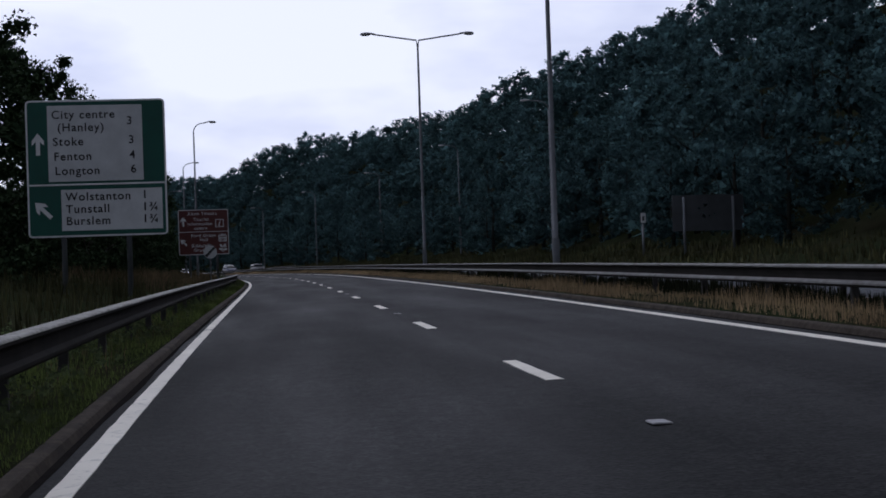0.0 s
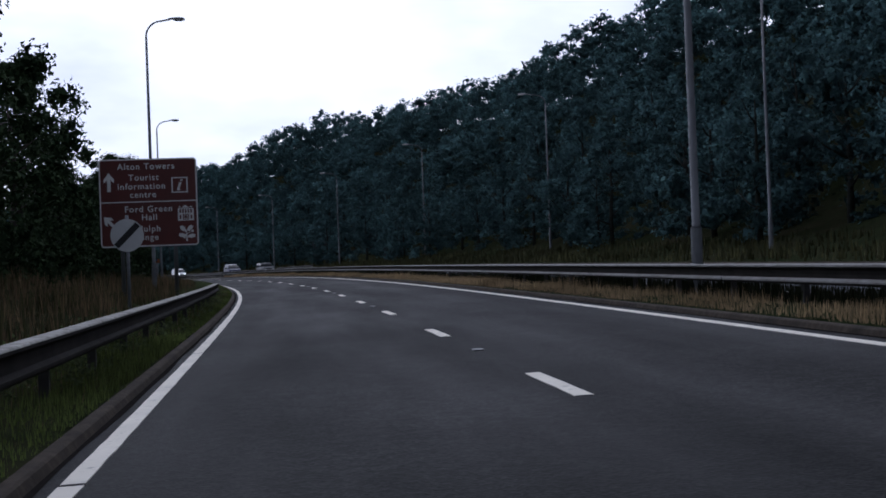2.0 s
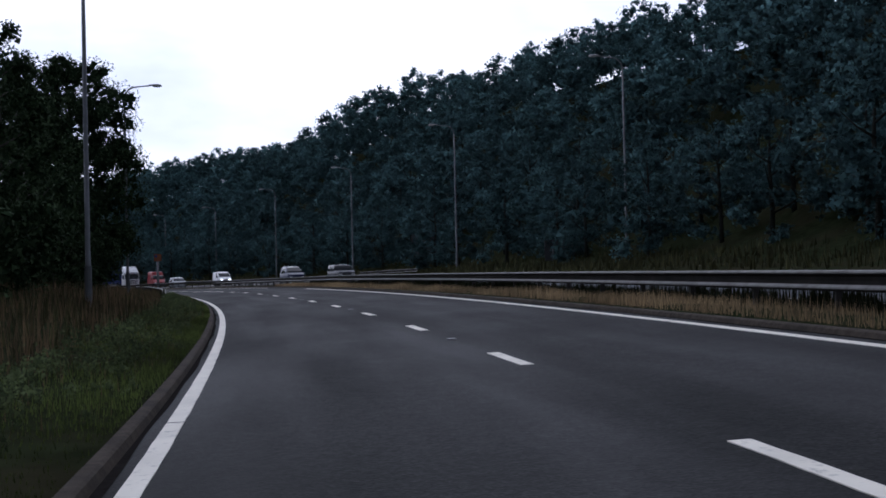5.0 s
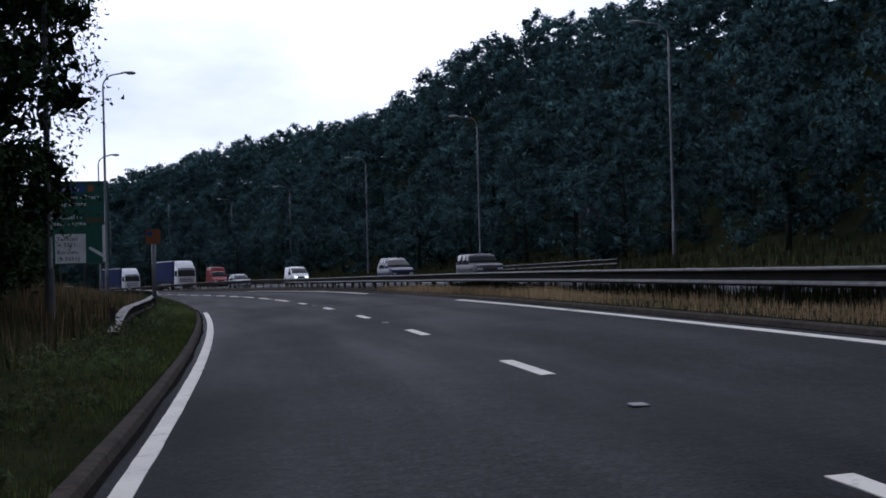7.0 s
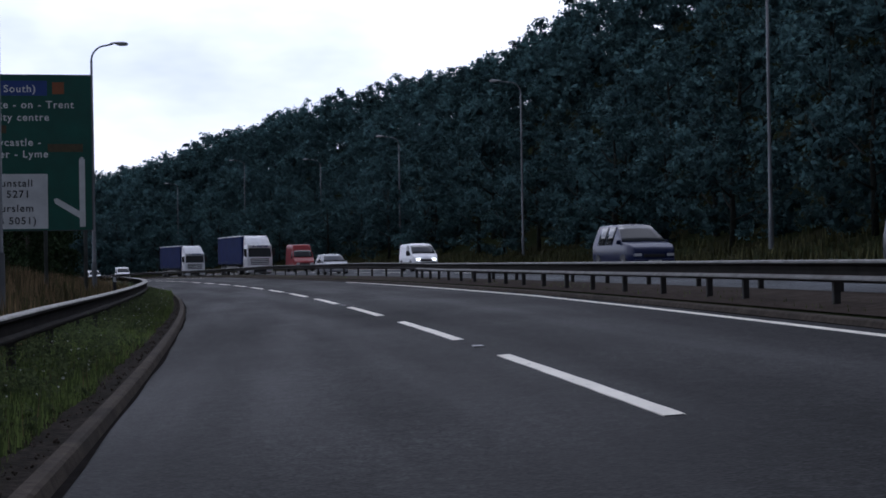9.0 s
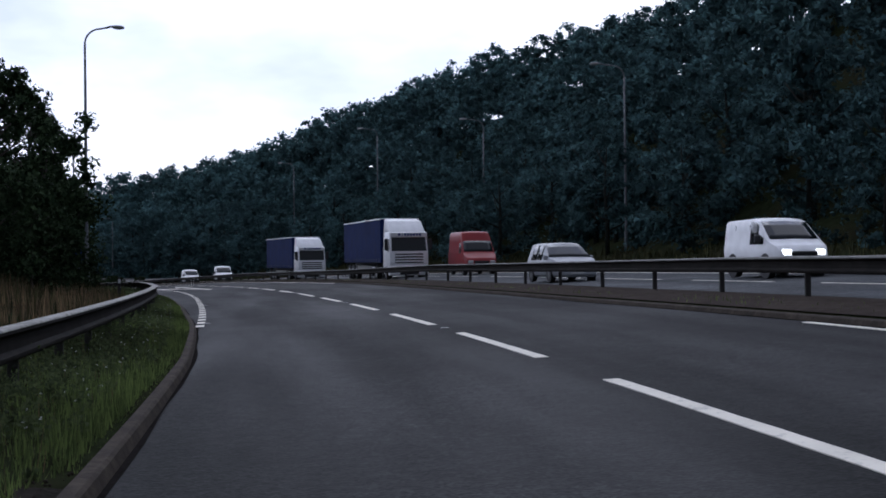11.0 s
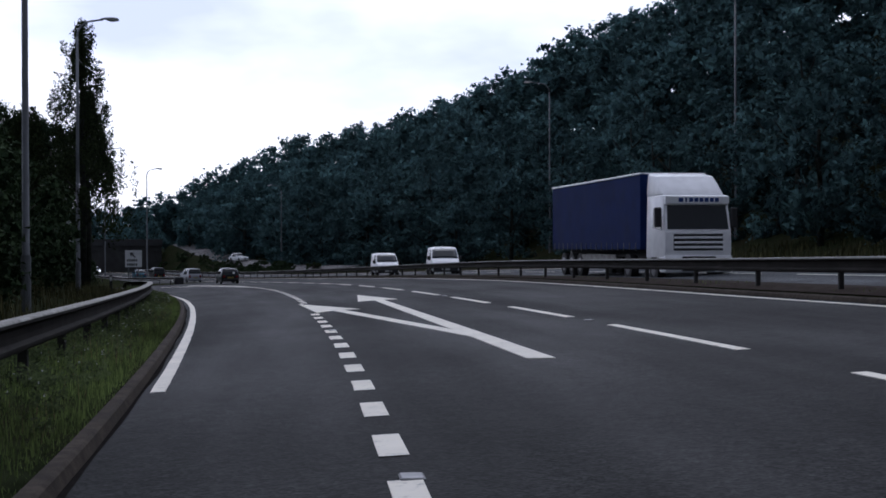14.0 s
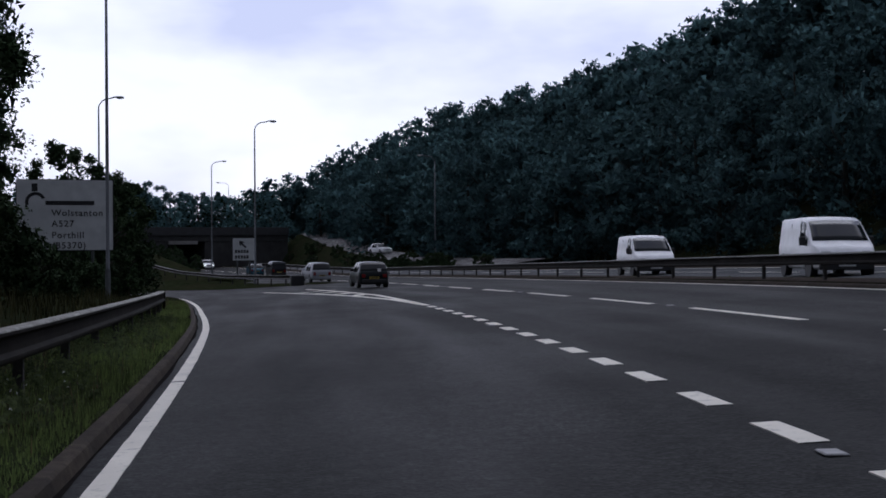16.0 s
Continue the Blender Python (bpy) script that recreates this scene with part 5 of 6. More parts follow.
def quad_part(name, corners, material, parent, push=0.012, label=""):
    """A thin pane through four corners, a little proud of what lies behind it."""
    c = [Vector(p) for p in corners]
    nrm = (c[1] - c[0]).cross(c[3] - c[0]).normalized()
    bm = bmesh.new()
    lo = [bm.verts.new(p - nrm * 0.01) for p in c]
    hi = [bm.verts.new(p + nrm * push) for p in c]
    bm.faces.new(hi)
    bm.faces.new(lo[::-1])
    for i in range(4):
        bm.faces.new((lo[i], lo[(i + 1) % 4], hi[(i + 1) % 4], hi[i]))
    return part(name, bm, material, parent, label)


def shell(t, pts, L, Wd, H, belt, lean, paint, sill=0.2):
    """A rounded body under a top line of (y, z) points; gives a cutter for window panes on it and its half width."""
    ys = sorted({round(y, 3) for y, z in pts} | {round(float(y), 3) for y in np.linspace(0, L, 30)} | {0.015, 0.05, round(L - 0.015, 3), round(L - 0.05, 3)})
    tops = np.interp(ys, [p[0] for p in pts], [p[1] for p in pts])

    def plan(y):
        return Wd / 2 * (1 - 0.10 * max(0, 1 - y / 0.45) ** 2.5 - 0.17 * max(0, 1 - (L - y) / 0.75) ** 2.5)

    def section(y, zt):
        w = plan(y)
        zb = min(belt, zt - 0.07)
        a = zt - zb
        ends = 0.06 * max(0, 1 - y / 0.06) + 0.06 * max(0, 1 - (L - y) / 0.06)
        x4, x6 = w * 0.985, w * 0.985 - lean * 0.88 * a
        half = [(w * 0.88, sill + ends), (w * 0.97, sill + 0.1), (w, min(0.52, zb - 0.04)), (w, zb - 0.03), (x4, zb), (x4 - lean * 0.45 * a, zb + 0.5 * a), (x6, zb + 0.9 * a),
                (x6 - 0.07, zt - 0.03 * min(1, a)), (x6 * 0.6, zt), (0.0, zt + 0.012)]
        return [(x, y, z) for x, z in half] + [(-x, y, z) for x, z in half[-2::-1]]

    rows = [section(y, z) for y, z in zip(ys, tops)]
    k = len(rows[0])
    bm = bmesh.new()
    vs = [[bm.verts.new(p) for p in r] for r in rows]
    for r0, r1 in zip(vs, vs[1:]):
        for j in range(k):
            bm.faces.new((r0[j], r1[j], r1[(j + 1) % k], r0[(j + 1) % k]))
    bm.faces.new(vs[0])
    bm.faces.new(vs[-1][::-1])
    bmesh.ops.recalc_face_normals(bm, faces=bm.faces)
    part("body", bm, paint, t, smooth=True)

    def patch(name, y0, y1, j0, j1, up=1.0, material=None):
        """A pane over the body between two stations and two lines of its section."""
        yy = np.linspace(y0, y1, 5)
        grid = [section(y, float(np.interp(y, ys, tops)))[j0:j1 + 1] for y in yy]
        g = np.array(grid)
        if up < 1:
            g[:, -1 if j0 < 9 else 0] = g[:, 1] + (g[:, -1 if j0 < 9 else 0] - g[:, 1]) * up
        du, dv = np.gradient(g, axis=0), np.gradient(g, axis=1)
        nrm = np.cross(dv, du)
        nrm /= np.linalg.norm(nrm, axis=2, keepdims=True) + 1e-9
        if np.sum(nrm * (g - np.array((0, L * 0.5, H * 0.5)))) < 0:
            nrm = -nrm
        b = bmesh.new()
        hi = [[b.verts.new(q) for q in r] for r in g + nrm * 0.012]
        lo = [[b.verts.new(q) for q in r] for r in g - nrm * 0.02]
        n0, n1 = g.shape[:2]
        for i in range(n0 - 1):
            for j in range(n1 - 1):
                b.faces.new((hi[i][j], hi[i + 1][j], hi[i + 1][j + 1], hi[i][j + 1]))
                b.faces.new((lo[i][j], lo[i][j + 1], lo[i + 1][j + 1], lo[i + 1][j]))
        rim = [(i, 0) for i in range(n0)] + [(n0 - 1, j) for j in range(1, n1)] + [(i, n1 - 1) for i in range(n0 - 2, -1, -1)] + [(0, j) for j in range(n1 - 2, 0, -1)]
        for (i, j), (i2, j2) in zip(rim, rim[1:] + rim[:1]):
            b.faces.new((hi[i][j], lo[i][j], lo[i2][j2], hi[i2][j2]))
        bmesh.ops.recalc_face_normals(b, faces=b.faces)
        return part(name, b, material or AUTO_GLASS, t, smooth=True)

    def half_at(y, z):
        zt = float(np.interp(y, ys, tops))
        sec = section(y, zt)[:8]
        return float(np.interp(z, [q[2] for q in sec], [q[0] for q in sec]))
    return patch, half_at


def car(name, m, label, L, Wd, H, paint, kind="hatch", lit=False, group="cars"):
    """A car whose rear is at y = 0 and front at y = L."""
    t = thing(name, m, label, "van" if kind in ("van", "highvan") else "car", group)
    hw = Wd / 2
    clear = 0.2
    if kind == "hatch":
        waist, roof0, roof1 = 0.60 * H, (0.30, H), (0.50 * L, H)
        rear_top, wind, bon = (0.02, waist + 0.02), (0.70 * L, waist + 0.06), (L - 0.12, 0.50 * H)
        roof0 = (0.42, H * 0.985)
    elif kind == "mpv":
        waist = 0.56 * H
        rear_top, roof0, roof1, wind, bon = (0.02, waist), (0.36, H * 0.99), (0.52 * L, H), (0.78 * L, waist + 0.08), (L - 0.1, 0.50 * H)
    elif kind == "saloon":
        waist = 0.60 * H
        rear_top, roof0, roof1, wind, bon = (0.10, waist), (0.26 * L, H * 0.99), (0.50 * L, H), (0.70 * L, waist + 0.04), (L - 0.1, 0.52 * H)
    elif kind == "suv":
        waist = 0.60 * H
        rear_top, roof0, roof1, wind, bon = (0.02, waist), (0.18, H * 0.99), (0.58 * L, H), (0.70 * L, waist + 0.06), (L - 0.08, 0.56 * H)
    else:
        waist = 0.55 * H
        rear_top, roof0, roof1, wind, bon = (0.0, waist), (0.06, H), (0.70 * L, H), (0.88 * L, waist + 0.05), (L - 0.06, 0.46 * H)

    pts = [(0.0, rear_top[1] - 0.1), (max(0.03, rear_top[0]), rear_top[1]), roof0, (roof0[0] + 0.1 * L, H), roof1, (roof1[0] + 0.045 * L, H - 0.035),
           (wind[0], wind[1] + 0.02), (wind[0] + 0.05 * L, wind[1] - 0.01), (0.5 * (wind[0] + 0.05 * L + bon[0]), 0.5 * (wind[1] + bon[1]) + 0.03), bon, (L - 0.04, bon[1] - 0.07), (L, bon[1] - 0.17)]
    if kind == "saloon":
        pts.insert(2, (0.13 * L, rear_top[1] + 0.03))
    patch, half_top = shell(t, pts, L, Wd, H, waist, 0.34 if kind != "suv" else 0.2, paint)
    tail = pts[2][0] if kind == "saloon" else rear_top[0] + 0.02
    patch("rear_window", tail + 0.05, roof0[0] - 0.03, 6, 12)
    patch("windscreen", roof1[0] + 0.05 * L, wind[0] - 0.03, 6, 12)
    # side windows
    splits = [(0.18 * L, 0.36 * L), (0.38 * L, 0.55 * L)] if kind in ("hatch", "saloon", "mpv") else [(0.06 * L, 0.30 * L), (0.32 * L, 0.50 * L), (0.52 * L, 0.66 * L)]
    if kind == "van":
        splits = [(0.66 * L, 0.80 * L)]
    if kind == "saloon":
        splits = [(0.28 * L, 0.42 * L), (0.44 * L, 0.6 * L)]
    for sd in (-1, 1):
        for y0, y1 in splits:
            patch("side_window", y0, y1, *((4, 6) if sd > 0 else (12, 14)), up=0.93)
        bm = bmesh.new()
        box(bm, sd * (hw + 0.02) - 0.09, sd * (hw + 0.02) + 0.09, wind[0] - 0.32, wind[0] - 0.18, waist + 0.02, waist + 0.18, 0.03)
        part("door_mirror", bm, TRIM if kind == "hatch" else paint, t)
        bm = bmesh.new()
        box(bm, sd * (hw - 0.24) - 0.11, sd * (hw - 0.24) + 0.11, -0.012, 0.08, 0.55 if kind != "van" else 0.7, 0.55 + (0.2 if kind == "hatch" else 0.3), 0.02)
        part("tail_lamp", bm, RED_LAMP, t, "red tail lamp")
        bm = bmesh.new()
        box(bm, sd * (hw - 0.30) - 0.16, sd * (hw - 0.30) + 0.16, L - 0.12, L + 0.006, 0.55, 0.70, 0.03)
        part("headlamp", bm, LIT_LAMP if lit else CLEAR_LAMP, t, "lit headlamp" if lit else "clear headlamp")
        for y in (0.19 * L, 0.81 * L):
            rad = 0.29 if kind in ("hatch", "saloon", "mpv") else 0.33
            wheel(t, sd * (hw - 0.10), y, rad)
            bm = bmesh.new()
            tube(bm, [(sd * (hw - 0.03) - 0.035, y, rad + 0.03), (sd * (hw - 0.03) + 0.035, y, rad + 0.03)], [rad + 0.055, rad + 0.055], 18)
            part("wheel_arch", bm, TRIM, t)
    for y0, y1, nm in ((-0.035, 0.12, "rear_bumper"), (L - 0.12, L + 0.035, "front_bumper")):
        bm = bmesh.new()
        box(bm, -hw + 0.13, hw - 0.13, y0, y1, 0.26, 0.48, 0.04)
        part(nm, bm, TRIM if kind in ("hatch", "van", "suv") else paint, t)
    bm = bmesh.new()
    box(bm, -0.26, 0.26, -0.05, -0.03, 0.50, 0.61)
    rp = part("rear_plate", bm, PLATE_Y, t, "yellow number plate")
    bm = bmesh.new()
    box(bm, -0.2, 0.2, -0.056, -0.048, 0.53, 0.58)
    part("plate_bar", bm, TRIM, rp)
    bm = bmesh.new()
    box(bm, -0.26, 0.26, L + 0.03, L + 0.05, 0.32, 0.43)
    part("front_plate", bm, PLATE_W, t, "white number plate")
    bm = bmesh.new()
    box(bm, -hw + 0.5, hw - 0.5, L - 0.06, L + 0.012, 0.52, 0.66, 0.02)
    part("grille", bm, TRIM, t)
    return t


DARK_GREEN = car_paint("dark_green_paint", (0.006, 0.011, 0.013))
GREY_CAR = car_paint("dark_grey_paint", (0.055, 0.058, 0.064), 0.35)
SILVER = car_paint("silver_paint", (0.36, 0.37, 0.39), 0.35)
WHITE_CAR = car_paint("white_paint", (0.90, 0.90, 0.90), 0.35)
BLACK_CAR = car_paint("black_paint", (0.012, 0.013, 0.016))
BLUE_CAR = car_paint("blue_paint", (0.008, 0.014, 0.055))
RED_VAN = car_paint("red_paint", (0.26, 0.022, 0.024), 0.4)
TEAL = car_paint("teal_paint", (0.02, 0.09, 0.13))


def away(s, u, turn=0.0):
    return road_pose(s, u, 0.0, turn)


def toward(s, u, turn=0.0):
    """The pose of a vehicle whose front, facing back along the road, stands at s."""
    return road_pose(s, u, 0.0, turn + 180)


t = car("hatchback", away(436.6, -2.4, 3), "small dark green hatchback with a white rear sticker on the road", 3.55, 1.62, 1.38, DARK_GREEN, "hatch")
quad_part("sticker", [(0.38, 0.045, 0.875), (0.20, 0.045, 0.875), (0.20, 0.11, 1.03), (0.38, 0.11, 1.03)], PLATE_W, t, 0.03, "white square sticker")
car("people_carrier", away(477, 0.0, 4), "silver people carrier ahead on the road", 4.2, 1.74, 1.62, SILVER, "mpv")
car("off_roader", away(516, 4.2, -4), "dark off-road car with a square tail", 4.1, 1.75, 1.75, BLACK_CAR, "suv")
car("teal_saloon", away(527, 4.6, -8), "teal saloon car ahead on the bend", 4.3, 1.7, 1.4, TEAL, "saloon")
car("white_saloon", road_pose(573, 13.8, 0.0, 165), "white car with lit headlamps at the mouth of the underpass", 4.3, 1.7, 1.42, WHITE_CAR, "saloon", True)


def at_front(s, u, L, turn=0.0):
    """A pose for a vehicle coming the other way whose front is at s."""
    return toward(s + L, u, turn)


def panel_van(name, m, label, L, Wd, H, paint, lit=False):
    """A panel van whose rear is at y = 0 and front at y = L."""
    t = thing(name, m, label, "van", "vans")
    pts = [(0.0, H - 0.22), (0.05, H - 0.06), (0.2, H - 0.01), (0.5 * L, H + 0.02), (L - 1.8, H), (L - 1.5, H - 0.07), (L - 0.68, 1.14), (L - 0.52, 1.06), (L - 0.26, 0.97), (L - 0.06, 0.80), (L, 0.62)]
    patch, half = shell(t, pts, L, Wd, H, 1.02, 0.13, paint, 0.28)
    patch("windscreen", L - 1.44, L - 0.72, 7, 11)
    for sd in (-1, 1):
        patch("side_window", L - 2.0, L - 1.42, *((4, 6) if sd > 0 else (12, 14)), up=0.9)
        patch("quarter_window", L - 1.38, L - 1.02, *((4, 5) if sd > 0 else (13, 14)), up=0.8)
        for y in (L - 2.1, L - 3.2):
            c = [(sd * half(y, z), y + d, z) for d, z in ((0, 0.45), (0.03, 0.45), (0.03, H - 0.2), (0, H - 0.2))]
            quad_part("door_gap", c if sd > 0 else c[::-1], TRIM, t, 0.012)
        c = [(sd * half(y, z), y, z) for y, z in ((0.5, 0.52), (L - 1.3, 0.52), (L - 1.3, 0.6), (0.5, 0.6))]
        quad_part("rub_strip", c if sd > 0 else c[::-1], TRIM, t, 0.025)
        bm = bmesh.new()
        box(bm, sd * (Wd / 2 + 0.1) - 0.1, sd * (Wd / 2 + 0.1) + 0.1, L - 1.25, L - 1.1, 1.05, 1.32, 0.04)
        part("door_mirror", bm, TRIM, t)
        bm = bmesh.new()
        box(bm, sd * (Wd / 2 - 0.34) - 0.15, sd * (Wd / 2 - 0.34) + 0.15, L - 0.22, L - 0.01, 0.66, 0.86, 0.04)
        part("headlamp", bm, LIT_LAMP if lit else CLEAR_LAMP, t, "lit headlamp" if lit else "clear headlamp")
        for y in (0.9, L - 0.85):
            wheel(t, sd * (Wd / 2 - 0.13), y, 0.32, 0.2)
            bm = bmesh.new()
            tube(bm, [(sd * (Wd / 2 - 0.02) - 0.03, y, 0.36), (sd * (Wd / 2 - 0.02) + 0.03, y, 0.36)], [0.39, 0.39], 18)
            part("wheel_arch", bm, TRIM, t)
    for x0, x1, y0, y1, z0, z1, nm in ((-Wd / 2 + 0.14, Wd / 2 - 0.14, L - 0.16, L + 0.04, 0.27, 0.60, "front_bumper"), (-0.42, 0.42, L - 0.1, L + 0.015, 0.66, 0.80, "grille"), (-Wd / 2 + 0.1, Wd / 2 - 0.1, -0.05, 0.1, 0.3, 0.52, "rear_bumper")):
        bm = bmesh.new()
        box(bm, x0, x1, y0, y1, z0, z1, 0.03)
        part(nm, bm, TRIM, t)
    bm = bmesh.new()
    box(bm, -0.26, 0.26, L + 0.035, L + 0.05, 0.38, 0.49)
    part("front_plate", bm, PLATE_W, t, "white number plate")
    return t


panel_van("panel_van", at_front(405, 9.8, 4.9, -8), "white panel van on the opposite carriageway", 4.9, 1.94, 1.92, WHITE_CAR)
panel_van("panel_van", at_front(424.5, 9.5, 4.6, -5), "small white panel van on the opposite carriageway", 4.6, 1.88, 1.88, WHITE_CAR)
car("silver_saloon", at_front(292, 9.5, 4.1), "pale silver hatchback on the opposite carriageway", 4.1, 1.75, 1.5, SILVER, "mpv")
car("estate_car", at_front(221, 13.0, 4.6), "dark grey estate car with roof rails coming the other way", 4.6, 1.75, 1.5, GREY_CAR, "suv")
car("blue_people_carrier", at_front(243, 13.0, 4.6), "dark blue people carrier on the opposite carriageway", 4.6, 1.85, 1.8, BLUE_CAR, "mpv")
panel_van("light_van", at_front(281, 13.2, 4.2), "small white van with lit headlamps on the opposite carriageway", 4.2, 1.75, 1.82, WHITE_CAR, True)
car("white_off_roader", at_front(345, 13.0, 4.4), "white off-road car with lit headlamps on the opposite carriageway", 4.4, 1.8, 1.75, WHITE_CAR, "suv", True)
car("far_car", road_pose(548, 28.9, 2.0, 186), "pale car coming down the upper slip road", 4.2, 1.7, 1.45, WHITE_CAR, "saloon")


def high_van(m, label):
    t = thing("high_roof_van", m, label, "van", "vans")
    L, H = 5.6, 2.65
    pts = [(0.0, H - 0.2), (0.06, H - 0.05), (0.3, H), (L - 2.0, H - 0.02), (L - 1.75, H - 0.12), (L - 1.42, 2.08), (L - 0.86, 1.36), (L - 0.7, 1.28), (L - 0.1, 1.0), (L - 0.02, 0.85), (L, 0.7)]
    patch, half = shell(t, pts, L, 1.98, H, 1.3, 0.1, RED_VAN, 0.28)
    patch("windscreen", L - 1.40, L - 0.90, 7, 11)
    for sd in (-1, 1):
        patch("side_window", L - 2.05, L - 1.45, *((4, 5) if sd > 0 else (13, 14)))
        c = [(sd * 0.98, 0.3, 1.28), (sd * 0.98, L - 2.2, 1.28), (sd * 0.98, L - 2.2, 1.32), (sd * 0.98, 0.3, 1.32)]
        quad_part("rub_strip", c if sd > 0 else c[::-1], RED_VAN, t, 0.03)
        for y in (1.1, L - 0.95):
            wheel(t, sd * 0.84, y, 0.33, 0.21)
        bm = bmesh.new()
        box(bm, sd * 0.66 - 0.17, sd * 0.66 + 0.17, L - 0.1, L + 0.005, 0.68, 0.88, 0.03)
        part("headlamp", bm, CLEAR_LAMP, t, "clear headlamp")
    bm = bmesh.new()
    box(bm, -0.9, 0.9, L - 0.12, L + 0.05, 0.3, 0.55, 0.05)
    part("front_bumper", bm, TRIM, t)
    bm = bmesh.new()
    box(bm, -0.45, 0.45, L - 0.05, L + 0.012, 0.66, 0.86, 0.02)
    part("grille", bm, TRIM, t)
    return t


high_van(at_front(320.5, 13.3, 5.6, -3), "red high-roof van with dark windows on the opposite carriageway")


def lorry(m, label):
    """An articulated lorry: rear at y = 0, cab front at y = 15.2."""
    t = thing("lorry", m, label, "lorry", "lorries")
    cabw = WHITE_CAR
    curtain = mat("blue_curtain", (0.010, 0.022, 0.095), 0.8, var=0.2, scale=1.2, bump=0.3, bump_scale=2.0, dirt=(0.02, 0.03, 0.08), dirt_amt=0.5, spec=0.08)
    bm = bmesh.new()
    box(bm, -1.27, 1.27, 0.0, 12.6, 1.15, 3.92, 0.03)
    tr = part("trailer_body", bm, curtain, t, "blue curtain-sided trailer body")
    for x0, x1, y0, y1, z0, z1, nm in ((-1.30, 1.30, 0.0, 12.65, 3.92, 4.0, "roof_rail"), (-1.29, 1.29, 12.6, 12.68, 1.15, 3.95, "headboard")):
        bm = bmesh.new()
        box(bm, x0, x1, y0, y1, z0, z1, 0.02)
        part(nm, bm, cabw if nm == "roof_rail" else curtain, tr, "white roof rail" if nm == "roof_rail" else "dark blue headboard")
    for sd in (-1, 1):
        for k in range(17):
            bm = bmesh.new()
            box(bm, sd * 1.275 - 0.012, sd * 1.275 + 0.012, 0.4 + 0.73 * k, 0.44 + 0.73 * k, 1.1, 1.42)
            part("curtain_strap", bm, STEEL, tr)
        bm = bmesh.new()
        box(bm, sd * 1.2 - 0.02, sd * 1.2 + 0.02, 4.6, 9.4, 0.55, 0.95, 0.01)
        part("side_guard", bm, STEEL, t)
        for y in (1.8, 3.1, 4.4, 11.0, 14.0):
            wheel(t, sd * 1.08, y, 0.5, 0.3)
    bm = bmesh.new()
    box(bm, -0.5, 0.5, 0.3, 12.9, 0.85, 1.14, 0.02)
    part("chassis", bm, TRIM, t)
    yf = 15.2
    half = lambda y, z: 1.24 - 0.05 * max(0, (z - 1.8) / 1.3)
    bm = bmesh.new()
    hull(bm, [(13.15, 0.85), (yf - 0.08, 0.85), (yf, 1.1), (yf, 1.75), (yf - 0.25, 2.95), (yf - 0.3, 3.1), (13.15, 3.1)], half, 0.06)
    cab = part("cab", bm, cabw, t, "white lorry cab", True)
    bm = bmesh.new()
    hull(bm, [(12.95, 3.08), (yf - 0.45, 3.08), (yf - 0.75, 3.35), (yf - 1.35, 3.82), (12.95, 3.95)], lambda y, z: 1.16 - 0.08 * max(0, (z - 3.1)), 0.08)
    part("roof_fairing", bm, cabw, cab, "", True)
    a, b = (yf - 0.02, 1.88), (yf - 0.21, 2.72)
    quad_part("windscreen", [(-1.13, a[0], a[1]), (1.13, a[0], a[1]), (1.09, b[0], b[1]), (-1.09, b[0], b[1])], AUTO_GLASS, cab, 0.02)
    bm = bmesh.new()
    hull(bm, [(yf - 0.28, 2.76), (yf - 0.06, 2.76), (yf - 0.06, 3.04), (yf - 0.28, 3.08)], lambda y, z: 1.18, 0.03)
    vis = part("name_board", bm, cabw, cab)
    for k, w in enumerate((0.16, 0.06, 0.14, 0.14, 0.14, 0.14, 0.14, 0.14)):
        x = 0.62 - 0.19 * k
        bm = bmesh.new()
        box(bm, x - w / 2, x + w / 2, yf - 0.065, yf - 0.05, 2.84, 2.98)
        part("lettering_bar", bm, SIGN_BLUE, vis)
    bm = bmesh.new()
    box(bm, -0.92, 0.92, yf - 0.04, yf + 0.012, 1.12, 1.72, 0.02)
    gr = part("grille", bm, TRIM, cab)
    for k in range(3):
        bm = bmesh.new()
        box(bm, -0.9, 0.9, yf, yf + 0.03, 1.2 + 0.17 * k, 1.28 + 0.17 * k, 0.01)
        part("grille_slat", bm, cabw, gr)
    bm = bmesh.new()
    hull(bm, [(yf - 0.6, 0.35), (yf + 0.02, 0.35), (yf + 0.06, 0.5), (yf + 0.05, 0.95), (yf - 0.6, 0.95)], lambda y, z: 1.24, 0.04)
    bp = part("bumper", bm, cabw, cab, "", True)
    bm = bmesh.new()
    box(bm, -0.62, 0.62, yf, yf + 0.066, 0.4, 0.92, 0.02)
    part("air_intake", bm, TRIM, bp)
    for sd in (-1, 1):
        bm = bmesh.new()
        box(bm, sd * 0.92 - 0.22, sd * 0.92 + 0.22, yf, yf + 0.075, 0.6, 0.82, 0.03)
        part("headlamp", bm, CLEAR_LAMP, bp, "clear headlamp")
        c = [(sd * 1.245, yf - 1.25, 1.95), (sd * 1.245, yf - 0.35, 1.85), (sd * 1.21, yf - 0.45, 2.65), (sd * 1.21, yf - 1.25, 2.65)]
        quad_part("side_window", c if sd > 0 else c[::-1], AUTO_GLASS, cab)
        bm = bmesh.new()
        box(bm, sd * 1.42 - 0.12, sd * 1.42 + 0.12, yf - 0.3, yf - 0.16, 1.95, 2.65, 0.04)
        part("mirror", bm, TRIM, cab)
        bm = bmesh.new()
        hull(bm, [(13.2, 0.45), (13.45, 0.45), (13.45, 1.0), (13.2, 1.0)], lambda y, z: 1.22, 0.02)
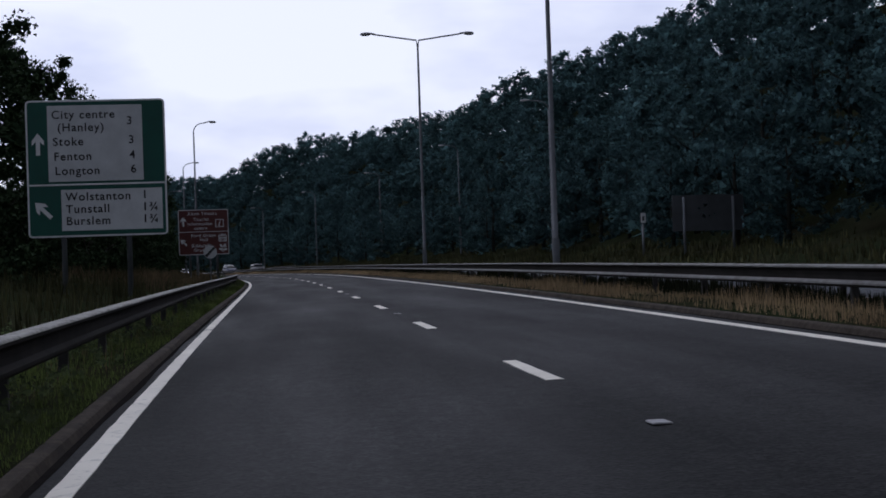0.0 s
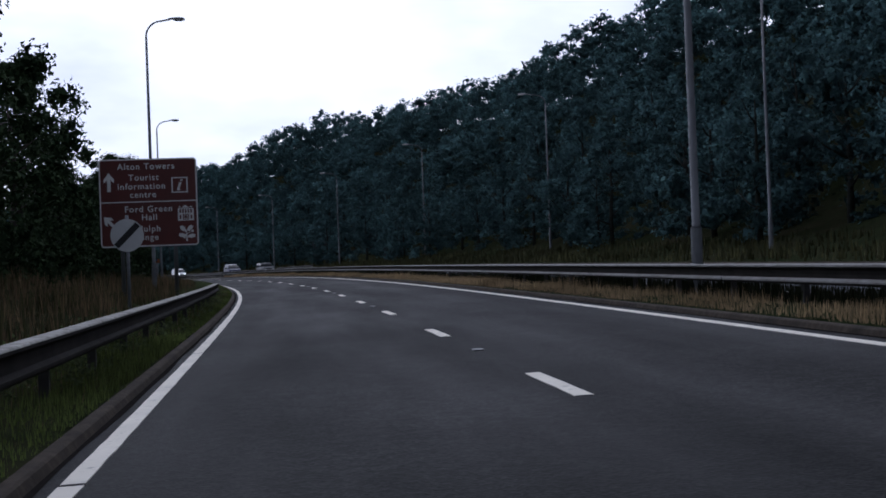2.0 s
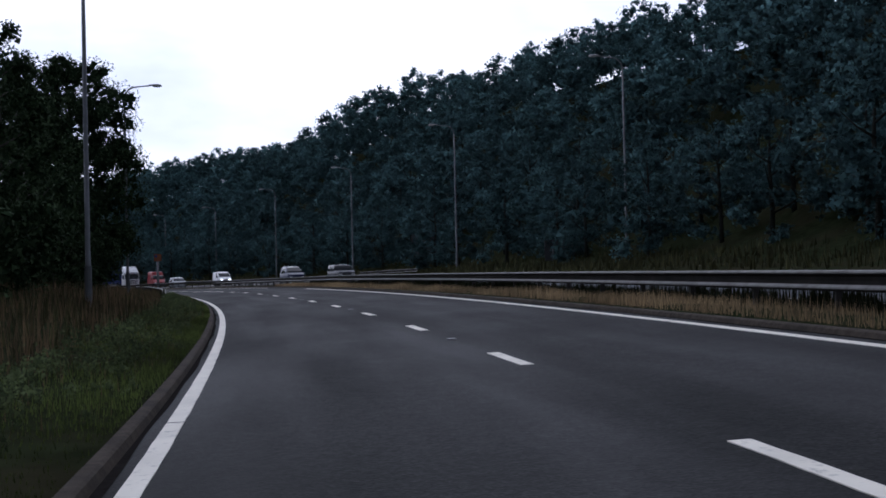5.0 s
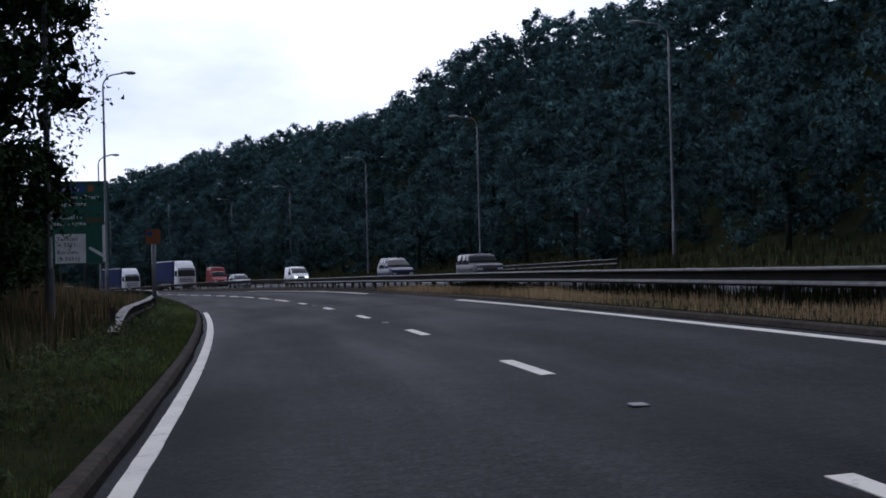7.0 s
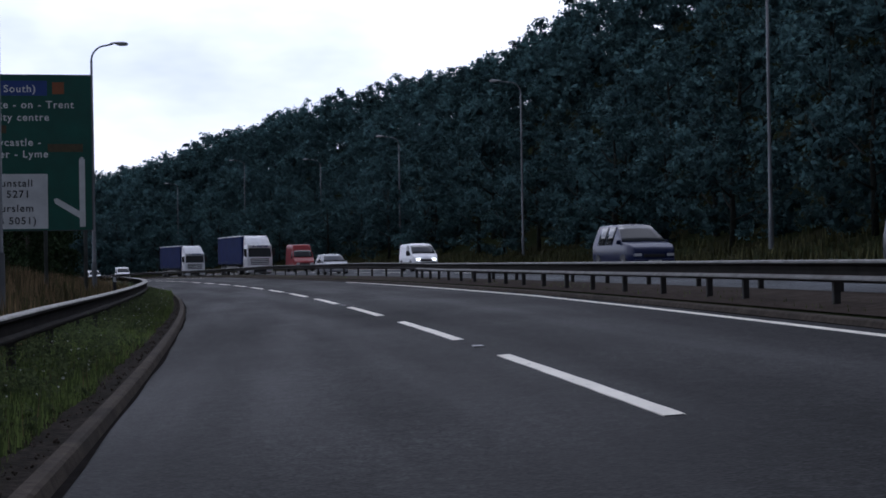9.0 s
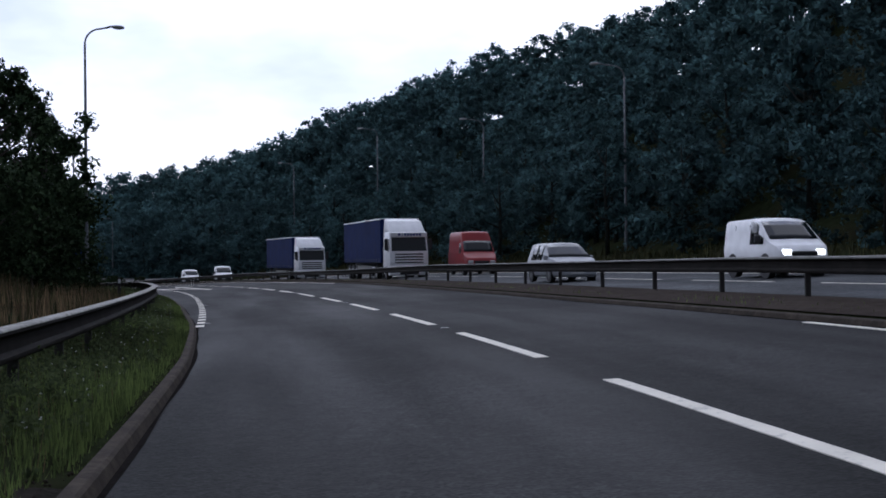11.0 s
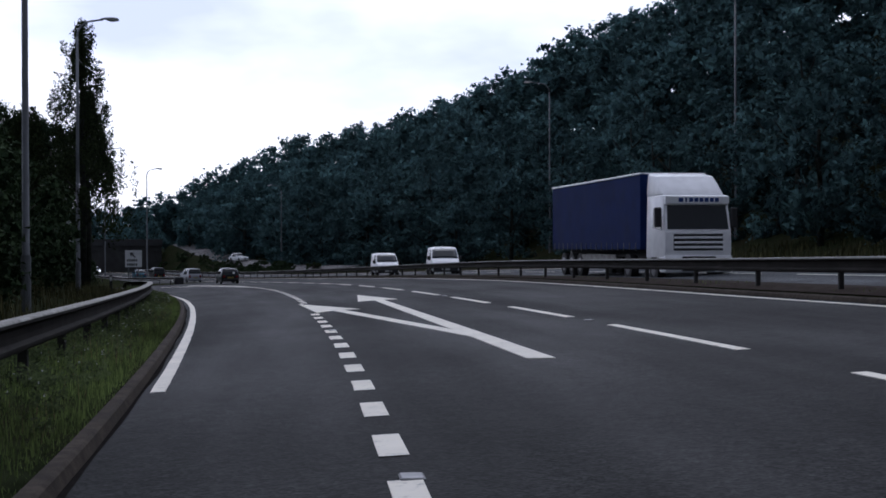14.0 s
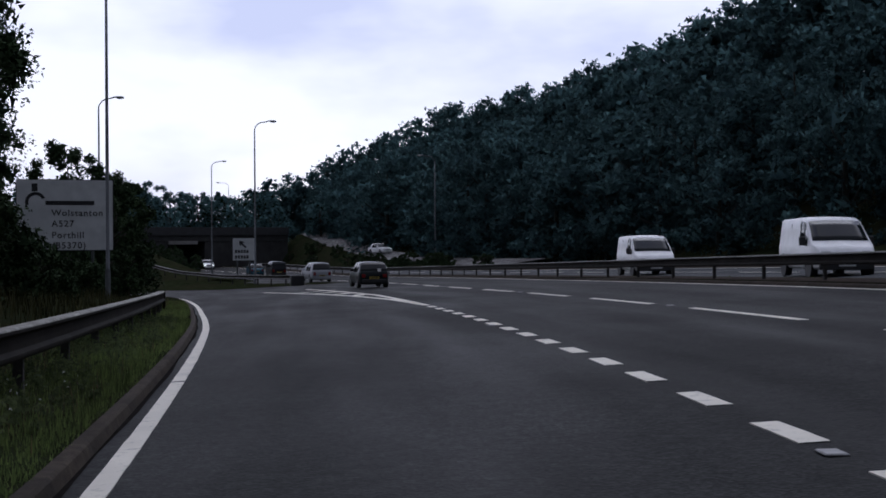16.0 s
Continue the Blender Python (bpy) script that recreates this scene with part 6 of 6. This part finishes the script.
        part("step_panel", bm, cabw, cab)
    return t


lorry(at_front(326, 9.7, 15.2), "articulated lorry with a white cab and blue curtain-sided trailer")
lorry(at_front(362, 9.7, 15.2), "distant articulated lorry with a white cab and blue trailer")


# ---- the exit's far side: bridge, banks, gore barrier and junction ----
def gore_rail(s):
    return np.interp(s, [466, 468, 482, 495, 500, 505, 520], [-3.4, -4.4, -7.3, -9.9, -10.9, -12.4, -17.5])


def gore_lift(s):
    return np.interp(s, [467, 482, 495, 500, 505, 512], [0, 0.25, 0.78, 1.2, 1.9, 2.6])


barrier("guard_rail", 467, 512, gore_rail, -1, "pale guard rail curving round the nose of the exit", ground_h=0.05, lift=gore_lift)
ribbon("gore_verge", np.arange(467, 513, 1.5), [((lambda s, o=o: gore_rail(s) + o), (lambda s, h=h: gore_lift(s) * h + 0.02)) for o, h in ((-4.5, 0.0), (-1.2, 0.9), (0.0, 1.0), (1.5, 0.9), (5.0, 0.0))], GROUND, smooth=True)
tagged(bpy.data.objects["gore_verge"], "dark rough verge under the curved guard rail", "verge", kind="structure")
bm = bmesh.new()
box(bm, -0.5, 0.5, -0.4, 0.5, 0.0, 0.8, 0.08)
nose = part("rail_end_block", bm, TRIM, None)
nose.matrix_basis = road_pose(466.4, -3.6, 0.0)
tagged(nose, "dark impact block at the end of the guard rail", "crash block")

# the bridge that carries the upper road over both carriageways
RUST_RAIL = mat("dark_parapet_steel", (0.03, 0.031, 0.033), 0.7, var=0.2, scale=1.5)
# stained concrete, coloured dark for the shade on and under the bridge
ABUT = mat("shaded_stained_abutment", (0.040, 0.040, 0.039), 0.9, var=0.25, scale=0.8, dirt=(0.018, 0.018, 0.018), dirt_amt=0.7, dirt_scale=0.3)
bridge = thing("road_bridge", road_pose(579, 13.8, -0.05), "grey concrete road bridge over the dark underpass", "bridge")
bm = bmesh.new()
box(bm, -16, 18, 0.2, 34, 4.3, 5.7, 0.05)
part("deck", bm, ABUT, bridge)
# pale beam stands for the lit lower edge of the deck
bm = bmesh.new()
box(bm, -3.3, 1.6, -0.1, 0.2, 3.85, 4.4, 0.03)
part("edge_beam", bm, CONCRETE, bridge, "concrete edge beam, pale as the lit deck edge")
bm = bmesh.new()
box(bm, -16, 18, -0.05, 0.1, 5.3, 6.6, 0.02)
part("parapet", bm, RUST_RAIL, bridge, "dark bridge parapet")
for x0, x1 in ((-16, -3.3), (3.0, 18)):
    bm = bmesh.new()
    box(bm, x0, x1, 0.3, 33.6, -0.5, 4.29, 0.03)
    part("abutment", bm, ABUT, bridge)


# banks beside the bridge and the slip road coming down on the far side
def bank_line(i, bn=34):
    s = 582 - 92 * i / (bn - 1)
    top = np.interp(s, [490, 513, 530, 547, 566, 582], [0.3, 0.5, 0.8, 1.5, 3.1, 5.2])
    u0 = 15.9 + float(bend(s))
    return s, u0, float(top)


def strip(name, rows, material, label, category):
    k = len(rows[0])
    verts = [v for r in rows for v in r]
    faces = [(i * k + j, i * k + j + 1, (i + 1) * k + j + 1, (i + 1) * k + j) for i in range(len(rows) - 1) for j in range(k - 1)]
    ob = mesh_object(name, verts, [f[::-1] for f in faces], material, smooth=True)
    return tagged(ob, label, category, kind="structure")


rows, slip = [], []
for i in range(34):
    s, u0, top = bank_line(i)
    w = 0.8 + top * 0.7
    rows.append([road_xyz(s, u0 + d, z) for d, z in ((0.0, -0.1), (w * 0.5, top * 0.52), (w, top), (w + 6.5, top + 0.85), (w + 12, top + 0.6), (w + 22, top))])
    slip.append([road_xyz(s, u0 + w + d, top + 0.08 + 0.85 * d / 6.5) for d in (0.8, 3.0, 5.6)])
strip("junction_bank", rows, GROUND, "dark grassy bank carrying the slip road", "bank")
strip("upper_slip_road", slip, PALE_ROAD, "pale asphalt slip road along the top of the bank", "road")
rows = []
for i in range(20):
    s = 582 - 70 * i / 19
    top = float(np.interp(s, [512, 530, 560, 582], [0.3, 1.4, 4.2, 5.6]))
    u0 = -4.6 + float(bend(s))
    rows.append([road_xyz(s, u0 - d, z) for d, z in ((0.0, -0.15), (1.5 + top * 0.6, top * 0.5), (2.5 + top * 1.3, top), (9 + top, top + 0.3), (26.0, top + 0.5))][::-1])
strip("junction_bank_near", rows, GROUND, "dark grassy bank beside the underpass", "bank")

# trees of the exit side
for i, (s, u, h, w) in enumerate([
        (296, -12.0, 8.4, 5.2), (303, -11.0, 8.6, 5.8), (311, -11.2, 8.2, 5.6), (319, -12.3, 6.6, 6), (326, -13.0, 7.0, 6.5), (336, -14.2, 6.6, 6.0), (346, -15.2, 7.2, 6.0), (356, -16.4, 8.0, 6.4),
        (368, -17.5, 8.5, 6.5), (378, -18.5, 8.5, 7), (388, -20, 9, 7), (398, -21.5, 9.5, 7), (408, -22.5, 10, 7), (418, -24.5, 11, 7.5), (428, -25.5, 11, 7),
        (441, -24.5, 10.5, 8), (452, -27.0, 9, 7), (464, -27, 8, 6.5), (476, -29, 8, 6.5), (490, -33, 8, 7), (284, -13.0, 5.0, 4.5), (270, -14, 5, 5),
        (440.5, -18.4, 7.6, 5.0), (444, -16.4, 6.8, 5), (452, -17.2, 7.2, 5.5), (462, -18.6, 7.4, 6), (474, -21.0, 8, 6), (404, -20, 8.5, 6), (414, -23, 8.5, 6)]):
    tree("broadleaf_tree", s, u, h, w, DARK_TREE, 200 + i, low=0.04)


def birch(s, u, height, width, label, seed, low=0.24):
    """A birch whose fine twigs hang in long leafy strands."""
    r = np.random.RandomState(seed)
    t = thing("silver_birch", Matrix.Translation(Vector(road_xyz(s, u, float(ground_dz(np.array(float(s)), np.array(float(u)))) - 0.1))), label, "tree", "roadside trees")
    bm = bmesh.new()
    tube(bm, [(0, 0, 0), (0.08, 0.05, height * 0.3), (-0.06, 0.1, height * 0.65), (0.05, 0, height * 0.97)], [0.16, 0.13, 0.08, 0.02], 9)
    tips = []
    for i in range(30):
        f = low + (0.96 - low) * i / 29
        a, ln = 2.4 * i + r.uniform(-0.5, 0.5), width * 0.5 * r.uniform(0.55, 1.0) * min(1.0, 1.55 * (1.06 - f))
        p = Vector([float(np.interp(f, (0, 0.3, 0.65, 0.97), c)) for c in ((0, 0.08, -0.06, 0.05), (0, 0.05, 0.1, 0))] + [height * f])
        d = Vector((math.cos(a), math.sin(a), 0))
        limb = [p, p + d * ln * 0.5 + Vector((0, 0, ln * 0.5)), p + d * ln * 0.85 + Vector((0, 0, ln * 0.55)), p + d * ln + Vector((0, 0, ln * 0.35))]
        twig = bmesh.new()
        tube(twig, limb, [0.045, 0.03, 0.018, 0.008], 5)
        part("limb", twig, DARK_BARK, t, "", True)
        for q in np.linspace(0.25, 1.0, 7):
            k = min(2, int(q * 3))
            tips.append(limb[k].lerp(limb[k + 1], q * 3 - k) + Vector(r.uniform(-0.25, 0.25, 3)))
    part("trunk", bm, DARK_BARK, t, "dark streaked bark trunk", True)
    heads = np.array([q[:] for q in tips])
    n, per = len(heads), 95
    ln = r.uniform(0.5, 0.17 * height, n)
    f = r.uniform(0, 1, (n, per))
    p = heads[:, None] + np.stack([r.normal(0, 0.09, (n, per)) + 0.12 * f * r.normal(size=(n, 1)), r.normal(0, 0.09, (n, per)) + 0.12 * f * r.normal(size=(n, 1)), -f * ln[:, None]], -1)
    p = p.reshape(-1, 3)
    a = r.normal(size=p.shape) - (0, 0, 1.6)
    a /= np.linalg.norm(a, axis=1, keepdims=True)
    b = np.cross(r.normal(size=p.shape), a)
    b /= np.linalg.norm(b, axis=1, keepdims=True)
    sz = r.uniform(0.04, 0.085, len(p))[:, None]
    shards_object("crown", np.stack([p - a * sz, p + 0.7 * a * sz + 0.6 * b * sz, p + 0.6 * a * sz - 0.6 * b * sz], 1).reshape(-1, 3), BIRCH_LEAF, t)
    return t


birch(380, -12.9, 12.8, 5.0, "tall silver birch with drooping dark foliage", 301)
birch(387, -13.2, 10.4, 4.4, "smaller silver birch with hanging leafy branches", 302, 0.55)
birch(375, -14.8, 7.6, 4.0, "slender silver birch among darker trees", 303)
for i, (s, u, h, w) in enumerate([(396, -17.2, 7.2, 5.2), (404, -18.0, 6.6, 4.8), (411, -18.8, 6.0, 4.2), (398, -19.6, 10.0, 6.2), (391, -15.5, 8.5, 5.0)]):
    tree("broadleaf_tree", s, u, h, w, DARK_TREE, 330 + i, low=0.1, size=0.08, per=120)
tree("broadleaf_tree", 402, -17.5, 9.6, 6.2, "tall dark broadleaf tree leaning over a white sign", 345, low=0.42, size=0.075, clumps=110, per=150)


for i, (s, u, h, w) in enumerate([(296, -10.4, 3.6, 3.6), (303, -10.2, 4.4, 4.0), (311, -10.8, 4.6, 4.4), (319, -11.2, 4.6, 4.4), (328, -11.4, 4.4, 4.2), (337, -12.0, 4.0, 4.2), (347, -12.4, 4.0, 4.2),
                                  (357, -13.2, 4.2, 4.4), (366, -14.0, 4.2, 4.4), (375, -14.8, 4.4, 4.6), (384, -15.8, 4.4, 4.6), (394, -16.4, 4.2, 4.6), (403, -16.6, 2.8, 4.0), (410, -16.8, 2.0, 3.6),
                                  (417, -16.8, 1.6, 3.4), (423, -18.0, 1.4, 3.2), (428, -19.6, 1.3, 3.2), (431, -16.6, 1.5, 3.0), (440, -15.2, 2.8, 3.4), (448, -16.2, 3.0, 3.4)]):
    tree("bush", s, u, h, w, BUSH, 720 + i, size=0.085, clumps=42, per=85, trunk=0.06, low=0.04)

# far trees beyond the junction
FAR_TREE = "distant rounded dark green tree beyond the junction"
r2 = random.Random(5)
for i in range(30):
    f = i / 29
    s0, u0 = 596 + 30 * (1 - f) + r2.uniform(-4, 10), 10 + 44 * f + r2.uniform(-2, 2)
    x, y, z = road_xyz(s0, u0)
    h = r2.uniform(7.5, 10.5)
    tree("junction_tree", 0, 0, h, r2.uniform(7, 9.5), FAR_TREE, 400 + i, HAZY_WOOD_LEAF, 0.26, 34, 46, xyz=(x, y, 0.8))
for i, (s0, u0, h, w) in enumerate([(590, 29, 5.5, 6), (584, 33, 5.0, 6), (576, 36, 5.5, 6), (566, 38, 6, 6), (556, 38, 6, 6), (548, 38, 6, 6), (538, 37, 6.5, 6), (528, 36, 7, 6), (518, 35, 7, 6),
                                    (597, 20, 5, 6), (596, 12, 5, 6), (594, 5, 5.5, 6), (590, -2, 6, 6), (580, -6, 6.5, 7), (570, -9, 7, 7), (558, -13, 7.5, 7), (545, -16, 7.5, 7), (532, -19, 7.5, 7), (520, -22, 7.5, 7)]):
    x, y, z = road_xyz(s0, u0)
    tree("junction_tree", 0, 0, h, w, FAR_TREE, 450 + i, HAZY_WOOD_LEAF, 0.24, 34, 46, xyz=(x, y, 0.6 if u0 > 25 or s0 > 585 else -1.5))
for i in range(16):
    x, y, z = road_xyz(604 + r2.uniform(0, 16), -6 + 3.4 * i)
    tree("junction_tree", 0, 0, 8.5, 7.5, FAR_TREE, 500 + i, HAZY_WOOD_LEAF, 0.26, 34, 46, low=0.04, xyz=(x, y, -5.0))
for i in range(46):
    s, u0, top = bank_line(r2.uniform(0.5, 33))
    if i % 3 == 0:
        s, u, z = 520 + 60 * r2.random(), -6.2, 0
        u = -4.6 + float(bend(s)) - r2.uniform(2, 6)
        z = float(np.interp(s, [512, 530, 560, 582], [0.3, 1.4, 4.2, 5.6])) * 0.6
    else:
        f = r2.uniform(0.1, 0.9)
        u, z = u0 + (0.8 + top * 0.7) * f, top * f
    x, y, zz = road_xyz(s, u, z)
    tree("bank_bush", 0, 0, r2.uniform(0.9, 2.0), r2.uniform(1.8, 3.2), "low dark scrub bush on the junction bank", 520 + i, LEAF, 0.12, 16, 46, trunk=0.04, low=0.05, xyz=(x, y, zz - 0.15))
for x, y, z, a in ((-214, 588, 12, 40), (-232, 574, 9.5, 30), (-176, 602, 12.5, 30), (-156, 610, 11.5, 20)):
    lamp_column("street_lamp", (x, y, 0.5), z - 0.5, 1.8, a, "distant grey street lamp beyond the junction")


# ---- grasses and low growth ----
def blades(name, count, s0, s1, u_of, h0, h1, w, material, seed, lean=0.35, label="", category="grass"):
    """Grass blades as slim leaves, thick at the foot, in one mesh."""
    r = np.random.RandomState(seed)
    s = r.uniform(s0, s1, count)
    u = u_of(s, r)
    keep = np.array([noise.noise(Vector((a * 0.35, b * 0.8, seed))) for a, b in zip(s, u)]) + r.uniform(-0.25, 0.75, count) > 0
    s, u = s[keep], u[keep]
    n = len(s)
    base = road_xyz(s, u, ground_dz(s, u) - 0.03)
    patch = np.array([0.75 + 0.6 * noise.noise(Vector((a * 0.2, b * 0.6, seed + 9))) for a, b in zip(s, u)])
    h = r.uniform(h0, h1, n) * np.clip(patch, 0.3, 1.4)
    a = r.uniform(0, 6.283, n)
    d = np.stack([np.cos(a), np.sin(a), 0 * a], -1)
    side = np.stack([-np.sin(a), np.cos(a), 0 * a], -1) * (w * r.uniform(0.6, 1.4, n))[:, None]
    l = (lean * r.uniform(0.1, 1.0, n) * h)[:, None]
    tip = base + d * l + np.stack([0 * h, 0 * h, h], -1)
    q = np.stack([base - side * 0.7, tip, base + side * 0.7], 1).reshape(-1, 3)
    ob = shards_object(name, q, material)
    return tagged(ob, label, category, kind="stuff")


blades("verge_grass", 140000, -10, 196, lambda s, r: left_kerb(s) - 0.165 - np.abs(r.normal(0, 1.0, len(s))) * 0.85, 0.05, 0.19, 0.012, GRASS, 1, label="short dark green verge grass beside the kerb")
blades("exit_verge_grass", 170000, 192, 425, lambda s, r: left_kerb(s) - np.where(s < 252, 0.34, 0.2) - np.abs(r.normal(0, 1.0, len(s))) * 0.95, 0.06, 0.26, 0.013, GRASS_LIGHT, 10, label="fresh green verge grass along the exit")
blades("bank_grass", 50000, 0, 430, lambda s, r: left_kerb(s) - 2.0 - r.uniform(0, 7, len(s)), 0.3, 0.8, 0.03, BANK_GRASS, 2, label="long rough grass on the roadside bank")
blades("bank_dry_grass", 24000, 40, 300, lambda s, r: left_kerb(s) - 2.0 - r.uniform(0, 6, len(s)), 0.45, 0.95, 0.02, DRY_DARK, 3, label="dry brown seed grass on the bank")
blades("reservation_grass", 70000, -14, 209, lambda s, r: right_kerb(s) + 0.2 + r.uniform(0, 1.0, len(s)) ** 1.4 * 1.1, 0.10, 0.36, 0.011, DRY, 4, label="dry straw-coloured grass on the central reservation")
blades("far_verge_grass", 26000, 10, 420, lambda s, r: 15.6 + bend(s) + r.uniform(0, 8, len(s)), 0.3, 0.8, 0.06, BANK_GRASS, 5, label="rough grass at the foot of the wood")
blades("reservation_scrub", 40000, -14, 203, lambda s, r: 5.35 + r.uniform(0, 1.0, len(s)) * 1.2, 0.28, 0.52, 0.03, SCRUB, 7, label="dark rank weeds between the two guard rails")
blades("kerb_edge_grass", 40000, -10, 184, lambda s, r: left_kerb(s) - 0.10 - np.abs(r.normal(0, 1.0, len(s))) * 0.14, 0.03, 0.11, 0.010, GRASS, 8, lean=0.9, label="short grass creeping over the kerb")
blades("exit_kerb_grass", 42000, 252, 425, lambda s, r: left_kerb(s) - 0.10 - np.abs(r.normal(0, 1.0, len(s))) * 0.16, 0.03, 0.14, 0.010, GRASS_LIGHT, 13, lean=0.9, label="yellowish short grass creeping over the exit kerb")
blades("soil_edge_grass", 9000, 184, 252, lambda s, r: left_kerb(s) - 0.30 - np.abs(r.normal(0, 1.0, len(s))) * 0.14, 0.04, 0.15, 0.010, GRASS_LIGHT, 12, lean=0.9, label="short grass leaning over the bare earth")
blades("verge_dry_stems", 15000, -10, 425, lambda s, r: left_kerb(s) - 0.3 - r.uniform(0, 1.0, len(s)) * 2.2, 0.12, 0.42, 0.006, DRY_DARK, 9, label="dry grass stems in the verge")
blades("soil_weeds", 9000, 209, 420, lambda s, r: right_kerb(s) + 0.3 + r.uniform(0, 1.4, len(s)), 0.04, 0.16, 0.014, GRASS, 6, label="sparse weeds on the bare reservation")

def weeds(name, count, s0, s1, reach, size, per, seed, label):
    """Low leafy mounds growing among the grass, taller towards the rail."""
    r = np.random.RandomState(seed)
    s = r.uniform(s0, s1, count)
    o = r.uniform(0, 1, count) ** 0.8
    u = left_kerb(s) - 0.34 - o * reach
    rad = r.uniform(0.05, 0.13, count) * (0.7 + 1.1 * o)
    c = road_xyz(s, u, ground_dz(s, u) + rad * 0.9 + o * r.uniform(0, 0.16, count))
    ob = shards_object(name, leaf_shards(c, rad, per, size, r, 1.1, 0.0, 0.2), WEED)
    tagged(ob, label, "weeds", kind="stuff")


weeds("exit_verge_weeds", 2600, 205, 400, 1.35, 0.026, 34, 51, "leafy dark green weeds among the verge grass")
weeds("verge_weeds", 1500, -10, 196, 1.5, 0.030, 28, 52, "low leafy weeds in the verge by the kerb")

# white flower heads in the exit verge
fr = np.random.RandomState(31)
fs = fr.uniform(200, 380, 700)
fu = left_kerb(fs) - 0.45 - fr.uniform(0, 1.0, 700) ** 1.3 * 1.3
shards_object("verge_flower", leaf_shards(road_xyz(fs, fu, ground_dz(fs, fu) + fr.uniform(0.12, 0.28, 700)), np.full(700, 0.010), 6, 0.008, fr), PLATE_W)
tagged(bpy.data.objects["verge_flower"], "small white flower heads among the verge grass", "flowers", kind="stuff")
ribbon("kerb_soil", np.arange(184, 252, 0.5), [((lambda s: left_kerb(s) - 0.36 - 0.09 * np.sin(s * 1.3) * np.sin(s * 0.41) - 0.03 * np.sin(s * 5.1)), (lambda s: 0.118 + 0.008 * np.sin(s * 4.3))),
                                            ((lambda s: left_kerb(s) - 0.24), (lambda s: 0.108 + 0.010 * np.sin(s * 3.1 + 1) * np.sin(s * 7.7))), ((lambda s: left_kerb(s) - 0.115), const(0.096))], EARTH)
cs = fr.uniform(184, 252, 1500)
cu = left_kerb(cs) - fr.uniform(0.15, 0.42, 1500)
cv, cf = cores(road_xyz(cs, cu, np.full(1500, 0.112)), fr.uniform(0.006, 0.02, 1500), fr)
tris_object("clods", cv, cf, SOIL)
tagged(bpy.data.objects["clods"], "small clods and stones on the bare earth by the kerb", "stones", kind="stuff")
tagged(bpy.data.objects["kerb_soil"], "bare brown soil between kerb and grass", "soil", kind="structure")
